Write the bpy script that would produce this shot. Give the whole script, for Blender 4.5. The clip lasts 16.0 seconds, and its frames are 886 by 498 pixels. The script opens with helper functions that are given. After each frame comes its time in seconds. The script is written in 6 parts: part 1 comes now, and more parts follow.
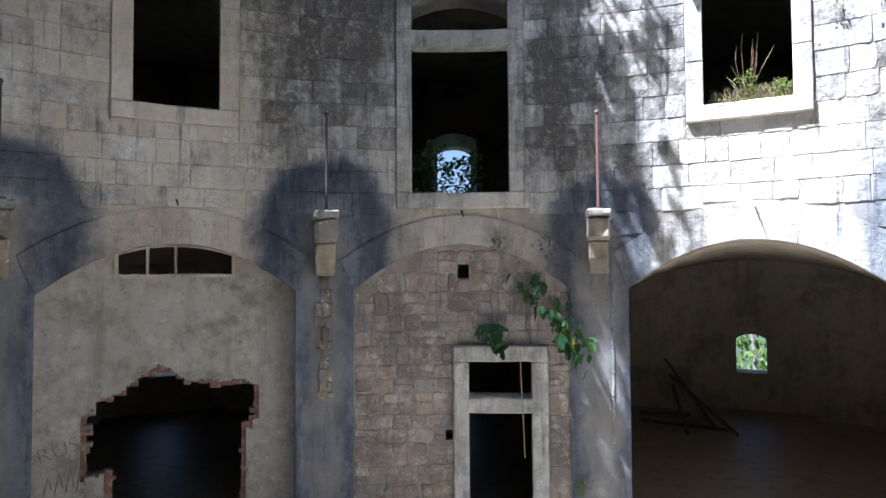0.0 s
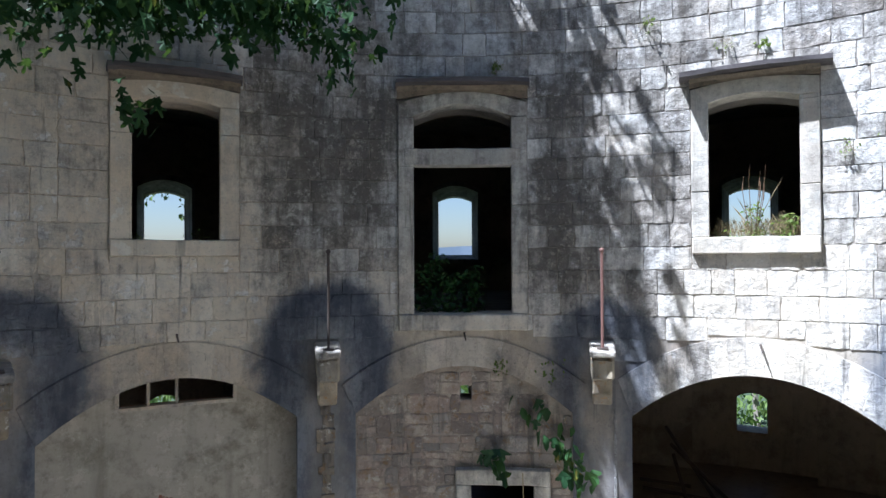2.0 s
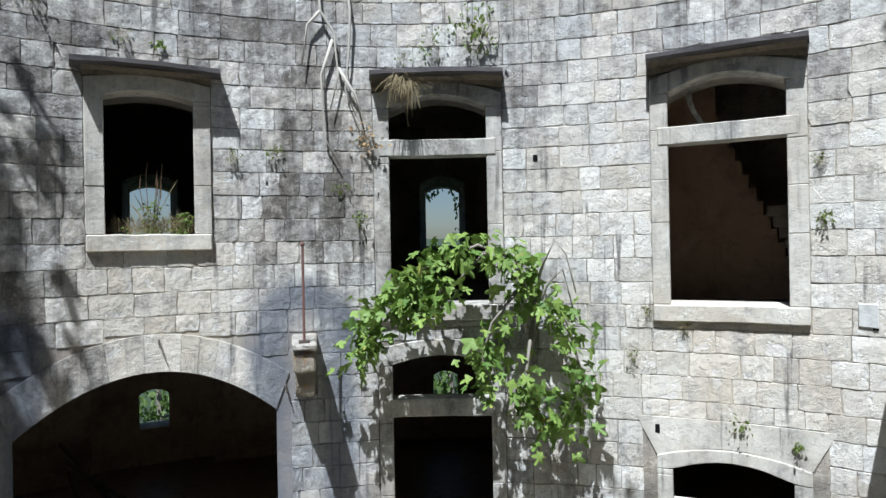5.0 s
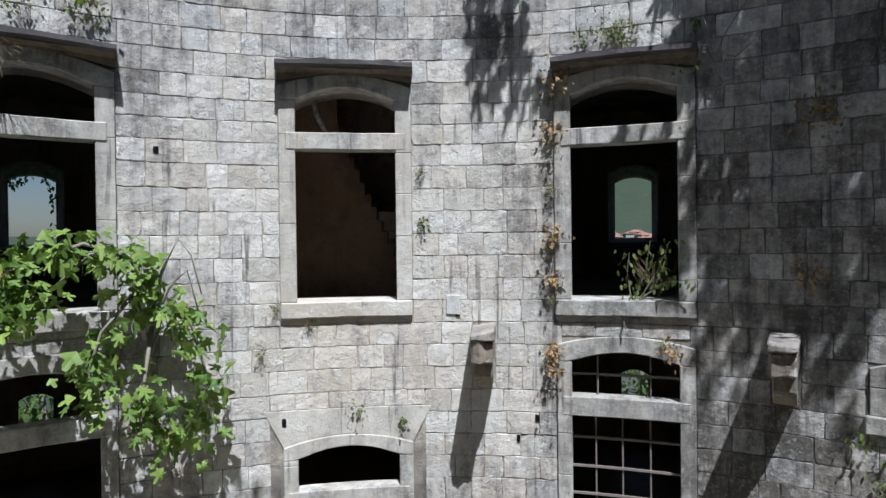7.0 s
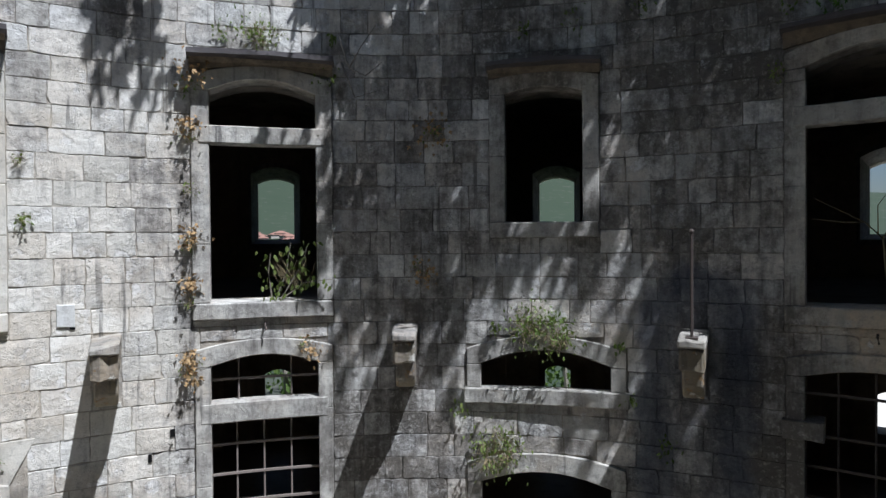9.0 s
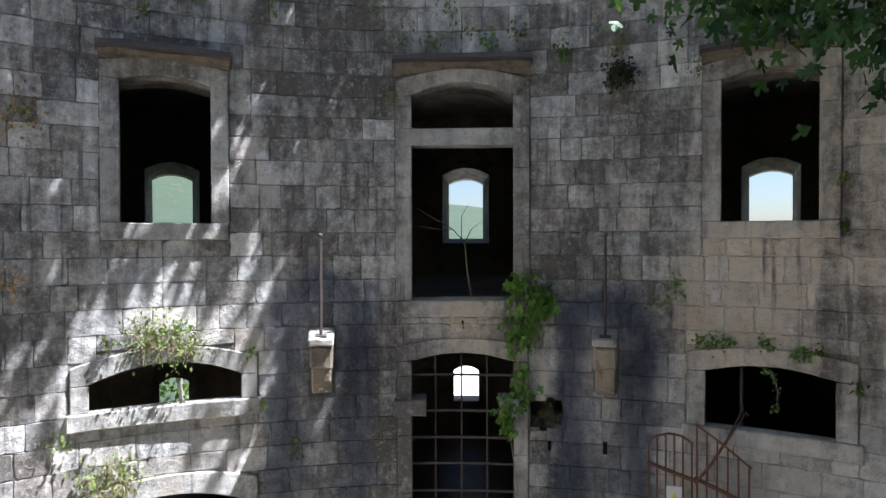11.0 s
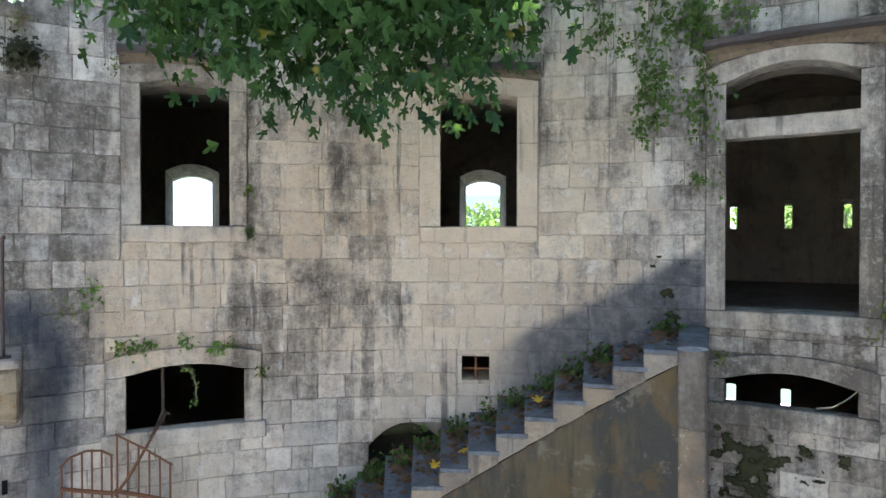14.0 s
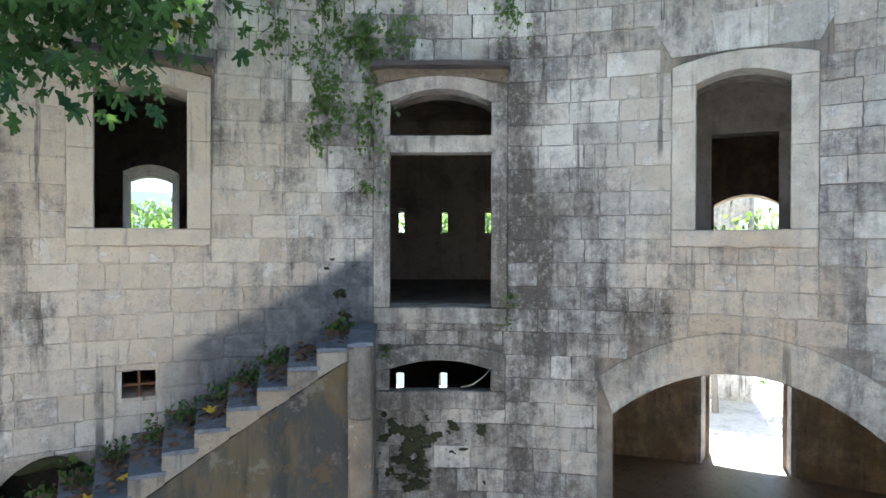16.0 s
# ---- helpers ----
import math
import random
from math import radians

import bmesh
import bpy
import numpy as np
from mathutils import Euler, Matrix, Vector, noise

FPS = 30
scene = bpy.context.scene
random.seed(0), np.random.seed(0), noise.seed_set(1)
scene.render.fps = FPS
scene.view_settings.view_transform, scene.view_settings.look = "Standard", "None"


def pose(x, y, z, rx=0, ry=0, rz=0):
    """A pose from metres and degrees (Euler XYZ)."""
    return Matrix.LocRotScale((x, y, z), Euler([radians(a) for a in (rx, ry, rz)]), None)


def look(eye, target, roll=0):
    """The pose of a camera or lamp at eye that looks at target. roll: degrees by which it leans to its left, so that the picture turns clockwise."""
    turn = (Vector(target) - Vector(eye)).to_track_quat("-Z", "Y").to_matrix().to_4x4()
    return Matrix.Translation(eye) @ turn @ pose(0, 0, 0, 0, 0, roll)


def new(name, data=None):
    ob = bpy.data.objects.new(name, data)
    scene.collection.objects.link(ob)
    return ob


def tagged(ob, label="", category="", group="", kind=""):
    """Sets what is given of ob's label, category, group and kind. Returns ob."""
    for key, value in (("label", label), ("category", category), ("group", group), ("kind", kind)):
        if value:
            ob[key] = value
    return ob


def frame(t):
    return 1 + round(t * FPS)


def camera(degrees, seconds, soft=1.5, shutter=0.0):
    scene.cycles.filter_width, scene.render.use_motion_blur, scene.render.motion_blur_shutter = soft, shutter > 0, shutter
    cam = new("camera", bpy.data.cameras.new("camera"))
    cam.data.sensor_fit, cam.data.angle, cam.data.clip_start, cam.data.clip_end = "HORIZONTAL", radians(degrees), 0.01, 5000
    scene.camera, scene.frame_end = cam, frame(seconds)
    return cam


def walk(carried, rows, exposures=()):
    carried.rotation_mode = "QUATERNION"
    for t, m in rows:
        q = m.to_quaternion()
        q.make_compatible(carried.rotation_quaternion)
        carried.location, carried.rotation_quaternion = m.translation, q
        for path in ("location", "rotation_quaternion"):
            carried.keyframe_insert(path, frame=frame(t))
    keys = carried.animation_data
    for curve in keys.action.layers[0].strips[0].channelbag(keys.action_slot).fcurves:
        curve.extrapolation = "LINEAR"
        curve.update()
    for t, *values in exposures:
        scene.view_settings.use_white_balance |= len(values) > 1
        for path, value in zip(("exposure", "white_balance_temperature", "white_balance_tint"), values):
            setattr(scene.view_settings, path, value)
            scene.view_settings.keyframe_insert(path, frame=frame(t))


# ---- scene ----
cam = camera(71.50, 16.0)
# seconds, x, y, z, yaw, pitch, roll: the drone climbs beside the wall and then turns on the spot
ROWS = [
    (0.0, -0.184, -0.228, 4.043, -1.28, 2.18, 0.39),
    (0.5, -0.204, -0.230, 4.506, -1.32, 1.83, 0.32),
    (1.0, -0.192, -0.217, 5.069, -1.29, 1.48, 0.30),
    (1.5, -0.223, -0.210, 5.727, -1.39, 1.13, 0.32),
    (2.0, -0.216, -0.204, 6.012, -1.33, 0.83, 0.30),
    (2.5, -0.203, -0.200, 6.013, -3.37, 0.77, 0.33),
    (3.0, -0.181, -0.199, 6.010, -12.84, 0.62, 0.47),
    (3.5, -0.176, -0.206, 6.008, -24.81, 0.49, 0.60),
    (4.0, -0.164, -0.242, 6.010, -35.42, 0.38, 0.74),
    (4.5, -0.125, -0.228, 6.009, -44.36, 0.19, 0.99),
    (7.0, -0.177, -0.215, 5.998, -86.71, -0.49, 0.67),
    (7.5, -0.178, -0.216, 5.998, -94.86, -0.56, 0.63),
    (8.0, -0.175, -0.211, 6.002, -102.76, -0.65, 0.50),
    (8.5, -0.204, -0.227, 6.005, -110.73, -0.66, 0.46),
    (9.2, -0.211, -0.270, 6.006, -122.20, -0.74, 0.42),
    (11.3, -0.035, -0.107, 6.026, -158.66, -0.69, 0.13),
    (12.0, -0.075, -0.089, 6.035, -170.17, -0.67, 0.08),
    (12.5, -0.086, -0.083, 6.045, -179.29, -0.70, -0.05),
    (13.0, -0.115, -0.065, 6.050, -187.30, -0.68, -0.05),
    (13.5, -0.130, -0.045, 6.057, -195.61, -0.66, -0.01),
    (14.0, -0.151, -0.033, 6.063, -203.46, -0.70, -0.04),
    (14.5, -0.173, -0.011, 6.070, -210.97, -0.68, -0.10),
    (15.0, -0.170, -0.004, 6.080, -218.36, -0.64, -0.14),
    (15.5, -0.180, 0.052, 6.087, -225.99, -0.60, -0.12),
    (16.0, -0.194, 0.106, 6.088, -232.16, -0.52, -0.15),
]
EXPOSURES = [(0.0, 2.1, 5420, 14), (1.0, 1.9, 5420, 14), (2.0, 1.7, 5450, 12), (3.0, 1.48, 5550, 9), (3.6, 1.3, 5600, 8), (4.5, 0.87, 5720, 7), (7.0, 0.36, 5760, 11), (9.2, 0.5, 5740, 11), (11.3, 2.27, 5770, 14), (13.0, 2.97, 5760, 13), (14.2, 3.4, 5640, 12), (16.0, 3.38, 5440, 11)]
walk(cam, [(t, pose(x, y, z, 90 + pitch, roll, yaw)) for t, x, y, z, yaw, pitch, roll in ROWS], EXPOSURES)

# ---- world, sun ----
SUN_AZ, SUN_EL = 251.0, 63.0   # degrees clockwise from +y, and above the horizon
world = bpy.data.worlds.new("sky")
scene.world = world
world.use_nodes = True
wn = world.node_tree.nodes
sky = wn.new("ShaderNodeTexSky")
sky.sky_type, sky.sun_disc = "NISHITA", False
sky.sun_elevation, sky.sun_rotation = radians(SUN_EL), radians(SUN_AZ)
world.node_tree.links.new(sky.outputs[0], wn["Background"].inputs[0])
wn["Background"].inputs[1].default_value = 0.04
sun_data = bpy.data.lights.new("sun", "SUN")
sun_data.energy, sun_data.angle, sun_data.color = 5.0, radians(0.55), (1.0, 0.985, 0.955)
sun = new("sun", sun_data)
SUN_DIR = Vector((math.sin(radians(SUN_AZ)) * math.cos(radians(SUN_EL)), math.cos(radians(SUN_AZ)) * math.cos(radians(SUN_EL)), math.sin(radians(SUN_EL))))
sun.matrix_world = look(SUN_DIR * 60, (0, 0, 0))


# ---- materials ----
def hexa(c):
    return (*c, 1.0)


class Mat:
    """A small wrapper that strings shader nodes together."""

    def __init__(self, name, rough=0.9, metal=0.0):
        self.m = bpy.data.materials.new(name)
        self.m.use_nodes = True
        self.t = self.m.node_tree
        self.b = self.t.nodes["Principled BSDF"]
        self.b.inputs["Roughness"].default_value = rough
        self.b.inputs["Metallic"].default_value = metal
        self.pos = self.t.nodes.new("ShaderNodeNewGeometry").outputs["Position"]

    def put(self, sock, value):
        if hasattr(value, "is_linked"):
            self.t.links.new(value, sock)
        else:
            sock.default_value = value

    def scaled(self, s, vec=None):
        n = self.t.nodes.new("ShaderNodeVectorMath")
        n.operation = "MULTIPLY"
        self.put(n.inputs[0], vec or self.pos)
        n.inputs[1].default_value = s
        return n.outputs[0]

    def noise(self, scale, detail=4, rough=0.6, vec=None, distort=0.0):
        n = self.t.nodes.new("ShaderNodeTexNoise")
        self.put(n.inputs["Vector"], vec or self.pos)
        n.inputs["Scale"].default_value, n.inputs["Detail"].default_value = scale, detail
        n.inputs["Roughness"].default_value, n.inputs["Distortion"].default_value = rough, distort
        return n.outputs["Fac"]

    def ramp(self, fac, lo, hi, a=0.0, b=1.0):
        n = self.t.nodes.new("ShaderNodeMapRange")
        n.interpolation_type = "SMOOTHSTEP"
        self.put(n.inputs[0], fac)
        for i, v in enumerate((lo, hi, a, b)):
            n.inputs[1 + i].default_value = v
        return n.outputs[0]

    def math(self, op, a, b=0.0):
        n = self.t.nodes.new("ShaderNodeMath")
        n.operation = op
        self.put(n.inputs[0], a)
        self.put(n.inputs[1], b)
        return n.outputs[0]

    def mix(self, fac, a, b, mode="MIX"):
        n = self.t.nodes.new("ShaderNodeMix")
        n.data_type, n.blend_type = "RGBA", mode
        for sock, v in ((n.inputs[0], fac), (n.inputs[6], a), (n.inputs[7], b)):
            self.put(sock, hexa(v) if isinstance(v, tuple) and len(v) == 3 else v)
        return n.outputs[2]

    def random(self):
        return self.t.nodes.new("ShaderNodeObjectInfo").outputs["Random"]

    def island(self):
        return self.t.nodes.new("ShaderNodeNewGeometry").outputs["Random Per Island"]

    def dist(self, p):
        n = self.t.nodes.new("ShaderNodeVectorMath")
        n.operation = "DISTANCE"
        self.put(n.inputs[0], self.pos)
        n.inputs[1].default_value = p
        return n.outputs["Value"]

    def axis(self, i):
        n = self.t.nodes.new("ShaderNodeSeparateXYZ")
        self.put(n.inputs[0], self.pos)
        return n.outputs[i]

    def bump(self, height, strength, distance=0.02):
        n = self.t.nodes.new("ShaderNodeBump")
        n.inputs["Strength"].default_value, n.inputs["Distance"].default_value = strength, distance
        self.put(n.inputs["Height"], height)
        self.t.links.new(n.outputs[0], self.b.inputs["Normal"])

    def done(self, colour):
        self.put(self.b.inputs["Base Color"], hexa(colour) if isinstance(colour, tuple) else colour)
        return self.m


def at(th, r, z):
    """A place by its bearing (degrees clockwise from +y), radius and height."""
    return (r * math.sin(radians(th)), r * math.cos(radians(th)), z)


PITCH = 360 / 14
TH0 = 1.83                     # the bearing of bay B
BAY = {k: TH0 + PITCH * (i - 1) for i, k in enumerate("ABCDEFGHIJKLMN")}
R = 8.7                        # the courtyard wall's face
BRACKETS = {k: BAY[k] + PITCH / 2 for k in "NABCEFGH"}


HALOS = {"N": (4.75, 0.85, 0.92), "A": (4.75, 0.85, 0.95), "B": (4.7, 0.6, 0.8), "C": (4.85, 0.62, 0.8), "G": (4.95, 0.6, 0.65), "H": (4.7, 0.58, 0.82)}
# broad dark weathering, partly shade put into colour: bearing, height, reach, strength
SOOT_SHADE = [(166, 3.1, 0.9, 0.7), (170.5, 3.3, 0.7, 0.6), (18, 7.4, 1.3, 0.45), (17, 5.6, 1.0, 0.4), (19, 9.0, 1.2, 0.5), (223.5, 8.1, 0.6, 0.6), (226.4, 7.0, 0.5, 0.8), (-12, 7.2, 1.5, 0.75), (-5, 8.9, 1.2, 0.6), (12, 6.6, 1.1, 0.75), (13, 8.8, 1.3, 0.6), (36, 6.4, 1.0, 0.3), (34, 9.2, 0.9, 0.3), (61, 8.8, 0.9, 0.25), (112, 6.5, 1.0, 0.3), (115, 3.1, 1.2, 0.8), (119, 2.6, 1.2, 0.8), (117, 4.6, 1.1, 0.3), (119, 7.9, 1.8, 0.3), (122, 5.3, 1.3, 0.45), (143, 8.9, 1.6, 1.0), (147, 3.2, 1.5, 1.0), (140, 3.0, 0.9, 0.8), (145, 5.6, 0.8, 0.6), (186, 4.6, 0.9, 0.35), (192.5, 4.2, 0.9, 0.35), (139, 8.8, 1.2, 0.4), (128, 9.3, 1.5, 0.9), (136, 6.0, 0.8, 0.5), (147, 6.8, 0.9, 0.5), (168, 6.2, 1.1, 0.6),
        (170, 8.7, 1.0, 0.5), (190, 5.2, 1.1, 0.4), (196, 4.8, 0.8, 0.4), (195.5, 6.6, 0.7, 0.5), (187.5, 7.0, 0.6, 0.6), (200, 5.2, 0.4, 0.6), (219, 7.5, 0.5, 0.6), (226, 7.0, 0.6, 0.5), (243, 7.0, 1.0, 0.5), (249, 5.4, 1.0, 0.45), (92, 8.9, 0.8, 0.4), (165, 8.6, 1.1, 0.7), (163, 5.4, 0.9, 0.6), (173, 7.2, 0.9, 0.6), (181, 9.0, 1.0, 0.6), (147, 8.9, 1.1, 0.7), (150, 4.2, 0.9, 0.6), (232, 3.2, 1.5, 0.7), (238, 3.0, 1.2, 0.6), (240, 6.0, 0.9, 0.7), (241, 8.5, 0.9, 0.7), (229, 9.2, 0.7, 0.6), (245, 4.6, 0.8, 0.5), (41, 7.2, 0.9, 0.5), (43.5, 6.0, 0.9, 0.45), (39, 8.8, 0.9, 0.4), (36.5, 5.3, 0.5, 0.5)]


# warmer, cleaner stretches of wall: bearing, height, reach
WARM = [(196, 6.2, 2.4), (208, 5.6, 1.8), (211, 7.2, 1.6), (203, 8.0, 1.8), (216, 5.8, 1.0), (-26, 7.0, 1.9), (-22, 5.2, 1.7), (-32, 8.4, 1.6), (-17, 5.6, 1.0), (-31, 5.4, 1.4), (9, 5.4, 1.1), (-3, 5.2, 1.0), (181, 5.2, 1.2), (4, 4.6, 2.0), (78, 4.6, 1.0), (27, 5.2, 1.2), (158, 5.2, 0.9), (258, 5.2, 1.4)]


# stretches with little black crust: bearing, height, reach
FRESH = [(181, 5.5, 0.8), (183.5, 2.9, 1.1), (178, 3.0, 0.7), (205, 5.7, 1.2), (209, 5.2, 1.0), (200, 3.9, 0.8), (203, 7.2, 0.9), (190, 7.0, 0.5), (244.5, 7.6, 0.7), (236, 3.4, 0.6), (250, 6.0, 0.6), (244, 3.6, 0.5), (-25, 6.0, 0.7), (-20, 5.0, 0.6), (1.8, 4.85, 0.5), (214, 6.4, 1.7), (219, 5.6, 1.2), (216, 8.2, 1.3), (210, 4.6, 1.4), (69, 7.0, 1.6), (76, 4.4, 1.8), (86, 6.6, 1.8), (90, 4.4, 1.6), (93, 7.6, 1.2), (251, 7.6, 1.2), (205, 4.8, 1.6), (30, 5.2, 1.4)]


# long dark drips: bearing, top, foot, half width in metres, strength
DRIPS = [(186.2, 6.0, 3.6, 0.16, 0.9), (188.6, 5.6, 3.9, 0.22, 0.55), (191.4, 5.7, 4.0, 0.26, 0.8), (194.2, 5.75, 4.2, 0.22, 0.9), (197.4, 5.6, 3.5, 0.09, 1.0), (194.6, 8.0, 6.2, 0.2, 0.8), (196.4, 5.6, 5.0, 0.12, 1.0), (200.6, 5.4, 4.4, 0.07, 0.6), (187.2, 8.2, 6.4, 0.1, 0.6), (174.0, 6.2, 4.6, 0.4, 0.7), (170.0, 8.2, 6.8, 0.4, 0.5), (165.5, 6.4, 4.4, 0.25, 0.5),
         (213.8, 9.8, 6.3, 0.13, 0.9), (217.6, 9.6, 7.6, 0.1, 0.6), (221.5, 6.4, 5.0, 0.3, 0.5), (240.0, 9.0, 5.2, 0.3, 0.8), (242.0, 6.6, 3.4, 0.3, 0.6), (246.5, 9.6, 6.4, 0.12, 0.5), (249.5, 5.4, 4.6, 0.4, 0.6), (253.0, 5.5, 4.7, 0.18, 0.9), (237.6, 4.9, 3.2, 0.25, 0.7), (181.0, 4.9, 4.65, 0.5, 0.7), (150.0, 5.3, 4.5, 0.2, 0.6), (161.0, 5.6, 4.6, 0.15, 0.8),
         (-14.0, 9.0, 6.2, 0.5, 0.5), (-6.5, 8.6, 6.4, 0.3, 0.6), (10.5, 8.6, 5.2, 0.3, 0.6), (38.5, 8.6, 6.0, 0.2, 0.5), (43.0, 8.0, 5.4, 0.22, 0.6), (98.0, 8.4, 3.0, 0.16, 0.7), (111.5, 8.4, 3.4, 0.22, 0.5), (95.5, 8.6, 5.0, 0.15, 0.4)]


class Zone(Mat):
    """The same strings of nodes, in a node group that several materials share."""

    def __init__(self, name):
        self.t = bpy.data.node_groups.new(name, "ShaderNodeTree")
        self.pos = self.t.nodes.new("ShaderNodeNewGeometry").outputs["Position"]


def weather_zones():
    """Where the wall is warm, dark from soot and painted shade, fresh or streaked by drips."""
    m = Zone("weather_zones")
    edge = m.math("MULTIPLY", m.math("SUBTRACT", m.noise(1.6, 5, 0.7, m.scaled((1.6, 1.6, 0.55))), 0.5), 2.4)
    warm = soot_shade = fresh = drips = 0.0
    for th, z, r1 in WARM:
        d = m.math("ADD", m.dist(at(th, R, z)), edge)
        warm = m.math("MAXIMUM", warm, m.ramp(d, r1 * 0.5, r1 * 1.3, 0.88 if th > 150 else 0.75 if th < -5 else 0.42, 0.0))
    tall = m.scaled((1.25, 1.25, 0.7))
    for th, z, r1, k in SOOT_SHADE:
        n = m.t.nodes.new("ShaderNodeVectorMath")
        n.operation = "DISTANCE"
        m.put(n.inputs[0], tall)
        x, y, zz = at(th, R, z)
        n.inputs[1].default_value = (x * 1.25, y * 1.25, zz * 0.7)
        d = m.math("ADD", n.outputs["Value"], edge)
        soot_shade = m.math("MAXIMUM", soot_shade, m.ramp(d, r1 * 0.4, r1 * 1.25, 0.2 * k, 0.0))
    for th, z, r1 in FRESH:
        d = m.math("ADD", m.dist(at(th, R, z)), edge)
        fresh = m.math("MAXIMUM", fresh, m.ramp(d, r1 * 0.5, r1 * 1.3, 0.11, 0.0))
    height = m.axis(2)
    bearing = m.math("ARCTAN2", m.axis(0), m.axis(1))
    ragged = m.math("MULTIPLY", m.math("SUBTRACT", m.noise(1.0, 6, 0.75, m.scaled((5.0, 5.0, 0.9))), 0.5), 0.7)
    height = m.math("ADD", height, ragged)
    for th, top, foot, half, k in DRIPS:
        c = radians((th + 180) % 360 - 180)
        off = m.math("ADD", m.math("MULTIPLY", m.math("ABSOLUTE", m.math("SUBTRACT", bearing, c)), R), ragged)
        one = m.math("MULTIPLY", m.ramp(off, half * 0.3, half * 1.3, 0.15 * k, 0.0), m.ramp(height, top - 0.25, top + 0.05, 1.0, 0.0))
        drips = m.math("MAXIMUM", drips, m.math("MULTIPLY", one, m.ramp(height, foot - 0.4, foot + 0.6)))
    out = m.t.nodes.new("NodeGroupOutput")
    for name, value in (("Warm", warm), ("SootShade", soot_shade), ("Fresh", fresh), ("Drips", drips)):
        m.t.interface.new_socket(name=name, in_out="OUTPUT", socket_type="NodeSocketFloat")
        m.t.links.new(value, out.inputs[name])
    return m.t


ZONES = weather_zones()


def stone_mat(name, light, dark, stain, per_piece, halo=True, streak=0.56, rough_face=0.75, zones=None, lichen=0.0, smear=0.0):
    m = Mat(name, 0.92)
    zones = halo if zones is None else zones
    rnd = m.random() if per_piece else m.noise(1.4, 2)
    own = m.pos
    r2 = r3 = rnd
    if per_piece:
        # every piece has its own tone, hue and markings
        r2 = m.math("FRACT", m.math("MULTIPLY", rnd, 17.3))
        r3 = m.math("FRACT", m.math("MULTIPLY", rnd, 71.7))
        cx = m.t.nodes.new("ShaderNodeCombineXYZ")
        for i, r in enumerate((rnd, r2, r3)):
            m.put(cx.inputs[i], m.math("MULTIPLY", r, 40.0))
        ad = m.t.nodes.new("ShaderNodeVectorMath")
        m.put(ad.inputs[0], m.pos)
        m.put(ad.inputs[1], cx.outputs[0])
        own = ad.outputs[0]
    base = m.mix(m.ramp(r2, 0.05, 0.95) if per_piece else m.ramp(r2, 0.38, 0.62), light, dark)
    if per_piece:
        g = sum(light) / 3 / 0.635
        base = m.mix(m.ramp(r3, 0.6, 0.85, 0.0, 0.45), base, (0.6 * g, 0.525 * g, 0.44 * g))
        base = m.mix(m.ramp(r3, 0.12, 0.32, 0.5, 0.0), base, (0.42 * g, 0.43 * g, 0.44 * g))
        base = m.mix(m.ramp(rnd, 0.84, 0.95, 0.0, 0.35), base, (0.27 * g, 0.26 * g, 0.245 * g))
        base = m.mix(m.ramp(rnd, 0.03, 0.1, 0.55, 0.0), base, (0.72 * g, 0.71 * g, 0.68 * g))
    # iron tints and mottling
    base = m.mix(m.ramp(m.noise(1.3, 4, 0.6), 0.46, 0.64, 0.0, 0.45), base, (0.47, 0.38, 0.285))
    if zones:
        field = m.t.nodes.new("ShaderNodeGroup")
        field.node_tree = ZONES
        warm = field.outputs["Warm"]
        base = m.mix(warm, base, m.mix(r3, (0.74, 0.63, 0.48), (0.57, 0.45, 0.315)))
    base = m.mix(m.ramp(m.noise(4.5, 6, 0.72, own), 0.42, 0.66, 0.0, 0.4), base, tuple(c * 0.58 for c in light))
    # pale lime bloom and chalky scars
    scar = m.ramp(m.noise(3.0, 6, 0.7, own), 0.57, 0.62)
    base = m.mix(m.math("MULTIPLY", scar, 0.6), base, tuple(min(0.8, c * 1.2) for c in light))
    # grain
    base = m.mix(m.ramp(m.noise(38, 5, 0.7), 0.42, 0.68, 0.0, 0.2), base, tuple(c * 0.45 for c in light))
    # black weathering crust: patches, runs down the wall, areas of soot and painted shade
    runs = m.noise(1.0, 6, 0.7, m.scaled((2.9, 2.9, 0.42)))
    thin_runs = m.noise(1.0, 6, 0.72, m.scaled((7.0, 7.0, 0.5)))
    crust = m.math("ADD", m.math("MULTIPLY", m.noise(0.9, 6, 0.75), 0.34), m.math("MULTIPLY", runs, 0.5))
    crust = m.math("ADD", crust, m.math("MULTIPLY", thin_runs, 0.26))
    crust = m.math("ADD", crust, m.math("MULTIPLY", m.math("SUBTRACT", m.noise(6.0, 7, 0.78), 0.45), 0.62))
    if per_piece:
        crust = m.math("ADD", crust, m.math("MULTIPLY", m.math("SUBTRACT", rnd, 0.5), 0.13))
    if zones:
        crust = m.math("ADD", crust, field.outputs["Drips"])
        soot_shade = field.outputs["SootShade"]
        if per_piece:
            # within these darkened stretches some blocks stay clean
            soot_shade = m.math("MULTIPLY", soot_shade, m.ramp(r2, 0.05, 0.5, 0.6, 1.12))
        fresh = field.outputs["Fresh"]
        crust = m.math("SUBTRACT", m.math("ADD", crust, soot_shade), m.math("MAXIMUM", fresh, m.math("MULTIPLY", warm, 0.06)))
    if zones:
        base = m.mix(m.math("MULTIPLY", field.outputs["Fresh"], 3.0), base, m.mix(r2, (0.8, 0.75, 0.66), (0.66, 0.6, 0.5)))
    clean = base
    wash = m.mix(m.noise(0.9, 4, 0.6), (0.27, 0.225, 0.18), (0.215, 0.23, 0.26))
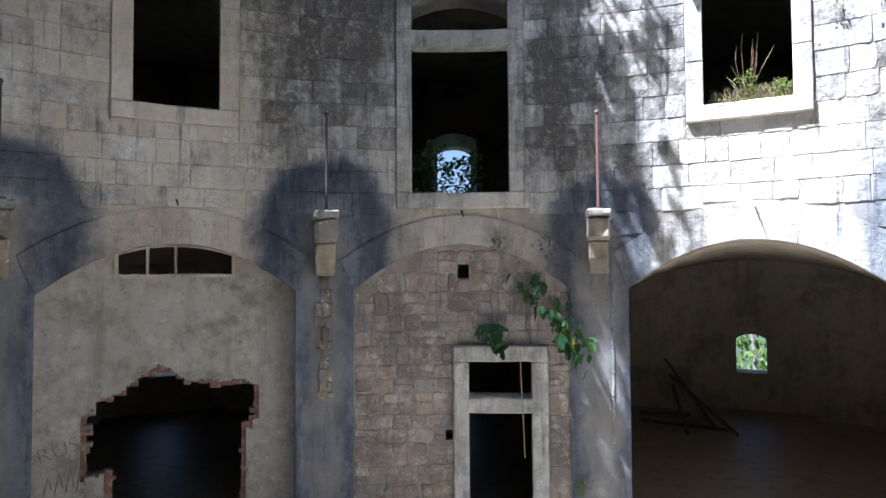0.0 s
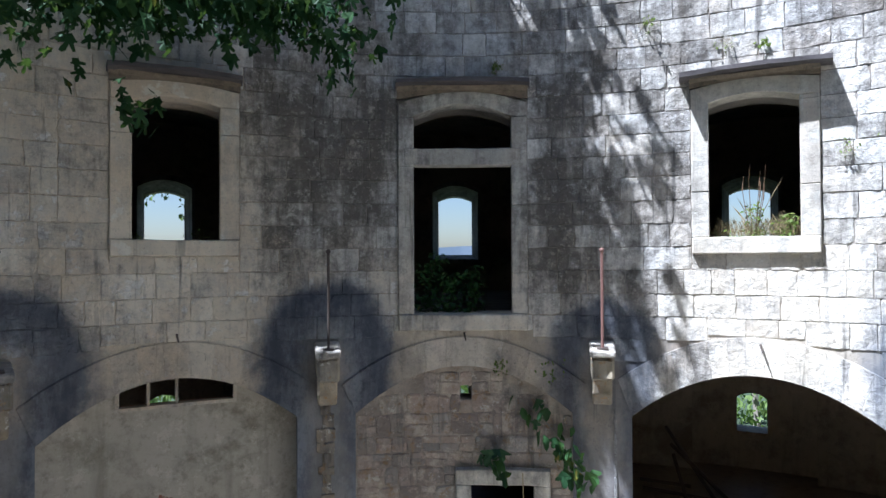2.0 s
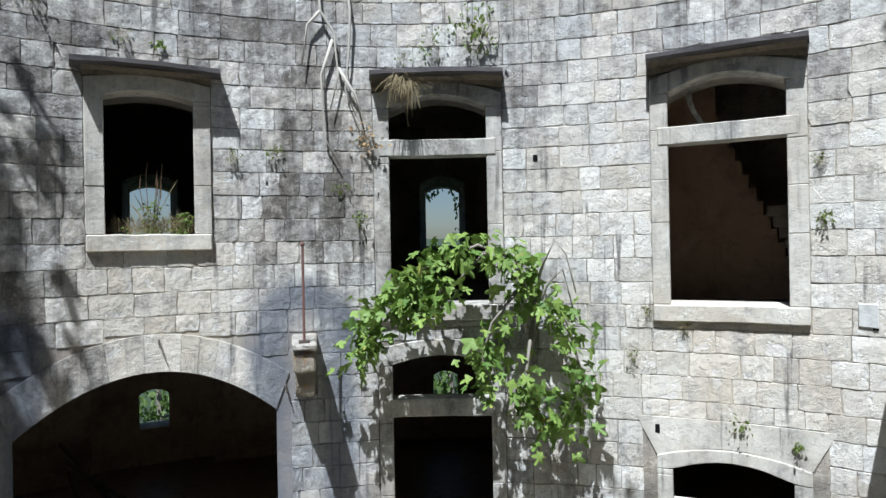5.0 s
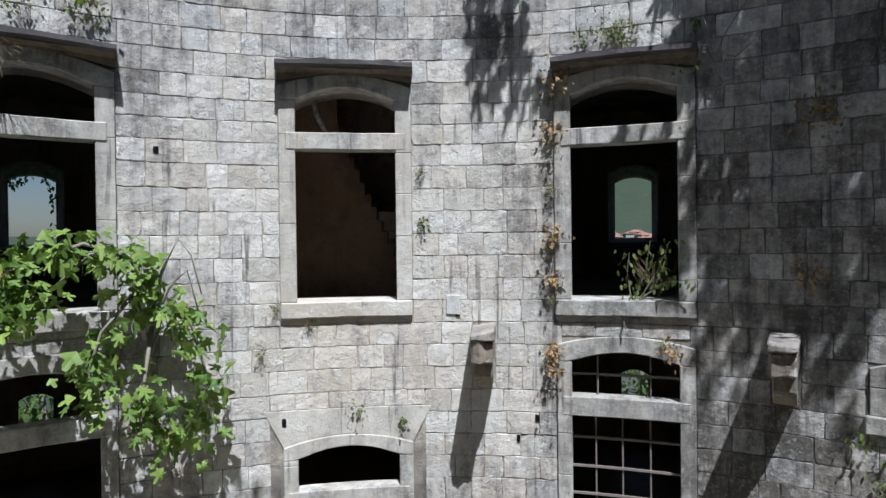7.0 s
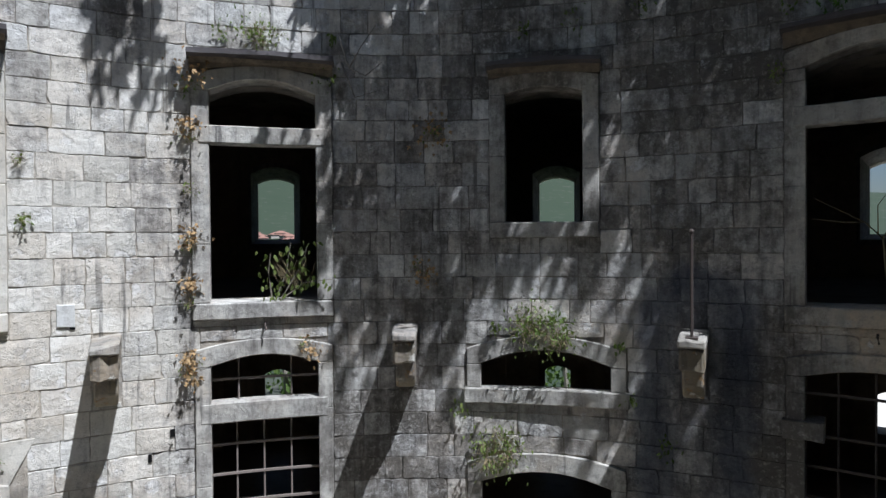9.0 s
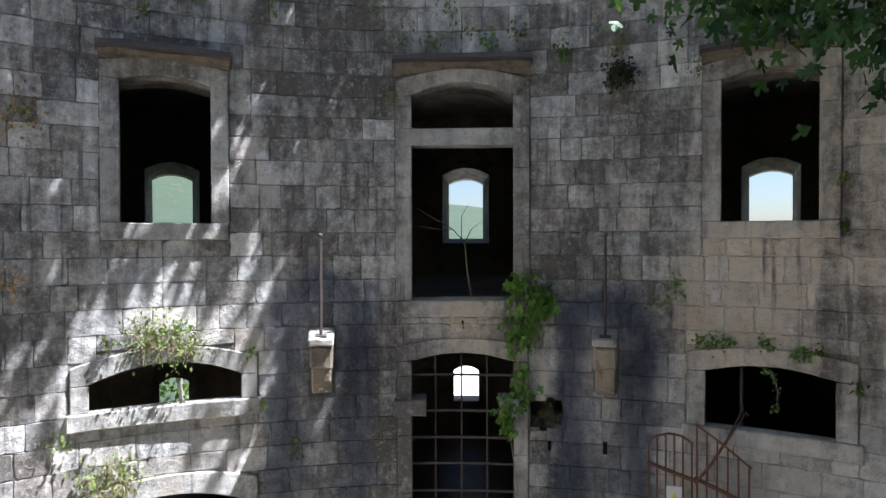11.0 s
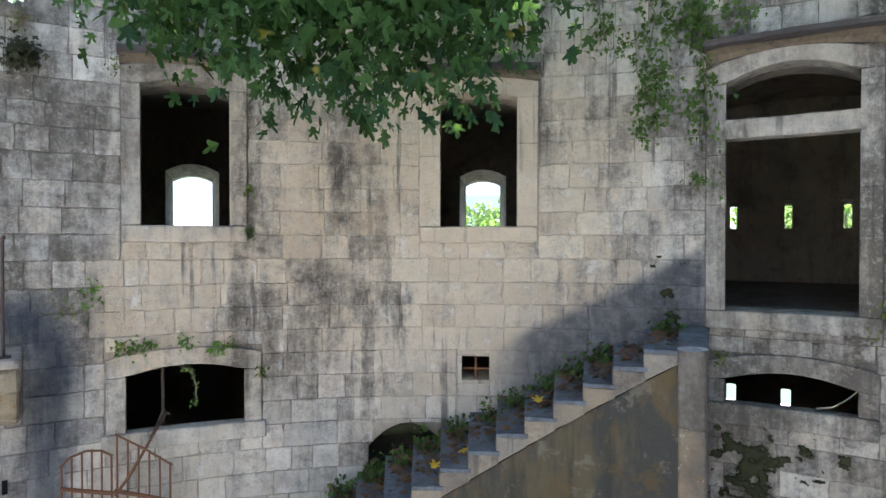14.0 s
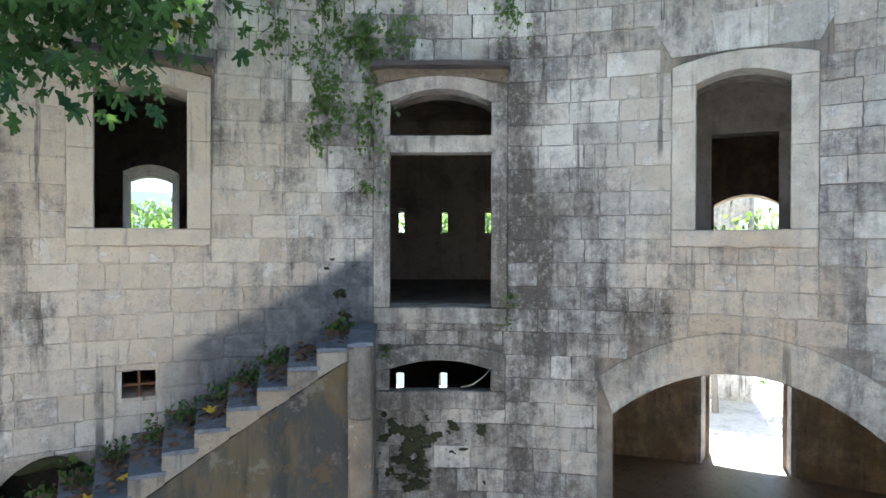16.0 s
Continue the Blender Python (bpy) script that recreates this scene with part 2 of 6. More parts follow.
    base = m.mix(m.ramp(crust, streak - 0.12, streak + 0.12, 0.0, 0.62 * stain), base, wash)
    tar = m.mix(m.noise(2.6, 5, 0.7), (0.055, 0.052, 0.05), (0.13, 0.112, 0.09))
    base = m.mix(m.ramp(crust, streak + 0.0, streak + 0.27, 0.0, stain), base, tar)
    base = m.mix(m.ramp(m.noise(14, 5, 0.75, own), 0.55, 0.66, 0.0, 0.4), base, clean)
    base = m.mix(m.ramp(m.noise(5.5, 7, 0.78, own), 0.54, 0.66, 0.0, 0.5), base, clean)
    # dark pits and specks
    base = m.mix(m.ramp(m.noise(19, 4, 0.7), 0.59, 0.66, 0.0, 0.26), base, tuple(c * 0.22 for c in light))
    if smear:
        # lime mortar smeared over the joints and faces
        base = m.mix(m.ramp(m.noise(2.6, 7, 0.78), 0.5, 0.6, 0.0, smear), base, (0.6, 0.52, 0.43))
    if lichen:
        base = m.mix(m.ramp(m.noise(6, 7, 0.78), 0.55, 0.61, 0.0, lichen), base, (0.3, 0.17, 0.05))
        base = m.mix(m.ramp(m.noise(4, 6, 0.75), 0.58, 0.64, 0.0, lichen), base, (0.66, 0.64, 0.58))
    # thin black drips
    drip = m.ramp(m.noise(1.0, 5, 0.6, m.scaled((7.5, 7.5, 0.4))), 0.57, 0.67)
    drip = m.math("MULTIPLY", drip, m.ramp(m.noise(0.7, 4, 0.6), 0.44, 0.6))
    base = m.mix(m.math("MULTIPLY", drip, stain * 0.85), base, (0.095, 0.09, 0.085))
    if halo:
        # blue-black tar in an upturned U over each bracket, darkest along its rim
        wob = m.math("MULTIPLY", m.math("SUBTRACT", m.noise(1.7, 6, 0.68), 0.5), 0.6)
        sx = m.t.nodes.new("ShaderNodeSeparateXYZ")
        m.put(sx.inputs[0], m.pos)
        worn = m.math("ADD", m.math("MULTIPLY", m.noise(3.0, 6, 0.74, m.scaled((1.6, 1.6, 0.4))), 0.6), m.math("MULTIPLY", m.noise(9.0, 7, 0.8), 0.4))
        slate = m.mix(m.ramp(worn, 0.42, 0.6), (0.036, 0.05, 0.08), (0.15, 0.17, 0.21))
        for k, (zc, r1, strength) in HALOS.items():
            cx = m.t.nodes.new("ShaderNodeCombineXYZ")
            m.put(cx.inputs[0], sx.outputs[0])
            m.put(cx.inputs[1], sx.outputs[1])
            m.put(cx.inputs[2], m.math("MAXIMUM", sx.outputs[2], zc))
            n = m.t.nodes.new("ShaderNodeVectorMath")
            n.operation = "DISTANCE"
            m.put(n.inputs[0], cx.outputs[0])
            n.inputs[1].default_value = at(BRACKETS[k], R, zc)
            d = m.math("ADD", n.outputs["Value"], wob)
            wash_in = m.math("MULTIPLY", m.ramp(d, 0.1, 0.45, 0.5, 1.0), m.ramp(d, r1 - 0.05, r1 + 0.3, strength, 0.0))
            base = m.mix(m.math("MULTIPLY", wash_in, 0.93), base, (0.14, 0.16, 0.2) if k == "C" else slate)
            rim = m.math("MULTIPLY", m.ramp(d, r1 - 0.45, r1 - 0.12), m.ramp(d, r1 - 0.05, r1 + 0.16, strength, 0.0))
            base = m.mix(m.math("MULTIPLY", rim, 0.25 if k == "C" else 0.6), base, (0.032, 0.04, 0.062))
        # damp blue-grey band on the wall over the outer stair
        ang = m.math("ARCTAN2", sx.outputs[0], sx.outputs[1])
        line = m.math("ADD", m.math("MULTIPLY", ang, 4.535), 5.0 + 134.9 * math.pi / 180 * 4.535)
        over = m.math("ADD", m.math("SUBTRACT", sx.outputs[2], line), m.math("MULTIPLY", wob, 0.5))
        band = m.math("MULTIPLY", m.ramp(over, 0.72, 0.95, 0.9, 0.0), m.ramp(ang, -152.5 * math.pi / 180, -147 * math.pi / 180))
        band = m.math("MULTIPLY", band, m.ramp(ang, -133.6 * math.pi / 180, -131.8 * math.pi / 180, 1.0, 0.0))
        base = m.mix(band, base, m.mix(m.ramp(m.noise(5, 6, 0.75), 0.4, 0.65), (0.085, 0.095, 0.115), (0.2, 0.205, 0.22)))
    pits = m.math("ADD", m.math("MULTIPLY", m.noise(7, 6, 0.75, own), 0.6), m.math("MULTIPLY", m.math("MULTIPLY", m.noise(22, 6, 0.8), m.ramp(m.noise(2.2, 3, 0.6, own), 0.4, 0.62, 0.12, 1.0)), 0.4))
    pits = m.math("SUBTRACT", pits, m.math("MULTIPLY", scar, 0.12))
    m.bump(pits, rough_face, 0.06)
    return m.done(base)


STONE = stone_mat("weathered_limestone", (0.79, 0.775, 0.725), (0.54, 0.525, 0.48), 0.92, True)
RUBBLE = stone_mat("rubble_stone", (0.46, 0.345, 0.275), (0.2, 0.16, 0.14), 0.7, True, False, 0.54, 1.0, lichen=0.5, smear=0.5)
DRESSED = stone_mat("dressed_stone", (0.66, 0.645, 0.59), (0.46, 0.44, 0.395), 0.85, False, False, 0.545, 0.45, True)
PALE = stone_mat("pale_dressed_stone", (0.72, 0.685, 0.61), (0.6, 0.56, 0.48), 0.5, False, False, 0.57, 0.4, True)
MORTAR = stone_mat("mortar", (0.38, 0.34, 0.285), (0.075, 0.066, 0.055), 0.85, False)
LIME = stone_mat("lime_mortar", (0.52, 0.44, 0.36), (0.24, 0.195, 0.16), 0.7, False, False, 0.54, lichen=0.3)
DULL = stone_mat("dull_stone", (0.44, 0.4, 0.355), (0.34, 0.31, 0.275), 0.6, True)
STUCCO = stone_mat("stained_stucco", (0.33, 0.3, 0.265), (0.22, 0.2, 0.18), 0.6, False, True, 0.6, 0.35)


def plaster_mat(name, a, b, dirt, sc=1.0):
    m = Mat(name, 0.9)
    c = m.mix(m.noise(0.9 * sc, 5, 0.65), a, b)
    c = m.mix(m.ramp(m.noise(2.2 * sc, 7, 0.78), 0.44, 0.74, 0.0, 0.75), c, dirt)
    c = m.mix(m.ramp(m.noise(7 * sc, 6, 0.75), 0.52, 0.64, 0.0, 0.35), c, dirt)
    c = m.mix(m.ramp(m.noise(1.0, 5, 0.6, m.scaled((3, 3, 0.3))), 0.52, 0.72, 0.0, 0.5), c, dirt)
    c = m.mix(m.ramp(m.noise(0.55 * sc, 6, 0.7), 0.5, 0.66, 0.0, 0.6), c, dirt)
    c = m.mix(m.ramp(m.noise(3.1 * sc, 7, 0.8), 0.56, 0.6, 0.0, 0.4), c, tuple(min(0.8, v * 1.15) for v in a))
    c = m.mix(m.ramp(m.noise(30, 4), 0.55, 0.8, 0.0, 0.3), c, tuple(v * 0.5 for v in a))
    m.bump(m.math("ADD", m.noise(14, 6, 0.7), m.noise(2.0, 5, 0.7)), 0.3, 0.03)
    return m.done(c)


PLASTER = plaster_mat("old_plaster", (0.53, 0.485, 0.42), (0.34, 0.305, 0.25), (0.15, 0.135, 0.095), 0.9)
def stair_plaster():
    m = Mat("stair_wall_plaster", 0.9)
    c = m.mix(m.noise(1.1, 6, 0.7), (0.14, 0.115, 0.068), (0.085, 0.078, 0.055))
    c = m.mix(m.ramp(m.noise(0.8, 7, 0.72, m.scaled((1.5, 1.5, 0.5))), 0.44, 0.58, 0.0, 0.85), c, (0.045, 0.05, 0.055))
    c = m.mix(m.ramp(m.noise(1.0, 6, 0.7, m.scaled((3.4, 3.4, 0.3))), 0.47, 0.64, 0.0, 0.75), c, (0.04, 0.042, 0.04))
    c = m.mix(m.ramp(m.noise(2.4, 7, 0.78), 0.54, 0.62, 0.0, 0.55), c, (0.2, 0.19, 0.155))
    c = m.mix(m.ramp(m.noise(3.0, 6, 0.75), 0.54, 0.62, 0.0, 0.6), c, (0.12, 0.085, 0.035))
    m.bump(m.noise(12, 6, 0.75), 0.5, 0.03)
    return m.done(c)


STAIR_WALL = stair_plaster()
INSIDE = plaster_mat("room_plaster", (0.55, 0.49, 0.405), (0.41, 0.36, 0.285), (0.19, 0.165, 0.13), 0.6)
BROWN = plaster_mat("ochre_plaster", (0.52, 0.37, 0.25), (0.38, 0.26, 0.17), (0.2, 0.14, 0.1), 0.6)
DIRT = plaster_mat("earth_floor", (0.34, 0.31, 0.27), (0.25, 0.225, 0.19), (0.13, 0.115, 0.1), 1.5)
def paving():
    m = Mat("worn_paving", 0.42)
    m.b.inputs["Specular IOR Level"].default_value = 0.35
    c = m.mix(m.noise(1.3, 6, 0.7), (0.31, 0.25, 0.185), (0.21, 0.175, 0.135))
    c = m.mix(m.ramp(m.noise(4.0, 6, 0.75), 0.5, 0.66, 0.0, 0.7), c, (0.09, 0.075, 0.06))
    m.bump(m.noise(10, 6, 0.75), 0.3, 0.02)
    return m.done(c)


PAVING = paving()
TREAD = plaster_mat("slate_tread", (0.19, 0.225, 0.29), (0.12, 0.145, 0.19), (0.06, 0.066, 0.07), 2)
HOOD = plaster_mat("hood_slab", (0.115, 0.105, 0.11), (0.075, 0.068, 0.07), (0.07, 0.06, 0.06), 3)
COVE = plaster_mat("hood_cove", (0.25, 0.2, 0.145), (0.14, 0.115, 0.09), (0.06, 0.055, 0.045), 2.5)


def rust_mat(name, a, b, metal=0.3):
    m = Mat(name, 0.75, metal)
    c = m.mix(m.noise(14, 5), a, b)
    m.bump(m.noise(60, 4), 0.4, 0.005)
    return m.done(c)


RUST = rust_mat("rusty_iron", (0.27, 0.115, 0.045), (0.09, 0.05, 0.035), 0.1)
IRON = rust_mat("dark_iron", (0.055, 0.05, 0.05), (0.12, 0.09, 0.075))
OLDIRON = rust_mat("red_lead_iron", (0.24, 0.12, 0.1), (0.13, 0.075, 0.065), 0.1)


def leaf_mat(name, a, b, yellow, thin=0.35):
    m = Mat(name, 0.55)
    m.b.inputs["Specular IOR Level"].default_value = 0.06 if thin <= 0.1 else 0.2 if thin < 0.2 else 0.3
    c = m.mix(m.random(), a, b)
    c = m.mix(m.ramp(m.island(), 0.0, 1.0, 0.0, 0.8), c, b)
    c = m.mix(m.ramp(m.noise(3.0, 2), 0.66, 0.74, 0.0, 0.75), c, yellow)
    m.b.inputs["Transmission Weight"].default_value = 0.0
    tr = m.t.nodes.new("ShaderNodeBsdfTranslucent")
    m.put(tr.inputs[0], m.mix(0.5, c, (0.25, 0.4, 0.05)))
    mx = m.t.nodes.new("ShaderNodeMixShader")
    mx.inputs[0].default_value = thin
    m.t.links.new(m.b.outputs[0], mx.inputs[1])
    m.t.links.new(tr.outputs[0], mx.inputs[2])
    m.t.links.new(mx.outputs[0], m.t.nodes["Material Output"].inputs["Surface"])
    return m.done(c)


LEAF = leaf_mat("fig_leaf", (0.06, 0.14, 0.03), (0.26, 0.36, 0.085), (0.45, 0.34, 0.07), 0.22)
# fig leaf again with shade put into its colour, in two depths
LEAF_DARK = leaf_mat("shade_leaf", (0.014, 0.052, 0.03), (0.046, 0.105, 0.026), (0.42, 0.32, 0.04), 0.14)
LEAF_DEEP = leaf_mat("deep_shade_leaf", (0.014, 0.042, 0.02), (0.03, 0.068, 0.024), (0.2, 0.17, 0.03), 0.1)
LEAF_SMALL = leaf_mat("wall_plant_leaf", (0.08, 0.13, 0.03), (0.16, 0.2, 0.06), (0.3, 0.25, 0.08))
LEAF_FAR = leaf_mat("woodland_leaf", (0.07, 0.12, 0.03), (0.12, 0.18, 0.05), (0.2, 0.2, 0.07))
LEAF_VINE = leaf_mat("vine_leaf", (0.075, 0.18, 0.03), (0.15, 0.29, 0.05), (0.28, 0.28, 0.06))
STRAW = rust_mat("dry_grass", (0.34, 0.27, 0.15), (0.2, 0.16, 0.09), 0.0)
BARK = rust_mat("pale_bark", (0.3, 0.27, 0.23), (0.18, 0.16, 0.13), 0.0)
LITTER = rust_mat("leaf_litter", (0.19, 0.105, 0.05), (0.085, 0.058, 0.04), 0.0)
ROOT = rust_mat("bleached_wood", (0.56, 0.53, 0.47), (0.38, 0.35, 0.3), 0.0)
MOSS = rust_mat("moss", (0.01, 0.015, 0.005), (0.05, 0.055, 0.014), 0.0)
# earth colour that also stands in for the shade deep in the recess
EARTH_SHADE = plaster_mat("earth_shade", (0.06, 0.055, 0.042), (0.035, 0.034, 0.03), (0.02, 0.022, 0.016), 3)
PASSAGE = stone_mat("passage_rubble", (0.66, 0.48, 0.28), (0.34, 0.24, 0.13), 0.8, False, False, 0.53, 1.0)
m = Mat("old_brick", 0.9)
c = m.mix(m.ramp(m.random(), 0.2, 0.8), (0.25, 0.11, 0.075), (0.2, 0.165, 0.135))
c = m.mix(m.ramp(m.noise(9, 6, 0.75), 0.48, 0.62, 0.0, 0.75), c, (0.34, 0.3, 0.25))
c = m.mix(m.ramp(m.noise(5, 6, 0.75), 0.5, 0.66, 0.0, 0.7), c, (0.07, 0.055, 0.045))
m.bump(m.noise(40, 5, 0.7), 0.5, 0.01)
BRICK = m.done(c)


def plain(name, c, rough=0.7, gloss=0.5):
    m = Mat(name, rough)
    m.b.inputs["Specular IOR Level"].default_value = gloss
    return m.done(c)


# ---- builders ----
def mesh_ob(name, verts, faces, mat, parent=None, label="", smooth=False):
    me = bpy.data.meshes.new(name)
    me.from_pydata([tuple(v) for v in verts], [], faces)
    me.materials.append(mat)
    if smooth:
        me.polygons.foreach_set("use_smooth", [True] * len(me.polygons))
    me.update()
    ob = new(name, me)
    ob.parent = parent
    if label:
        ob["label"] = label
    return ob


def part(name, bm, mat, parent, label="", smooth=False):
    me = bpy.data.meshes.new(name)
    bmesh.ops.recalc_face_normals(bm, faces=bm.faces)
    bm.to_mesh(me)
    bm.free()
    me.materials.append(mat)
    if smooth:
        me.polygons.foreach_set("use_smooth", [True] * len(me.polygons))
    ob = new(name, me)
    ob.parent = parent
    if label:
        ob["label"] = label
    return ob


def empty(name, label, category, group="", kind=""):
    return tagged(new(name), label, category, group, kind)


def top_of(o, th):
    u = (th - (o[0] + o[1]) / 2) / ((o[1] - o[0]) / 2)
    return o[4] - (o[4] - o[3]) * min(1.0, u * u)


def ring_wall(name, r0, r1, z0, z1, a, b, openings, mat, step=1.0, parent=None):
    """A thick curved wall from bearing a to b. openings: (left, right, bottom, springing, crown)."""
    cuts = {a, b}
    n = max(1, round((b - a) / step))
    cuts |= {a + (b - a) * i / n for i in range(n + 1)}
    for o in openings:
        cuts = {c for c in cuts if not (o[0] - 0.08 < c < o[0] + 0.08 or o[1] - 0.08 < c < o[1] + 0.08)}
    for o in openings:
        cuts |= {o[0], o[1]} | {o[0] + (o[1] - o[0]) * i / 10 for i in range(1, 10)}
    cuts |= {a, b}
    cuts = sorted(cuts)
    verts, faces, index = [], [], {}

    def v(th, r, z):
        key = (round(th, 3), r, round(z, 4))
        if key not in index:
            index[key] = len(verts)
            verts.append(at(th, r, z))
        return index[key]

    def spans(t0, t1):
        mid = (t0 + t1) / 2
        lev = [(z0, z0)]
        for o in sorted((o for o in openings if o[0] < mid < o[1]), key=lambda o: o[2]):
            lev += [(o[2], o[2]), (top_of(o, t0), top_of(o, t1))]
        lev.append((z1, z1))
        return [(lev[i], lev[i + 1]) for i in range(0, len(lev), 2) if lev[i + 1][0] - lev[i][0] > 1e-4 or lev[i + 1][1] - lev[i][1] > 1e-4]

    for t0, t1 in zip(cuts, cuts[1:]):
        for (l0, l1), (h0, h1) in spans(t0, t1):
            faces.append((v(t0, r0, l0), v(t1, r0, l1), v(t1, r0, h1), v(t0, r0, h0)))
            faces.append((v(t1, r1, l1), v(t0, r1, l0), v(t0, r1, h0), v(t1, r1, h1)))
            faces.append((v(t0, r0, h0), v(t1, r0, h1), v(t1, r1, h1), v(t0, r1, h0)))
            faces.append((v(t1, r0, l1), v(t0, r0, l0), v(t0, r1, l0), v(t1, r1, l1)))
    for th in sorted({round(e, 5) for o in openings for e in o[:2]}):
        left = [(o[2], top_of(o, th)) for o in openings if o[0] < th - 1e-4 and th < o[1] + 1e-4]
        right = [(o[2], top_of(o, th)) for o in openings if o[0] < th + 1e-4 and th < o[1] - 1e-4]
        lev = sorted({z for s in left + right for z in s})
        for l, h in zip(lev, lev[1:]):
            m = (l + h) / 2
            if any(p < m < q for p, q in left) != any(p < m < q for p, q in right):
                faces.append((v(th, r0, l), v(th, r0, h), v(th, r1, h), v(th, r1, l)))
    for th in (a, b):
        q = [v(th, r0, z0), v(th, r1, z0), v(th, r1, z1), v(th, r0, z1)]
        faces.append(tuple(q))
    return mesh_ob(name, verts, faces, mat, parent)


def arc_box(bm, a, b, r0, r1, z0, z1, n=6, top=None, low=None, rough=0.0):
    """A curved bar of stone; top and low may be functions of u from -1 to 1 that give its upper and lower edge."""
    rings = []
    for i in range(n + 1):
        u = -1 + 2 * i / n
        th = a + (b - a) * i / n
        lo = low(u) if low else z0
        hi = top(u) if top else z1
        j = [random.uniform(-rough, rough) for _ in range(4)]
        rings.append([bm.verts.new(at(th, r0 + j[0], lo + j[1])), bm.verts.new(at(th, r1, lo)), bm.verts.new(at(th, r1, hi)), bm.verts.new(at(th, r0 + j[2], hi + j[3]))])
    for p, q in zip(rings, rings[1:]):
        for k in range(4):
            bm.faces.new((p[k], p[(k + 1) % 4], q[(k + 1) % 4], q[k]))
    bm.faces.new(rings[0])
    bm.faces.new(rings[-1][::-1])
    return bm


def bevelled(bm, w=0.015):
    bmesh.ops.recalc_face_normals(bm, faces=bm.faces)
    es = [e for e in bm.edges if len(e.link_faces) == 2 and e.calc_face_angle(0) > 0.6]
    bmesh.ops.bevel(bm, geom=es, offset=w, segments=1, affect="EDGES")
    return bm


def bar(bm, p, q, r=0.012, sides=6):
    """A round rod from p to q."""
    p, q = Vector(p), Vector(q)
    d = (q - p).normalized()
    u = d.orthogonal().normalized()
    w = d.cross(u)
    rings = [[bm.verts.new(c + (u * math.cos(k * 6.2832 / sides) + w * math.sin(k * 6.2832 / sides)) * r) for k in range(sides)] for c in (p, q)]
    for k in range(sides):
        bm.faces.new((rings[0][k], rings[0][(k + 1) % sides], rings[1][(k + 1) % sides], rings[1][k]))
    bm.faces.new(rings[0][::-1])
    bm.faces.new(rings[1])
    return bm


def limb(bm, pts, r0, r1, sides=6):
    """A tapered branch along points."""
    pts = [Vector(p) for p in pts]
    rings = []
    for i, c in enumerate(pts):
        d = (pts[min(i + 1, len(pts) - 1)] - pts[max(i - 1, 0)]).normalized()
        u = d.orthogonal().normalized()
        w = d.cross(u)
        r = r0 + (r1 - r0) * i / (len(pts) - 1)
        rings.append([bm.verts.new(c + (u * math.cos(k * 6.2832 / sides) + w * math.sin(k * 6.2832 / sides)) * r) for k in range(sides)])
    for p, q in zip(rings, rings[1:]):
        for k in range(sides):
            bm.faces.new((p[k], p[(k + 1) % sides], q[(k + 1) % sides], q[k]))
    bm.faces.new(rings[0][::-1])
    bm.faces.new(rings[-1])
    return bm


# ---- openings of the courtyard wall: left, right, bottom, springing, crown ----
TALL, SHORT = "BDEFHK", "ACGIJL"
OPEN = {k: [] for k in BAY}
for k in TALL:
    OPEN[k].append((BAY[k] - 4.72, BAY[k] + 4.72, 5.19, 8.05, 8.26))
for k in SHORT:
    OPEN[k].append((BAY[k] - 3.57, BAY[k] + 3.57, 6.26, 8.06, 8.16) if k != "L" else (BAY[k] - 3.57, BAY[k] + 3.57, 6.26, 8.13, 8.28))
for k in "ABCL":
    OPEN[k].append((BAY[k] - 10.2, BAY[k] + 10.2, 0.0, 3.8, 4.45))
OPEN["D"].append((BAY["D"] - 4.77, BAY["D"] + 4.77, 0.0, 4.33, 4.48))
OPEN["E"].append((BAY["E"] - 4.8, BAY["E"] + 4.8, 0.0, 2.97, 3.14))
OPEN["F"].append((BAY["F"] - 4.77, BAY["F"] + 4.77, 0.0, 4.33, 4.48))
OPEN["G"] += [(BAY["G"] - 5.95, BAY["G"] + 5.95, 3.5, 4.28, 4.49), (BAY["G"] - 5.95, BAY["G"] + 5.95, 0.0, 2.6, 2.78)]
OPEN["H"].append((BAY["H"] - 4.75, BAY["H"] + 4.75, 0.0, 4.35, 4.48))
OPEN["H"] += [(162.3, 163.1, 3.44, 3.8, 3.81), (163.1, 163.7, 3.36, 3.84, 3.85), (163.7, 164.4, 3.4, 3.86, 3.87), (164.4, 165.1, 3.5, 3.82, 3.83), (165.1, 165.5, 3.6, 3.76, 3.77)]
OPEN["I"].append((BAY["I"] - 4.75, BAY["I"] + 4.75, 3.25, 4.36, 4.48))
OPEN["J"] += [(206.0, 208.55, 4.12, 4.455, 4.46), (197.4, 204.6, 2.3, 3.2, 3.52)]
OPEN["K"].append((BAY["K"] - 4.72, BAY["K"] + 4.72, 3.6, 4.33, 4.47))
WALL_TOP = 11.6
H2 = PITCH / 2
WALL = {}
for k in BAY:
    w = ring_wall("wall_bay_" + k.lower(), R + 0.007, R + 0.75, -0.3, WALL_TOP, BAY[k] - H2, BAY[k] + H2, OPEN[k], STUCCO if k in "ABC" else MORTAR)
    WALL[k] = tagged(w, "curved courtyard wall of weathered limestone blocks with dark stains", "wall", "courtyard walls", "structure")

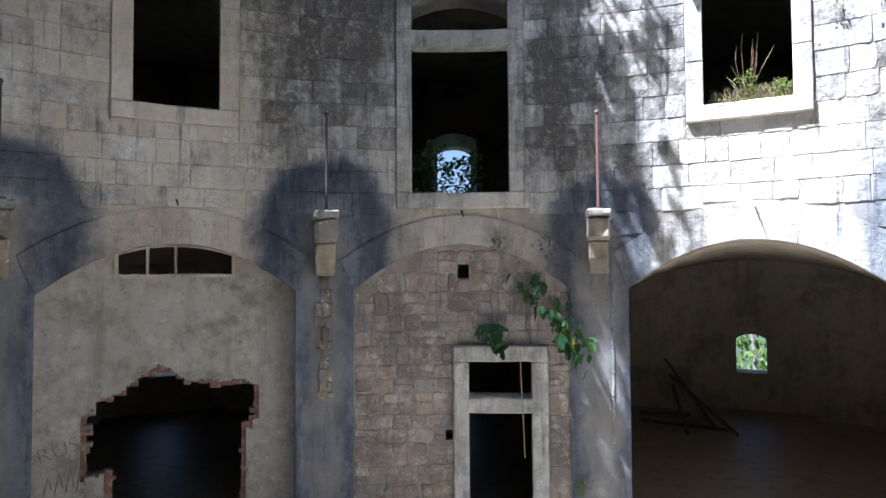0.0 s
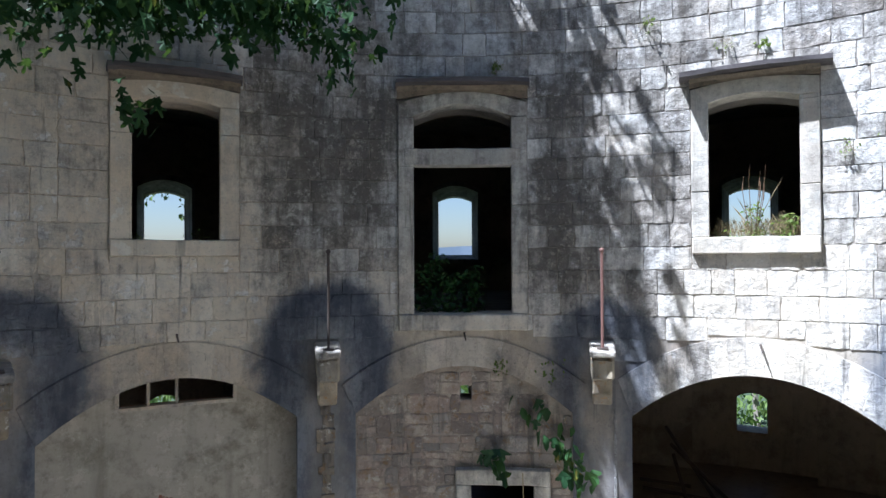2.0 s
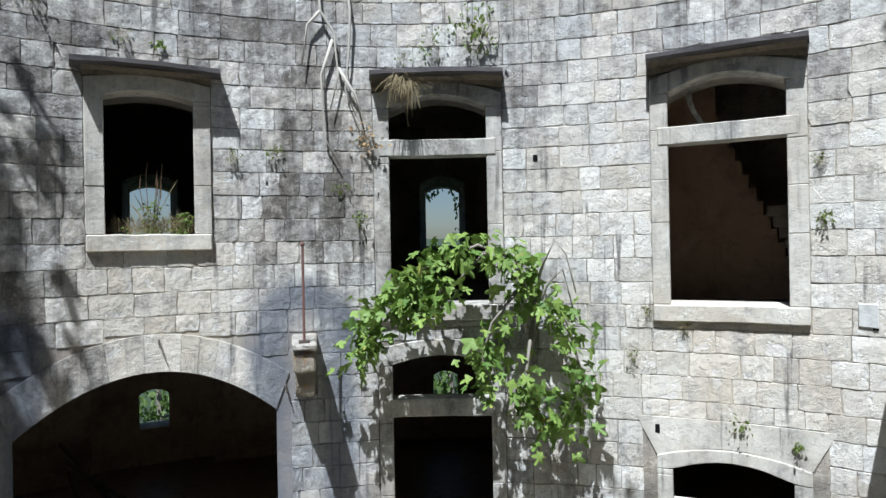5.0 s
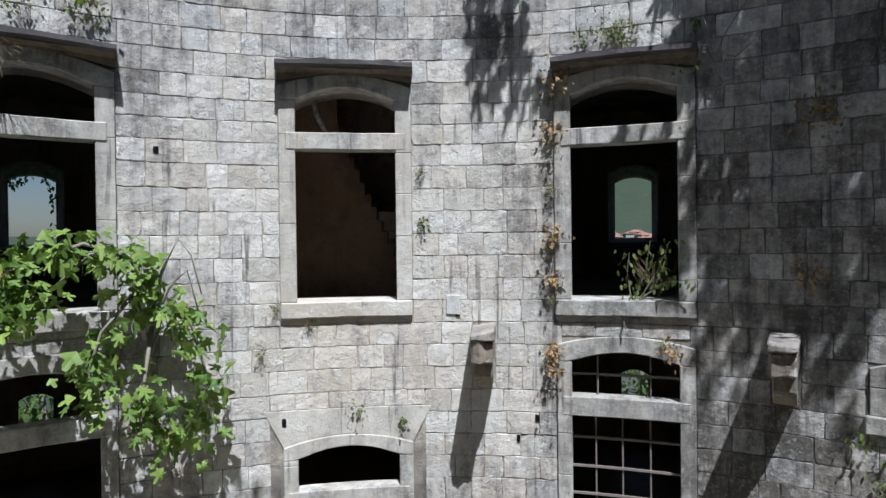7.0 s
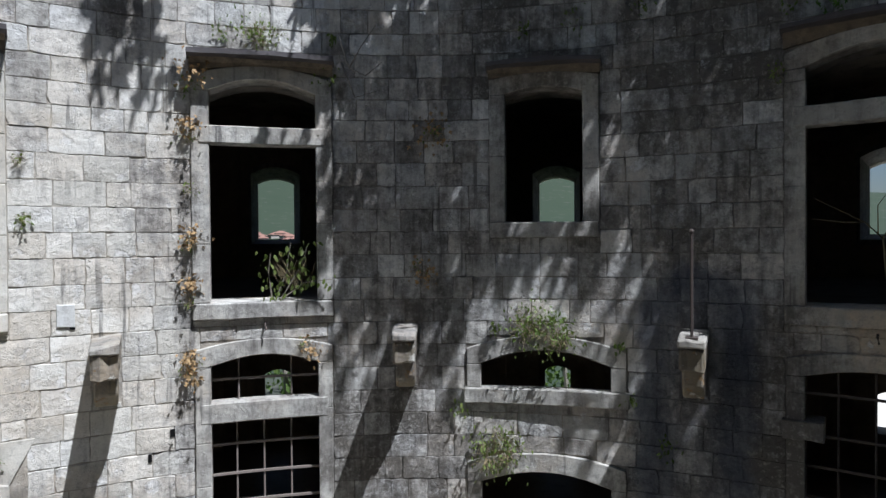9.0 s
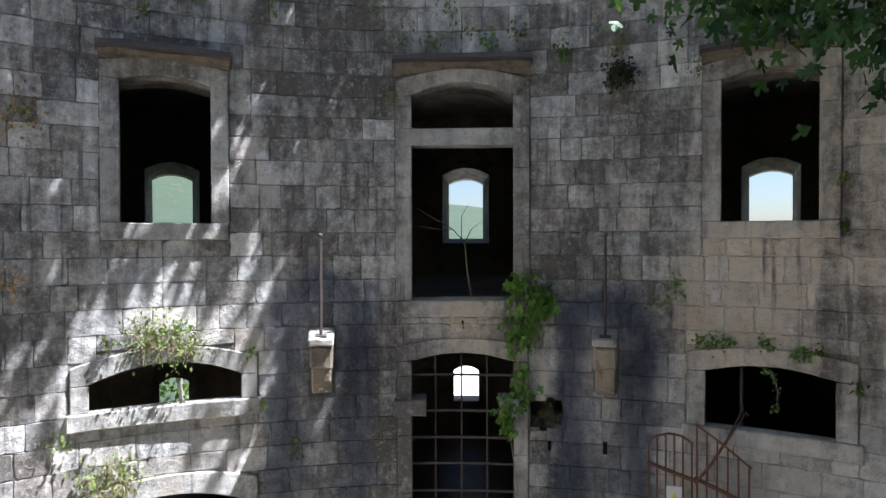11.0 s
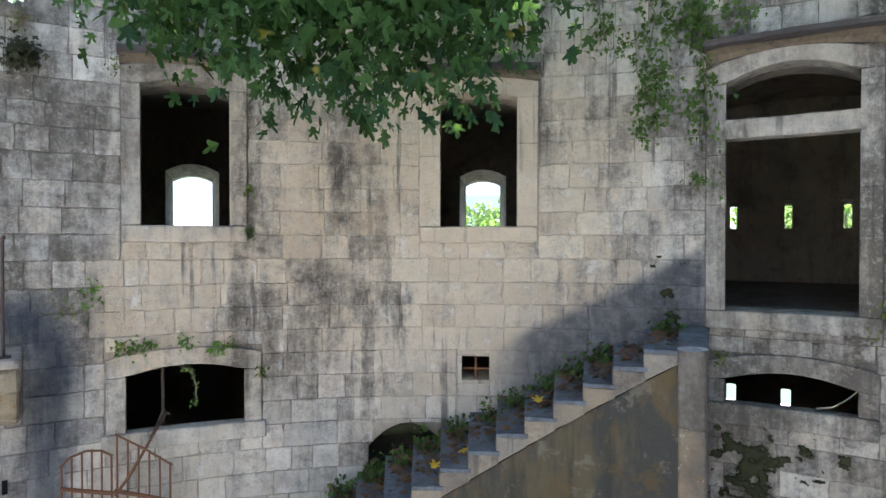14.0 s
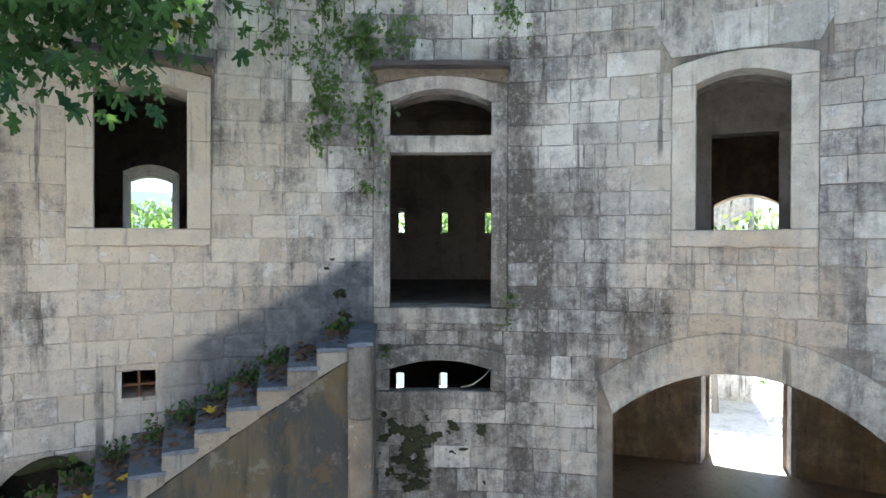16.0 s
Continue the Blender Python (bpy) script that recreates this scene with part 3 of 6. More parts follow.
# the rooms behind: outer wall, partitions, floors, vaults
OUT_LOW = {k: [(BAY[k] - 1.15, BAY[k] + 1.15, 1.28, 2.2, 2.33)] for k in "ABCDFGHJ"}
OUT_HIGH = {k: [(BAY[k] - 1.58, BAY[k] + 1.58, 6.09, 7.74, 7.88)] for k in "ABCDFGHIJ"}
OUT_HIGH["L"] = [(BAY["L"] - 2.6, BAY["L"] + 2.4, 5.9, 7.1, 7.36)]
OUT_LOW["L"] = [(BAY["L"] - 2.85, BAY["L"] + 2.6, 0.22, 2.75, 2.95)]
OUT_HIGH["K"] = [(BAY["K"] + d - 0.27, BAY["K"] + d + 0.27, 6.4, 7.0, 7.02) for d in (-4.3, -0.3, 3.7)]
OUT_LOW["K"] = [(BAY["K"] + d - 0.36, BAY["K"] + d + 0.36, 1.7, 2.3, 2.32) for d in (-4.4, -0.4)]
for k in BAY:
    low, high = OUT_LOW.get(k, []), OUT_HIGH.get(k, [])
    w = ring_wall("wall_outer_" + k.lower(), 18.3, 19.0, -0.3, 10.4, BAY[k] - H2, BAY[k] + H2, low + high, PASSAGE if k == "L" else INSIDE, 2.0)
    tagged(w, "thick outer fortress wall, plastered inside, with a small arched window", "wall", "outer walls", "structure")
    niches = []
    for o in low:
        if k != "K":
            niches.append((BAY[k] - 4.7, BAY[k] + 4.7, 0.25, 2.9, 3.42) if k != "L" else (o[0] - 0.66, o[1] + 0.66, o[2], o[3], o[4]))
    for o in high:
        if k not in "KL":
            niches.append((BAY[k] - 2.25, BAY[k] + 2.25, 5.92, 7.95, 8.17))
        else:
            niches.append(o)
    if k == "K":
        niches = [(o[0] - 0.12, o[1] + 0.12, o[2] - 0.06, o[3] + 0.06, o[4] + 0.07) for o in low + high]
    w = ring_wall("wall_lining_" + k.lower(), 17.7, 18.3, -0.3, 10.4, BAY[k] - H2, BAY[k] + H2, niches, PASSAGE if k == "L" else INSIDE, 2.0)
    tagged(w, "plastered inner face of the outer wall with an arched window recess", "wall", "outer wall linings", "structure")
    w = ring_wall("partition_" + k.lower(), R + 0.75, 17.7, -0.3, 10.4, BAY[k] + H2 - 1.1, BAY[k] + H2 + 1.1, [], PASSAGE if k in "KL" else INSIDE, 1.1)
    tagged(w, "bare plastered partition wall between two vaulted rooms", "wall", "partitions", "structure")


def annulus(name, r0, r1, z0, z1, mat, n=84):
    return ring_wall(name, r0, r1, z0, z1, 0.0, 360.0 - 1e-3, [], mat, 360 / n)


tagged(annulus("floor_rooms", R - 0.02, 19.6, -0.6, 0.3, PAVING), "worn stone paving of the ground-floor rooms", "floor", kind="structure")
tagged(annulus("floor_upper", R + 0.75, 17.7, 4.85, 5.06, DIRT), "dusty earth-covered upper floor", "floor", kind="structure")


def vaults(name, spring, crown, thick, mat, low_arch=False):
    verts, faces = [], []
    for k in BAY:
        a, b = BAY[k] - H2 + 1.1, BAY[k] + H2 - 1.1
        n = 12
        base = len(verts)
        for i in range(n + 1):
            u = -1 + 2 * i / n
            z = spring + (crown - spring) * math.sqrt(max(0.0, 1 - (u * 0.92) ** 2))
            th = a + (b - a) * i / n
            if low_arch:
                z = crown - (crown - spring) * min(1.0, (th - BAY[k]) ** 2 / 104.0)
            verts += [at(th, R + 0.75, z), at(th, 17.7, z - 0.15), at(th, R + 0.75, thick), at(th, 17.7, thick)]
        for i in range(n):
            p, q = base + 4 * i, base + 4 * i + 4
            faces += [(p, p + 1, q + 1, q), (p + 2, q + 2, q + 3, p + 3), (p, q, q + 2, p + 2), (p + 1, p + 3, q + 3, q + 1)]
    return mesh_ob(name, verts, faces, mat)


CREAM = plaster_mat("cream_plaster", (0.72, 0.64, 0.5), (0.6, 0.52, 0.39), (0.3, 0.24, 0.16), 1.6)
tagged(vaults("ceiling_lower", 3.78, 4.47, 4.84, CREAM, True), "plastered barrel vaults over the ground-floor rooms", "ceiling", kind="structure")
tagged(vaults("ceiling_upper", 8.35, 9.75, 10.3, INSIDE), "plastered barrel vaults over the upper rooms", "ceiling", kind="structure")
tagged(annulus("roof", R + 0.75, 19.0, 10.4, 10.9, DIRT), "flat earth-covered fortress roof", "roof", kind="structure")

bm = bmesh.new()
bmesh.ops.create_circle(bm, cap_ends=True, segments=56, radius=R - 0.02, matrix=Matrix.Translation((0, 0, 0.0)))
tagged(part("courtyard_ground", bm, plaster_mat("courtyard_gravel", (0.46, 0.42, 0.36), (0.37, 0.34, 0.28), (0.2, 0.19, 0.14), 2), None), "bare trodden earth of the round courtyard", "ground", kind="structure")

# the land outside: one sheet out to the hills
HILL = [(0, 15), (30, 20), (53, 45), (80, 150), (104, 330), (130, 360), (150, 170), (165, 120), (185, 40), (207, 70), (260, 90), (330, 30), (360, 15)]


def hill_height(th):
    for (a, ha), (b, hb) in zip(HILL, HILL[1:]):
        if a <= th <= b:
            s = (th - a) / (b - a)
            s = s * s * (3 - 2 * s)
            return ha + (hb - ha) * s
    return 15


verts, faces = [], []
RINGS = [19.0, 24, 32, 45, 70, 120, 250, 500, 900, 1300, 1700, 2100, 2500, 3000, 4200]
NSEG = 120
for i, r in enumerate(RINGS):
    for j in range(NSEG):
        th = 360 * j / NSEG
        s = min(1.0, max(0.0, (r - 500) / 2000.0))
        h = hill_height(th) * s * (1 + 0.35 * noise.noise((th * 0.09, r * 0.002, 3.0))) if r < 4000 else 0
        z = -0.1 - 3.0 * min(1, (r - 19) / 60) + h
        verts.append(at(th, r, z))
for i in range(len(RINGS) - 1):
    for j in range(NSEG):
        a, b = i * NSEG + j, i * NSEG + (j + 1) % NSEG
        faces.append((a, b, b + NSEG, a + NSEG))
m = Mat("green_land", 0.95)
c = m.mix(m.noise(0.012, 6, 0.7), (0.016, 0.034, 0.014), (0.036, 0.052, 0.026))
c = m.mix(m.ramp(m.noise(0.05, 5, 0.7), 0.58, 0.68, 0.0, 0.5), c, (0.12, 0.11, 0.095))
GREEN = m.done(c)
yard = ring_wall("gate_yard", 19.0, 40.0, -0.4, 0.12, 244, 274, [], plaster_mat("pale_gravel", (0.7, 0.68, 0.62), (0.6, 0.57, 0.52), (0.4, 0.38, 0.33), 2), 2.0)
# pale sheet added outside so that bay H's low window glares white
terrace = ring_wall("terrace", 19.0, 45.0, -0.6, 0.1, 149, 164, [], plaster_mat("glare_gravel", (0.72, 0.69, 0.62), (0.6, 0.57, 0.5), (0.42, 0.4, 0.34), 2), 2.0)
tagged(terrace, "pale gravel sheet added outside for a low window's white glare", "terrace", kind="structure")
tagged(yard, "sunlit pale gravel yard outside the gate", "yard", kind="structure")
tagged(mesh_ob("ground", verts, faces, GREEN, smooth=True), "green land rising to wooded hills outside the fortress", "ground", kind="structure")

# the far range seen over the plain
verts, faces = [], []
for j in range(NSEG):
    th = 360 * j / NSEG
    h = 430 * (0.55 + 0.45 * noise.fractal((th * 0.06, 1.0, 0), 1.0, 2.0, 4)) * (1.0 if 135 < th < 175 else 0.35)
    verts += [at(th, 4800, -40), at(th, 4800, max(20, h))]
for j in range(NSEG):
    a, b = 2 * j, 2 * ((j + 1) % NSEG)
    faces.append((a, b, b + 1, a + 1))
# the haze of distance is put into this pale blue
m = Mat("far_range", 1.0)
BLUEHILL = m.done(m.mix(m.noise(0.004, 5), (0.2, 0.27, 0.36), (0.3, 0.36, 0.44)))
tagged(mesh_ob("backdrop_mountains", verts, faces, BLUEHILL), "hazy blue mountain range on the horizon", "mountains", kind="structure")


# red roofs of a far town at the foot of the hill
verts, faces, roofs = [], [], [[], []]
town = random.Random(3)
for _ in range(150):
    th, r = town.uniform(97, 113), town.uniform(470, 600)
    base = -3.1 + hill_height(th) * max(0.0, (r - 500) / 2000.0) * 0.95 - 1
    x, y, _z = at(th, r, 0)
    w, d, h = town.uniform(4, 8), town.uniform(4, 7), town.uniform(4, 7)
    for lst, z0, z1, top in ((None, base, base + h, 1.0), (roofs, base + h, base + h + 2.2, 0.15)):
        v, f = (verts, faces) if lst is None else (lst[0], lst[1])
        n = len(v)
        for z, k in ((z0, 1.0 if lst is None else 1.12), (z1, top)):
            v += [(x - w * k, y - d * k, z), (x + w * k, y - d * k, z), (x + w * k, y + d * k, z), (x - w * k, y + d * k, z)]
        f += [(n + i, n + (i + 1) % 4, n + 4 + (i + 1) % 4, n + 4 + i) for i in range(4)] + [(n + 4, n + 5, n + 6, n + 7)]
t = tagged(new("far_town"), "far cluster of pale houses with red roofs", "houses", kind="stuff")
tagged(mesh_ob("house_walls", verts, faces, plain("house_wall", (0.42, 0.38, 0.33)), t), kind="stuff")
tagged(mesh_ob("house_roofs", roofs[0], roofs[1], plain("red_tile", (0.26, 0.14, 0.105)), t), kind="stuff")

# pale splayed jambs of the outer gate in bay L
for s in (-1, 1):
    bm = bmesh.new()
    c = BAY["L"] + (-2.85 if s < 0 else 2.6)
    ring = [[bm.verts.new(at(c + s * d, r, z)) for d, r in ((0.62, 17.66), (1.0, 17.66), (0.3, 18.95), (-0.03, 18.95))] for z in (0.305, 1.2, 2.05, 2.86)]
    for p, q in zip(ring, ring[1:]):
        for i in range(4):
            bm.faces.new((p[i], p[(i + 1) % 4], q[(i + 1) % 4], q[i]))
    bm.faces.new(ring[0])
    bm.faces.new(ring[-1])
    tagged(part("gate_jamb", bevelled(bm, 0.01), DRESSED, None), "pale splayed stone jamb of the outer gateway", "jamb", "gateway jambs", "structure")

# splayed embrasures of the outer windows
for k in OUT_HIGH:
    if k in "KL":
        continue
    verts, faces = [], []
    for hw, r, zb, sp, cr in ((2.36, 17.71, 5.85, 8.0, 8.24), (2.36, 17.66, 5.85, 8.0, 8.24), (2.14, 17.66, 5.97, 7.9, 8.11), (1.56, 18.4, 6.1, 7.73, 7.865)):
        c = BAY[k]
        ring = [(c - hw, zb), (c - hw, (zb + sp) / 2), (c - hw, sp)] + [(c + hw * u, cr - (cr - sp) * u * u) for u in (-0.75, -0.5, -0.25, 0, 0.25, 0.5, 0.75)] + [(c + hw, sp), (c + hw, (zb + sp) / 2), (c + hw, zb)]
        verts += [at(th, r, z) for th, z in ring]
    n = 13
    for j in range(3):
        for i in range(n):
            faces.append((j * n + i, j * n + (i + 1) % n, (j + 1) * n + (i + 1) % n, (j + 1) * n + i))
    tagged(mesh_ob("window_embrasure", verts, faces, DRESSED), "pale splayed stone embrasure of an outer window", "window", "outer embrasures", "structure")


# ---- window and door surrounds ----
def surround(name, c, half, bottom, spring, crown, w, label, cat, sill=0.22, hood=False, transom=None, top_h=0.22, sill_over=0.0, sill_in=0.6, proud=0.045, flat_top=None, stone=None, over=0.25):
    """Dressed stone round an opening: two jambs, sill, arched head, and where there is one a transom and a hood."""
    stone = stone or DRESSED
    t = empty(name, label, cat, kind="structure")
    wd = math.degrees(w / R)
    r0, r1 = R - proud, R + 0.3
    for s in (-1, 1):
        a, b = sorted((c + s * half, c + s * (half + wd)))
        zs = [bottom]
        while zs[-1] < spring - 0.9:
            zs.append(zs[-1] + random.uniform(0.55, 1.5))
        zs.append(spring)
        for lo, hi in zip(zs, zs[1:]):
            bm = bmesh.new()
            arc_box(bm, a, b, r0 + random.uniform(-0.004, 0.004), r1, lo + 0.0012, hi - 0.0012, 1)
            part("jamb", bevelled(bm, 0.009), stone, t)
    bm = bmesh.new()
    arc_box(bm, c - half - wd, c + half + wd, r0 - 0.003, r1, spring + 0.003, 0, 12,
            top=lambda u: (flat_top if flat_top else crown + top_h - (crown - spring) * 0.9 * u * u),
            low=lambda u: max(spring + 0.002, crown - (crown - spring) * (u * (half + wd) / half) ** 2) if abs(u) * (half + wd) < half else spring + 0.002)
    part("arched_lintel", bevelled(bm, 0.01), stone, t)
    if sill:
        bm = bmesh.new()
        arc_box(bm, c - half - wd - sill_over, c + half + wd + sill_over, r0 - 0.035, R + sill_in, bottom - sill, bottom - 0.003, 8, rough=0.006)
        part("sill", bevelled(bm, 0.015), stone, t, "weathered stone sill")
    if transom:
        bm = bmesh.new()
        arc_box(bm, c - half - 0.9, c + half + 0.9, r0 - 0.012, R + 0.22, transom[0], transom[1], 8, rough=0.004)
        part("transom", bevelled(bm, 0.012), stone, t, "pale stone transom bar")
    if hood:
        bm = bmesh.new()
        arc_box(bm, c - half - wd - over, c + half + wd + over, R - 0.33, R + 0.05, hood, hood + 0.06, 10, top=lambda u: hood + 0.065 + 0.035 * (1 - u * u), low=lambda u: hood + 0.005 + 0.035 * (1 - u * u), rough=0.007)
        part("hood_slab", bm, HOOD, t, "thin dark slab hood")
        bm = bmesh.new()
        # the coved band under the slab, thin at the wall and wide above
        n, rings = 10, []
        for i in range(n + 1):
            u = -1 + 2 * i / n
            th = c + u * (half + wd + 0.1)
            lo = crown + top_h - (crown - spring) * 0.5 * u * u - 0.02
            rings.append([bm.verts.new(at(th, R - 0.04, lo)), bm.verts.new(at(th, R + 0.05, lo)), bm.verts.new(at(th, R + 0.05, hood + 0.015)), bm.verts.new(at(th, R - 0.16, hood + 0.025)), bm.verts.new(at(th, R - 0.062, lo + (hood + 0.015 - lo) * 0.6))])
        for p, q in zip(rings, rings[1:]):
            for i in range(5):
                bm.faces.new((p[i], p[(i + 1) % 5], q[(i + 1) % 5], q[i]))
        bm.faces.new(rings[0])
        bm.faces.new(rings[-1][::-1])
        part("hood_cove", bm, COVE, t, "brown moulded cove")
    return t


n_win = 0
for k in BAY:
    c = BAY[k]
    if k in TALL:
        n_win += 1
        surround("window_%d" % n_win, c, 4.65, 5.2, 8.04, 8.24, 0.225, "tall arched window opening with stone frame, transom and slab hood", "window", 0.23, 8.45, (7.35, 7.59), top_h=0.18)
    elif k in SHORT:
        n_win += 1
        surround("window_%d" % n_win, c, 3.5, 6.27, 8.05 if k != "L" else 8.12, 8.145 if k != "L" else 8.265, {"A": 0.25, "J": 0.29, "L": 0.29}.get(k, 0.22), "arched window opening with pale stone frame, glass gone", "window", 0.22, 8.37 if k != "L" else False, None, top_h=0.2 if k != "L" else 0.23, over=0.95 if k == "C" else 0.25, stone=PALE if k in "ACJL" else None)
surround("door_1", BAY["D"], 4.7, 0.3, 4.33, 4.47, 0.2, "tall doorway with stone frame and arched fanlight opening", "doorway", 0, False, (3.59, 3.85), top_h=0.23)
surround("door_2", BAY["E"], 4.73, 0.3, 2.97, 3.13, 0.2, "stone-framed arched doorway with pale transom", "doorway", 0, False, (2.34, 2.52), top_h=0.16)
surround("door_3", BAY["F"], 4.7, 0.3, 4.33, 4.47, 0.2, "tall stone-framed doorway closed by iron bars", "doorway", 0, False, (3.57, 3.84), top_h=0.22)
surround("window_13", BAY["G"], 5.88, 3.94, 4.27, 4.48, 0.2, "wide low arched vent opening with a stone sill", "window", 0.22, top_h=0.2, sill_over=0.3, sill_in=0.14)
surround("door_4", BAY["G"], 5.88, 0.3, 2.6, 2.77, 0.2, "wide arched cellar doorway with stone ring", "doorway", 0, top_h=0.26)
surround("door_5", BAY["H"], 4.68, 0.3, 4.35, 4.47, 0.2, "stone-framed arched doorway behind an iron grille", "doorway", 0, top_h=0.2)
surround("window_14", BAY["I"], 4.68, 3.66, 4.36, 4.47, 0.22, "low arched ground-floor window with broken sill", "window", 0.22, top_h=0.22, sill_over=0.4, sill_in=0.14)
surround("window_15", BAY["K"], 4.65, 4.04, 4.33, 4.46, 0.2, "low arched vent window with stone sill", "window", 0.26, top_h=0.22, sill_in=0.14)

for c, half, z0, z1 in ((BAY["G"], 5.9, 3.45, 3.73), (BAY["I"], 4.72, 3.2, 3.45), (BAY["K"], 4.7, 3.55, 3.79)):
    bm = bmesh.new()
    arc_box(bm, c - half - 0.1, c + half + 0.1, R + 0.004, R + 0.13, z0, z1, 8)
    tagged(part("sill_apron", bm, MORTAR, None), "thin stone apron wall below a window sill", "wall", kind="structure")

# the small barred opening by the stair
t = empty("window_16", "small square opening in the wall with a rusty iron cross", "window", kind="structure")
bm = bmesh.new()
arc_box(bm, 205.6, 206.02, R - 0.01, R + 0.3, 4.08, 4.47, 1)
part("jamb", bm, DRESSED, t)
bm = bmesh.new()
bar(bm, at(207.3, R + 0.1, 4.1), at(207.3, R + 0.1, 4.47), 0.018)
part("iron_bar", bm, RUST, t)
bm = bmesh.new()
bar(bm, at(205.9, R + 0.1, 4.27), at(208.6, R + 0.1, 4.27), 0.018)
part("iron_bar", bm, RUST, t)

# doorway in the rubble filling of bay B
FILL = ring_wall("wall_blind_arch", R + 0.06, R + 0.5, -0.3, 4.5, BAY["B"] - 10.3, BAY["B"] + 10.3,
                 [(2.47, 8.43, 0.0, 2.76, 2.77), (1.5, 2.6, 3.95, 4.15, 4.16), (0.25, 0.95, 1.62, 1.76, 1.77)], LIME, 1.0)
tagged(FILL, "blind arch walled up with brown rubble stone", "wall", kind="structure")
t = empty("door_6", "narrow doorway with rough stone frame and open transom light", "doorway", kind="structure")
for a, b, z0, z1 in ((1.02, 2.49, 0.3, 2.76), (8.4, 9.95, 0.3, 2.76), (1.02, 9.95, 2.763, 2.98), (2.3, 8.6, 2.03, 2.24)):
    bm = bmesh.new()
    arc_box(bm, a, b, R - 0.06, R + 0.4, z0, z1, 4, rough=0.008)
    part("frame_stone", bevelled(bm, 0.015), DRESSED, t)

# plaster filling of bay A with its vent and the broken hole
EDGE = [(-31.2, 2.12), (-30.3, 2.24), (-29.4, 2.37), (-28.2, 2.43), (-27.0, 2.55), (-26.0, 2.69), (-25.2, 2.74), (-24.2, 2.72), (-23.2, 2.6), (-22.0, 2.53), (-20.0, 2.48), (-18.3, 2.5), (-17.2, 2.44), (-16.2, 2.3)]


def hole_columns(left, right, lift, step, course, seed):
    """The ragged hole as narrow openings side by side; lift widens it, course gives stepped bricks."""
    r = random.Random(seed)
    cols, th = [], left
    while th < right - 0.1:
        b = min(right, th + step * r.uniform(0.7, 1.3))
        mid = (th + b) / 2
        top = next(za + (zb - za) * (mid - ta) / (tb - ta) for (ta, za), (tb, zb) in zip(EDGE, EDGE[1:]) if ta <= mid <= tb) + lift
        top = round(top / course) * course if course else top + 0.05 * noise.noise((mid * 1.3, 2.0, 0.5)) + r.uniform(-0.012, 0.012)
        low = 1.5 - lift + r.uniform(-0.06, 0.06) if mid < -28.6 - lift * 6 else 1.97 - lift + r.uniform(-0.1, 0.1) if mid > -18.2 + lift * 6 else -0.3
        cols.append((th, b, low, top - 0.012, top))
        th = b
    return cols


HOLE = hole_columns(-30.3, -17.2, 0.0, 0.75, 0.075, 4)
VENT = (-28.2, -19.2, 4.04, 4.3, 4.42)
INFILL = ring_wall("wall_infill", R + 0.4, R + 0.44, -0.3, 4.5, BAY["A"] - 10.4, BAY["A"] + 10.4, hole_columns(-30.75, -16.75, 0.06, 0.3, 0, 9) + [VENT], PLASTER, 1.0)
tagged(INFILL, "plastered infill wall with a large hole broken through it", "wall", kind="structure")
CORE = ring_wall("wall_infill_core", R + 0.445, R + 0.58, -0.3, 4.5, BAY["A"] - 10.4, BAY["A"] + 10.4, HOLE + [VENT], BRICK, 1.0)
tagged(CORE, "dirty red brick core laid bare at the broken plaster edge", "wall", kind="structure")

t = empty("vent_grille", "arched vent over the infill wall with thin pale bars", "vent")
for th in (-26.0, -23.8):
    bm = bmesh.new()
    arc_box(bm, th - 0.12, th + 0.12, R + 0.4, R + 0.45, 4.04, 4.42, 1)
    part("bar", bm, DRESSED, t)
for a, b, z0, z1 in ((-28.5, -18.9, 4.0, 4.045), (-28.5, -28.2, 4.05, 4.33), (-19.2, -18.9, 4.05, 4.33)):
    bm = bmesh.new()
    arc_box(bm, a, b, R + 0.37, R + 0.5, z0, z1, 6)
    part("frame", bm, DRESSED, t)


# ---- arch rings ----
def arch_ring(name, c, half, spring, crown, depth, n, mat, parent, r0=R - 0.012, spread=0.12, flat=None):
    """Voussoirs side by side along a low arch."""
    for i in range(n):
        bm = bmesh.new()
        u0, u1 = -1 + 2 * i / n, -1 + 2 * (i + 1) / n
        g = 0.0004
        out = []
        for r in (r0 - random.uniform(0, 0.006), R + 0.1):
            ring = []
            for s, (u, ex) in enumerate(((u0 + g, 0), ((u0 + u1) / 2, 0), (u1 - g, 0), (u1 - g, 1), ((u0 + u1) / 2, 1), (u0 + g, 1))):
                th = c + half * u * (1 + spread * ex)
                z = crown - (crown - spring) * u * u + ex * depth
                z = flat if flat and ex else z
                ring.append(bm.verts.new(at(th, r, z + 0.004)))
            out.append(ring)
        for k in range(6):
            bm.faces.new((out[0][k], out[0][(k + 1) % 6], out[1][(k + 1) % 6], out[1][k]))
        bm.faces.new(out[0])
        bm.faces.new(out[1][::-1])
        part("voussoir", bevelled(bm, 0.003), mat, parent)


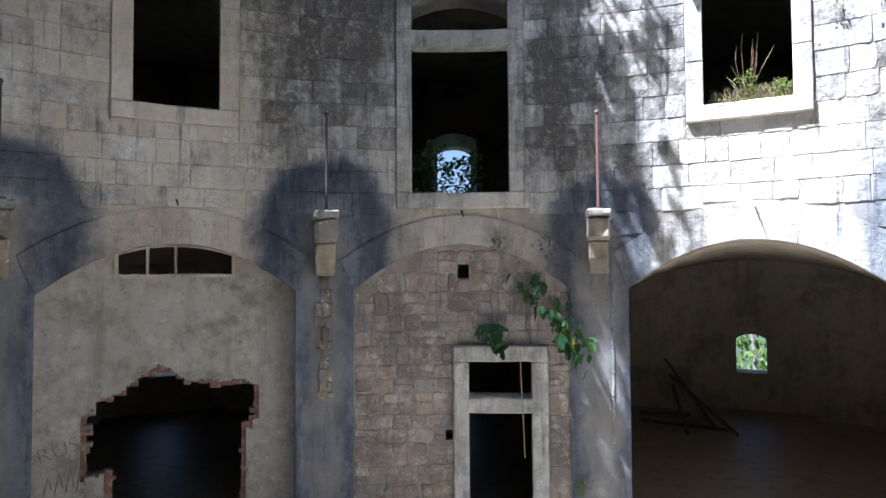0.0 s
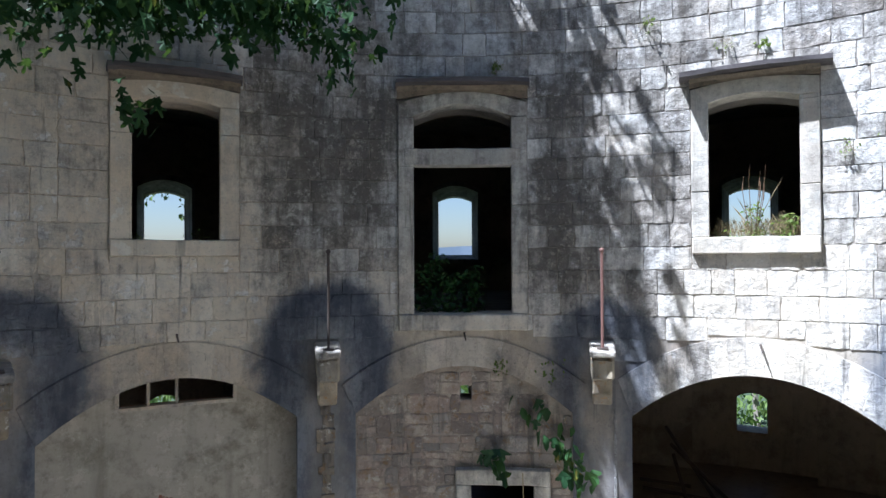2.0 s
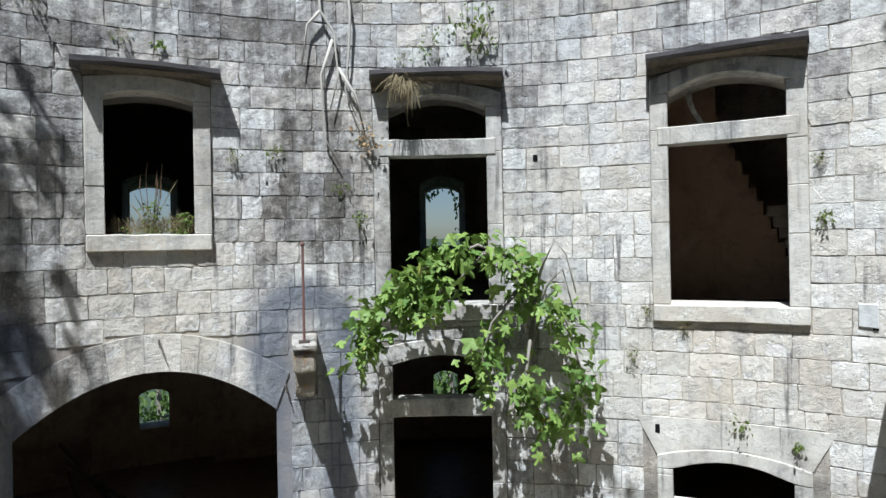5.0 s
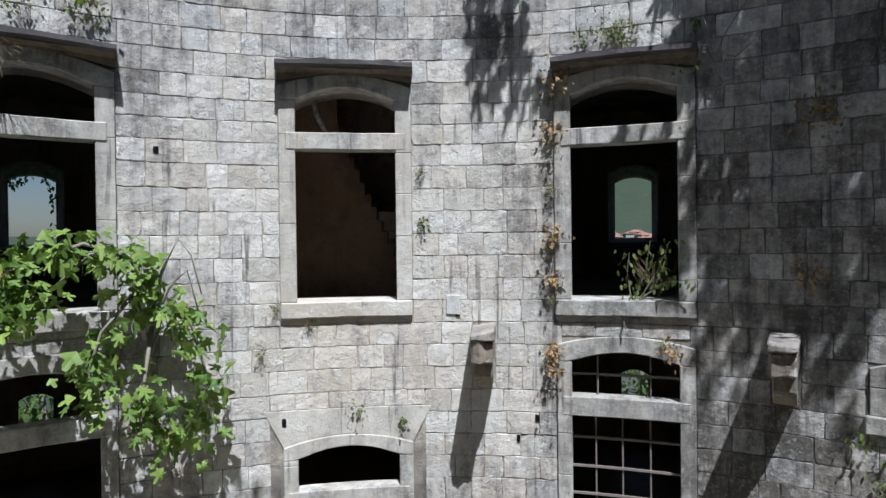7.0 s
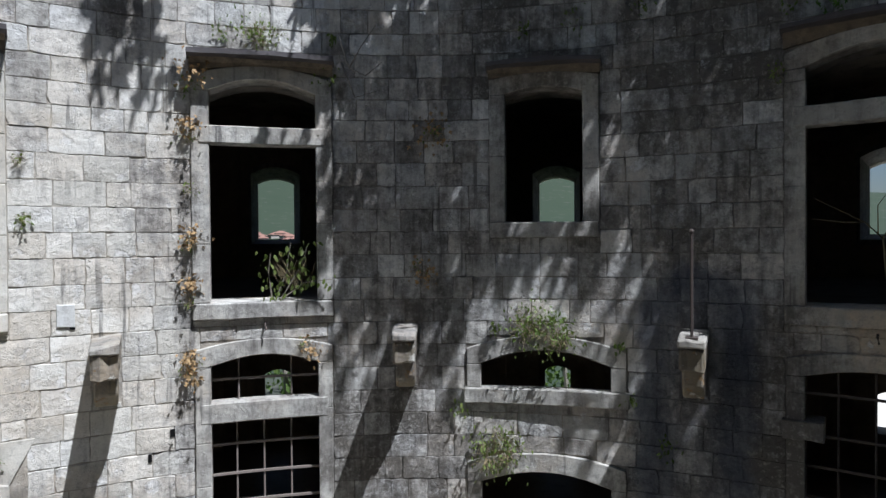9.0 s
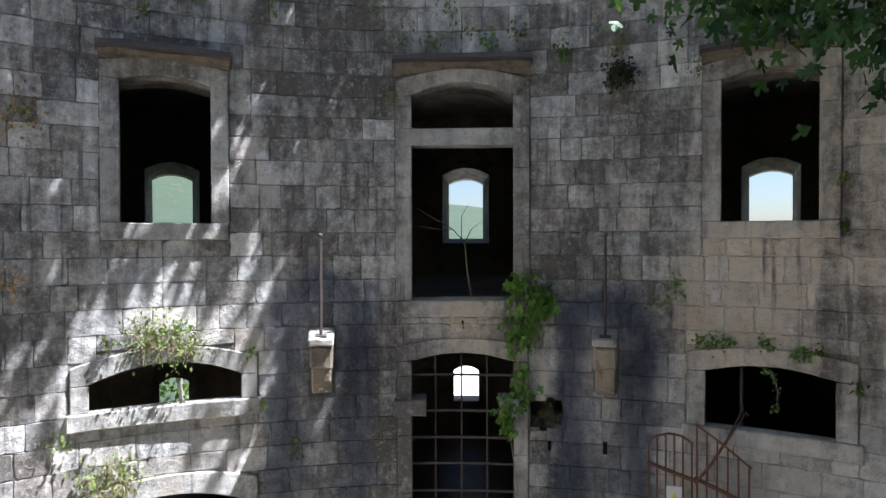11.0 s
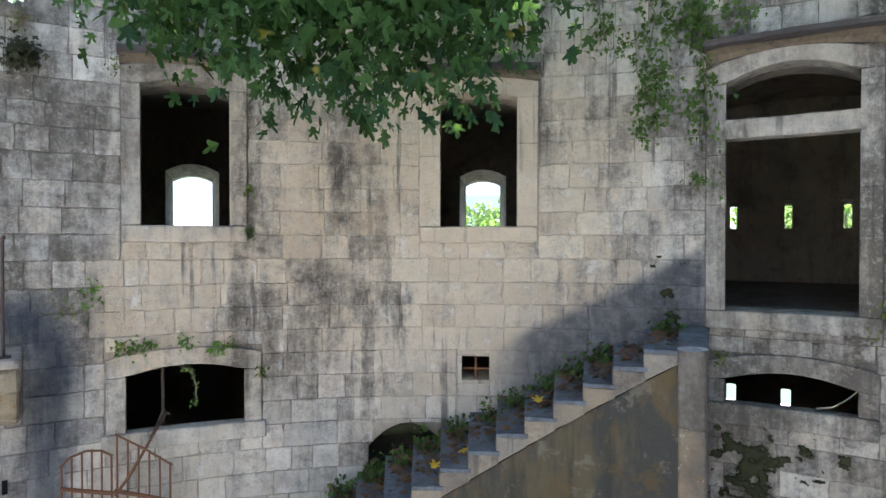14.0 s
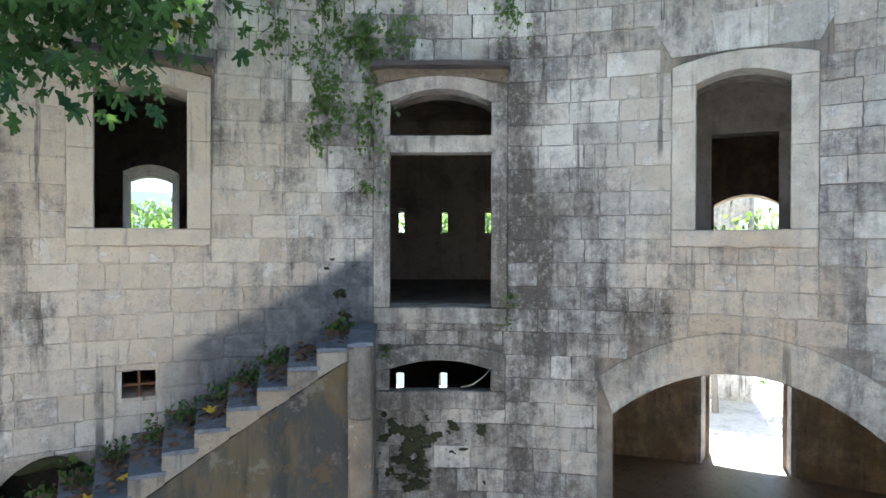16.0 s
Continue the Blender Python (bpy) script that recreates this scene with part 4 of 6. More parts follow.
arch_ring("voussoir", BAY["A"], 10.2, 3.8, 4.45, 0.47, 11, DULL, WALL["A"])
arch_ring("voussoir", BAY["C"], 10.2, 3.8, 4.45, 0.5, 15, STONE, WALL["C"])
arch_ring("voussoir", BAY["L"], 10.2, 3.8, 4.46, 0.5, 7, DRESSED, WALL["L"])
arch_ring("voussoir", BAY["L"], 5.5, 8.5, 8.52, 0.3, 3, STONE, WALL["L"], spread=0.3, flat=9.0)
arch_ring("voussoir", BAY["E"], 6.0, 3.13, 3.295, 0.36, 5, DRESSED, WALL["E"], spread=0.3, flat=3.66)
arch_ring("voussoir", BAY["B"], 10.2, 3.8, 4.45, 0.42, 9, DULL, WALL["B"])


# ---- brackets and rods ----
def bracket(k, rod, tilt=0.0):
    th = BRACKETS[k]
    t = empty("stone_bracket", "projecting two-step stone bracket on the courtyard wall" + (" with an iron rod" if rod else ", its rod gone"), "bracket", "wall brackets")
    bm = bmesh.new()
    arc_box(bm, th - 1.15, th + 1.15, 7.7, R + 0.1, 4.74, 4.84, 3, rough=0.012, low=lambda u: 4.745, top=lambda u: 4.84 + tilt * u)
    part("cap_stone", bevelled(bm, 0.02), CAP_STONE, t, "pale weathered cap")
    bm = bmesh.new()
    arc_box(bm, th - 1.04, th + 1.04, 7.75, R + 0.1, 4.45, 4.742, 3, rough=0.02)
    part("upper_stone", bevelled(bm, 0.03), BRACKET_STONE, t)
    bm = bmesh.new()
    # the lower stone slopes back to the wall
    rings = [[bm.verts.new(at(th + u * 0.88, r + random.uniform(-0.012, 0.012), z)) for r, z in ((8.12, 4.446), (8.14, 4.2), (8.34, 4.02), (R + 0.1, 4.0), (R + 0.1, 4.446))] for u in (-1, -0.35, 0.35, 1)]
    for p, q in zip(rings, rings[1:]):
        for i in range(5):
            bm.faces.new((p[i], p[(i + 1) % 5], q[(i + 1) % 5], q[i]))
    bm.faces.new(rings[0])
    bm.faces.new(rings[-1][::-1])
    part("lower_stone", bevelled(bm, 0.02), BRACKET_STONE, t)
    if rod:
        bm = bmesh.new()
        bar(bm, at(th, 7.86, 4.84), at(th, 7.86, 6.08), 0.019)
        rod_part = part("rod", bm, OLDIRON if k in "BC" else IRON, t, "rusty upright iron rod")
        bm = bmesh.new()
        bmesh.ops.create_uvsphere(bm, u_segments=8, v_segments=6, radius=0.032, matrix=Matrix.Translation(at(th, 7.86, 6.1)))
        part("rod_knob", bm, OLDIRON if k in "BC" else IRON, rod_part)
        bm = bmesh.new()
        arc_box(bm, th - 0.5, th + 0.5, 7.78, 7.94, 4.835, 4.862, 1)
        part("foot_plate", bm, IRON, t)
    return t


CAP_STONE = stone_mat("cap_stone", (0.54, 0.51, 0.45), (0.28, 0.26, 0.22), 1.0, False, False, 0.56, 0.8)
BRACKET_STONE = stone_mat("lichen_stone", (0.36, 0.31, 0.225), (0.16, 0.135, 0.095), 1.0, False, False, 0.6, 0.6, lichen=0.65)
for k in BRACKETS:
    bracket(k, k in "NABCGH", 0.03 if k == "E" else 0.0)

PEELED = stone_mat("peeled_stone", (0.34, 0.28, 0.2), (0.14, 0.115, 0.085), 0.8, False, False, 0.57, 1.0, lichen=0.6)
# peeled stone strip under the bracket between bays A and B, and under its neighbours
strip = empty("exposed_masonry", "rough stone laid bare in a ragged strip below a bracket", "masonry", kind="structure")
z, th = 4.0, BRACKETS["A"]
while z > 2.35:
    h = random.uniform(0.09, 0.2)
    lo, hi = th - random.uniform(0.35, 1.0), th + random.uniform(0.3, 0.85)
    bm = bmesh.new()
    arc_box(bm, lo, hi, R - random.uniform(0.006, 0.03), R + 0.05, z - h, z - 0.008, 4, rough=0.02)
    part("stone", bevelled(bm, 0.008), PEELED, strip)
    z -= h

# a broken corbel stub and lump at the barred doorway of bay H
bm = bmesh.new()
arc_box(bm, 149.8, 152.75, R - 0.12, R + 0.3, 3.6, 3.82, 3, rough=0.01)
tagged(part("broken_transom", bevelled(bm, 0.012), DRESSED, None), "broken end of a stone transom beside the doorway", "stone", kind="structure")
bm = bmesh.new()
arc_box(bm, 159.5, 161.3, R - 0.16, R + 0.3, 3.58, 3.84, 3, rough=0.02)
tagged(part("broken_transom", bevelled(bm, 0.02), DRESSED, None), "broken stone stub overgrown by creeper", "stone", kind="structure")


# ---- iron bars ----
def grille(name, c, half, z_list, th_list, z0, z1, mat, label, r=R + 0.12):
    t = empty(name, label, "grille")
    for z in z_list:
        bm = bmesh.new()
        arc_box(bm, c - half, c + half, r - 0.012, r + 0.012, z - 0.016, z + 0.016, 4)
        part("cross_bar", bm, mat, t)
    for th in th_list:
        bm = bmesh.new()
        bar(bm, at(th, r + 0.02, z0), at(th, r + 0.02, z1), 0.013)
        part("upright_bar", bm, mat, t)
    return t


PALEIRON = rust_mat("pale_painted_iron", (0.3, 0.27, 0.25), (0.17, 0.13, 0.11), 0.1)
grille("door_grille", BAY["F"], 4.7, (3.23, 2.82, 2.43, 2.03, 1.63, 1.23, 0.83), (102.1, 104.45, 106.85), 0.3, 3.58, PALEIRON, "iron door grille of flat cross bars and uprights")
grille("fanlight_bars", BAY["F"], 4.7, (4.13,), (102.3, 106.9), 3.84, 4.44, PALEIRON, "iron bars in the arched light over the doorway")
grille("door_grille", BAY["H"], 4.7, (4.13, 3.62, 3.24, 2.87, 2.48, 2.1, 1.7, 1.3), (153.6, 156.0, 158.35), 0.3, 4.45, IRON, "dark iron grille closing the whole doorway")
bm = bmesh.new()
bar(bm, at(179.9, R + 0.25, 3.6), at(179.9, R + 0.25, 4.46), 0.022)
tagged(part("iron_post", bm, IRON, None), "single rusty iron post standing in the window", "post")


# ---- outer stair to bay K ----
STEP, RISE = 2.59, 0.205
STEP_STONE = stone_mat("mossy_step_stone", (0.36, 0.31, 0.235), (0.21, 0.18, 0.125), 0.8, True, False, 0.52, 0.6)
stair = empty("outer_stair", "curved open stone stair with slate treads climbing along the wall", "stairs")
n_steps = 24
for i in range(n_steps):
    b = 225.12 - STEP * i
    a = b - STEP
    z = 4.905 - RISE * i
    bm = bmesh.new()
    arc_box(bm, a - 0.25, b, 7.1, R + 0.02, 0, z - 0.045, 2, top=lambda u: z - 0.042, low=lambda u: z - 0.25 + RISE * 0.5 * u, rough=0.008)
    part("step_stone", bevelled(bm, 0.012), STEP_STONE, stair)
    bm = bmesh.new()
    arc_box(bm, a - 0.2, b + 0.1, 7.085, R + 0.01, z - 0.042, z, 3, rough=0.006)
    part("tread", bm, TREAD, stair, "blue-grey slate tread" if i == 0 else "")
verts, faces = [], []
n = 30
for i in range(n + 1):
    th = 225.3 - (n_steps * STEP) * i / n
    z = 4.76 - (n_steps * RISE) * i / n
    verts += [at(th, 7.16, -0.1), at(th, R + 0.05, -0.1), at(th, R + 0.05, max(z, 0)), at(th, 7.16, max(z, 0))]
for i in range(n):
    p, q = 4 * i, 4 * i + 4
    for k in range(4):
        faces.append((p + k, q + k, q + (k + 1) % 4, p + (k + 1) % 4))
faces += [(0, 1, 2, 3), (4 * n + 3, 4 * n + 2, 4 * n + 1, 4 * n)]
mesh_ob("stair_wall", verts, faces, STAIR_WALL, stair, "stained plaster wall under the steps")
bm = bmesh.new()
arc_box(bm, 225.15, 227.4, 7.06, R + 0.02, -0.1, 4.1, 2, rough=0.02)
part("end_pier", bevelled(bm, 0.02), PEELED, stair)
bm = bmesh.new()
arc_box(bm, 225.1, 227.35, 7.02, R + 0.02, 4.1, 4.93, 2, rough=0.025)
part("newel_stone", bevelled(bm, 0.02), STEP_STONE, stair)
bm = bmesh.new()
arc_box(bm, 225.05, 227.45, 6.99, R + 0.02, 4.93, 4.97, 2, rough=0.012)
part("cap_slab", bm, TREAD, stair)

# rusted iron gate on the lower flight, with two notices
gate = empty("rusty_gate", "bent rusty iron bar gate of two leaves across the stair", "gate")
GR = 8.3


def gate_rail(name, pts, r0):
    bm = bmesh.new()
    limb(bm, [at(th, GR - 0.03, z) for th, z in pts], r0, r0, 6)
    part(name, bm, RUST, gate)


for i, (th, top) in enumerate(((172.6, 3.48), (173.3, 3.58), (174.0, 3.61), (174.7, 3.62), (175.4, 3.59), (176.1, 3.53), (176.5, 3.76), (177.3, 3.68), (178.1, 3.6), (178.9, 3.51), (179.7, 3.43), (180.5, 3.34))):
    bm = bmesh.new()
    d = random.uniform(-0.12, 0.12)
    limb(bm, [at(th + d, GR, 0.9), at(th + d * 0.5, GR, 2.3), at(th, GR, top)], 0.016 if i in (0, 5, 6, 11) else 0.011, 0.012, 5)
    part("gate_bar", bm, RUST, gate)
gate_rail("gate_rail", [(172.5, 3.23), (174.3, 3.15), (176.3, 3.07)], 0.024)
gate_rail("gate_rail", [(176.3, 3.1), (178.4, 2.99), (180.75, 2.86)], 0.024)
gate_rail("gate_rail", [(172.5, 2.1), (176.3, 2.05)], 0.022)
gate_rail("gate_rail", [(176.4, 2.05), (180.75, 1.95)], 0.022)
gate_rail("top_rail", [(172.5, 3.47), (173.2, 3.57), (174.3, 3.62), (175.4, 3.6), (176.2, 3.52)], 0.013)
gate_rail("top_rail", [(176.4, 3.77), (178.5, 3.56), (180.7, 3.31)], 0.013)
bm = bmesh.new()
limb(bm, [at(176.4, GR - 0.06, 3.05), at(177.6, GR - 0.05, 3.3), at(179.2, GR + 0.06, 3.68), at(180.2, R - 0.09, 3.87)], 0.02, 0.014, 6)
part("bent_strut", bm, RUST, gate)
bm = bmesh.new()
limb(bm, [at(179.0, GR + 0.04, 3.66), at(180.0, R - 0.12, 3.93), at(180.4, R - 0.1, 3.86)], 0.014, 0.02, 6)
part("twisted_end", bm, IRON, gate)
WHITE = plain("sign_white", (0.75, 0.75, 0.73))
YELLOW = plain("sign_yellow", (0.75, 0.5, 0.03))
RED = plain("sign_red", (0.55, 0.03, 0.04))
BLACK = plain("sign_and_hole_black", (0.012, 0.012, 0.012), 1.0, 0.0)


def sign(th, z, w, h, label, marks):
    """A flat notice board facing the courtyard; marks: material, left, low, right, high as shares of the board."""
    t = empty("warning_sign", label, "sign", "notices on the gate")
    wd = math.degrees(w / (GR - 0.07))
    bm = bmesh.new()
    arc_box(bm, th - wd / 2, th + wd / 2, GR - 0.07, GR - 0.055, z - h / 2, z + h / 2, 1)
    board = part("board", bm, WHITE, t)
    for mat, kind, x0, z0, x1, z1 in marks:
        bm = bmesh.new()
        pts = [(x0, z0), (x1, z0), (x1, z1), (x0, z1)] if kind == "bar" else [(x0, z0), (x1, z0), ((x0 + x1) / 2, z1)] if kind == "tri" else [(x0, z0), (x0 + 0.16, z0), (x1, z1), (x1 - 0.16, z1)] if kind == "slash" else [(x1 - 0.16, z0 + 0.001), (x1, z0 + 0.001), (x0 + 0.16, z1 + 0.001), (x0, z1 + 0.001)]
        lo = [bm.verts.new(at(th + (x - 0.5) * wd, GR - 0.072, z + (y - 0.5) * h)) for x, y in pts]
        hi = [bm.verts.new(at(th + (x - 0.5) * wd, GR - 0.076, z + (y - 0.5) * h)) for x, y in pts]
        bm.faces.new(hi)
        for i in range(len(pts)):
            bm.faces.new((lo[i], lo[(i + 1) % len(pts)], hi[(i + 1) % len(pts)], hi[i]))
        part("mark", bm, mat, board)


sign(174.72, 2.77, 0.185, 0.42, "white notice with a yellow warning triangle", [(YELLOW, "tri", 0.2, 0.5, 0.8, 0.86), (BLACK, "bar", 0.15, 0.28, 0.85, 0.34), (BLACK, "bar", 0.15, 0.16, 0.85, 0.21)])
sign(176.93, 2.55, 0.185, 0.42, "white notice with a red cross", [(RED, "slash", 0.2, 0.55, 0.8, 0.85), (RED, "back", 0.2, 0.55, 0.8, 0.85), (BLACK, "bar", 0.15, 0.15, 0.85, 0.22)])


# ---- stair inside bay E ----
inner = empty("indoor_stair", "steep enclosed stair with ochre plaster side inside the tower room", "stairs")
verts, faces = [], []
prof = []
for i in range(13):
    th, z = 84.6 - 0.52 * i, 5.06 + 0.235 * i
    prof += [(th, z), (th, z + 0.235)]
prof += [(77.9, 8.3)]
for th, z in prof:
    verts += [at(th, 11.5, 5.06), at(th, 11.5, z), at(th, 12.7, z), at(th, 12.7, 5.06)]
for i in range(len(prof) - 1):
    p, q = 4 * i, 4 * i + 4
    for k in range(4):
        faces.append((p + k, q + k, q + (k + 1) % 4, p + (k + 1) % 4))
mesh_ob("stair_body", verts, faces, BROWN, inner, "ochre plastered stair flank with stone steps")
w = ring_wall("stair_partition", 11.5, 11.9, 5.06, 9.5, 67.5, 77.9, [], BROWN, 1.0)
w.parent = inner
for i in range(9):
    bm = bmesh.new()
    th = 85.2 - 0.42 * i
    arc_box(bm, th, 88.6, 11.1 - 0.02 * i, 11.48, 5.06 + 0.17 * i, 5.06 + 0.17 * (i + 1) - 0.005, 2)
    part("low_step", bm, PAVING, inner)
w = ring_wall("wall_stairwell", 13.4, 13.7, 5.06, 9.6, 67.5, 90.3, [], INSIDE, 2.0)
tagged(w, "dark plaster wall at the back of the stairwell", "wall", kind="structure")

# pale strip added in place of sunlight along an inner arch's edge
bm = bmesh.new()
strip = [(76.0, 9.3, 8.2), (76.15, 9.28, 8.02), (76.5, 9.25, 7.86), (77.2, 9.22, 7.66), (77.9, 9.2, 7.5)]
for i in range(len(strip) - 1):
    p, q = strip[i], strip[i + 1]
    ring = [[bm.verts.new(at(c[0] + d, c[1] + e, c[2])) for d, e in ((-0.22, 0), (0.22, 0), (0.22, 0.03), (-0.22, 0.03))] for c in (p, q)]
    for k in range(4):
        bm.faces.new((ring[0][k], ring[0][(k + 1) % 4], ring[1][(k + 1) % 4], ring[1][k]))
    bm.faces.new(ring[0])
    bm.faces.new(ring[1])
tagged(part("hanging_lath", bm, DRESSED, None), "pale curved strip added for the sunlit edge of an inner arch", "lath")
bm = bmesh.new()
limb(bm, [at(7.35, R - 0.09, 2.95), at(7.4, R - 0.1, 2.5), at(7.55, R - 0.09, 2.0), at(7.7, R - 0.1, 1.42)], 0.007, 0.009, 5)
tagged(part("hanging_string", bm, STRAW, None), "thin pale string hanging in front of the doorway", "string")

# cross wall inside bay L, and the old wall seen through its far opening
w = ring_wall("wall_crosswall", 12.0, 12.4, 5.06, 9.6, BAY["L"] - H2 + 1, BAY["L"] + H2 - 1, [(256.4, 261.4, 5.06, 8.0, 8.01)], plaster_mat("pale_room_plaster", (0.66, 0.6, 0.53), (0.54, 0.48, 0.41), (0.33, 0.28, 0.22), 0.8), 1.0)
tagged(w, "plain ochre cross wall with a tall doorway", "wall", kind="structure")
w = ring_wall("garden_wall", 26.0, 26.6, -2.0, 8.6, 252, 259.3, [(258.2, 258.9, 5.7, 7.0, 7.01)], STONE, 1.0)
tagged(w, "old stone wall outside with a small dark window", "wall", kind="structure")
w = ring_wall("wall_ruin", 31.0, 31.6, -2.0, 8.4, 203.5, 212, [], plain("white_paint", (0.75, 0.74, 0.72)), 1.0)
tagged(w, "pale building front outside beyond the window", "wall", kind="structure")
bm = bmesh.new()
arc_box(bm, 205.0, 211.0, 30.9, 31.0, 7.2, 7.6, 2)
tagged(part("balcony_band", bm, plain("grey_band", (0.3, 0.3, 0.3)), None), "grey balcony band of the building outside", "balcony", kind="structure")

# timber wreck lying in the vault of bay C
wreck = empty("broken_trestle", "collapsed dark wooden trestle lying on the vault floor", "trestle")
for p, q in (((20.6, 15.5, 1.95), (24.6, 15.0, 0.5)), ((21.0, 15.3, 1.6), (26.4, 14.8, 0.42)), ((18.4, 15.3, 0.7), (22.6, 15.0, 0.75)), ((21.2, 15.2, 1.4), (22.4, 14.9, 0.33)), ((18.6, 15.3, 0.5), (25.6, 15.0, 0.48))):
    bm = bmesh.new()
    bar(bm, at(*p), at(*q), 0.045, 5)
    part("timber", bm, IRON, wreck)

# bricks at the edge of the broken hole
hole = empty("broken_brickwork", "ragged red bricks along the broken edge of the infill wall", "brickwork", kind="structure")
for (a, b, zl, sp, cr) in HOLE:
    bm = bmesh.new()
    arc_box(bm, a + 0.02, b - 0.02, R + 0.43 + random.uniform(0, 0.012), R + 0.57, cr - 0.002 - random.choice((0.0, 0.0, 0.03)), cr + 0.062, 1, rough=0.008)
    part("brick", bevelled(bm, 0.006), BRICK, hole)
for th, z0, z1, s in ((-30.5, 1.52, 2.2, 1), (-28.75, 0.3, 1.44, 1), (-18.0, 0.3, 1.9, -1), (-17.0, 1.98, 2.4, -1)):
    z = z0
    while z < z1:
        bm = bmesh.new()
        d = random.uniform(-0.3, 0.3)
        wv = random.choice((0.18, 0.3, 0.42))
        arc_box(bm, th + d - wv, th + d + wv, R + 0.432 + random.uniform(0, 0.015), R + 0.57, z, z + 0.062, 1, rough=0.007)
        part("brick", bevelled(bm, 0.008), BRICK, hole)
        z += 0.075

bm = bmesh.new()
arc_box(bm, 88.3, 89.6, R - 0.035, R + 0.02, 4.98, 5.26, 2, rough=0.008)
tagged(part("plaster_patch", bevelled(bm, 0.006), plaster_mat("white_plaster", (0.7, 0.7, 0.68), (0.55, 0.55, 0.53), (0.35, 0.34, 0.32), 4), None), "small square white plaster patch on the wall", "patch")

# scratched letters on the infill plaster
GRAF = plain("charcoal", (0.13, 0.125, 0.115))


def letters(text, th, z, size, lean):
    cu = bpy.data.curves.new("scrawl", "FONT")
    cu.align_x = "CENTER"
    cu.body, cu.size, cu.extrude, cu.offset = text, size, 0.001, -0.008
    ob = new("scrawl", cu)
    me = bpy.data.meshes.new_from_object(ob)
    bpy.data.objects.remove(ob)
    me.materials.append(GRAF)
    ob = new("graffito", me)
    ob.matrix_basis = pose(*at(th, R + 0.388, z), 0, 0, -th) @ pose(0, 0, 0, 90, 0, 0) @ pose(0, 0, 0, 0, 0, lean)
    tagged(ob, "dark scrawled capital letters on the plaster", "graffiti")


letters("RUS", -32.1, 1.76, 0.27, 16)
for i in range(4):
    bm = bmesh.new()
    th = -33.2 + i * 0.75
    limb(bm, [at(th, R + 0.397, 1.3), at(th + 0.3, R + 0.397, 1.52 + 0.05 * i), at(th + 0.55, R + 0.397, 1.36)], 0.007, 0.006, 4)
    tagged(part("graffito", bm, GRAF, None), "dark unreadable scrawl on the plaster", "graffiti")

# small iron hooks, and black patches painted for the dark inside holes
for th, z in ((BAY["A"], 4.98), (BAY["B"] + 0.1, 4.88), (BAY["C"] + 0.4, 4.82), (38.6, 4.1), (BAY["F"], 4.86), (BAY["H"], 4.86)):
    bm = bmesh.new()
    limb(bm, [at(th, R + 0.02, z + 0.05), at(th, R - 0.1, z + 0.03), at(th + 0.12, R - 0.15, z - 0.04)], 0.016, 0.012, 5)
    tagged(part("iron_hook", bm, IRON, None), "short bent iron hook in the wall", "hook", "wall hooks")
for th, z, w, h in ((62.5, 7.28, 0.22, 0.09), (96.8, 3.5, 0.2, 0.1), (89.4, 4.98, 0.2, 0.07), (73.0, 3.5, 0.2, 0.12), (164.0, 3.2, 0.15, 0.13), (168.9, 3.22, 0.18, 0.16), (95.0, 3.2, 0.15, 0.1)):
    bm = bmesh.new()
    arc_box(bm, th - w, th + w, R - 0.022, R + 0.02, z - h / 2, z + h / 2, 3, rough=0.004)
    tagged(part("hole_shade_patch", bm, BLACK, None), "small black patch put for the dark of a masonry hole", "hole", "wall holes", "structure")


# ---- plants ----
def leaf_outline(angles, lengths, sinus, wide):
    """A fingered leaf in the plane, base at the origin, one unit long."""
    pts = [(0.0, 0.0)]
    for i, (a, l) in enumerate(zip(angles, lengths)):
        for da, f in ((-wide, 0.74), (-wide * 0.55, 0.95), (wide * 0.3, 1.0), (wide, 0.76)):
            t = radians(a + da)
            pts.append((math.sin(t) * l * f * 0.62, 0.36 + math.cos(t) * l * f * 0.64))
        if i < len(angles) - 1:
            t = radians((a + angles[i + 1]) / 2)
            pts.append((math.sin(t) * sinus, 0.36 + math.cos(t) * sinus))
    return pts


SHAPES = {"fig": leaf_outline((-112, -55, 0, 55, 112), (0.6, 0.9, 1.05, 0.9, 0.6), 0.22, 15), "fig2": leaf_outline((-75, 0, 75), (0.82, 1.05, 0.82), 0.27, 20), "small": [(0, 0), (0.28, 0.35), (0.2, 0.75), (0, 1), (-0.2, 0.75), (-0.28, 0.35)], "reed": [(0, 0), (0.004, 0.3), (0.003, 0.75), (0, 1), (-0.003, 0.75), (-0.004, 0.3)], "blade": [(0, 0), (0.012, 0.3), (0.008, 0.75), (0, 1), (-0.008, 0.75), (-0.012, 0.3)]}
LEAF_MESH = {}


def leaf_mesh(shape, mat, v):
    key = (shape, mat.name, v)
    if key not in LEAF_MESH:
        pts = SHAPES[shape]
        r = random.Random(v * 31 + 5)
        verts = [(x + r.uniform(-0.03, 0.03) * (shape not in ("blade", "reed")), y + r.uniform(-0.03, 0.03), 0.25 * abs(x) * (1 if v % 2 else 0.3) - 0.22 * y * y + r.uniform(-0.02, 0.02) * (shape not in ("blade", "reed"))) for x, y in pts]
        verts.append((0, 0.37, -0.03))
        c, n = len(verts) - 1, len(pts)
        me = bpy.data.meshes.new("leaf")
        me.from_pydata(verts, [], [(c, i, (i + 1) % n) for i in range(n)])
        me.materials.append(mat)
        LEAF_MESH[key] = me
    return LEAF_MESH[key]


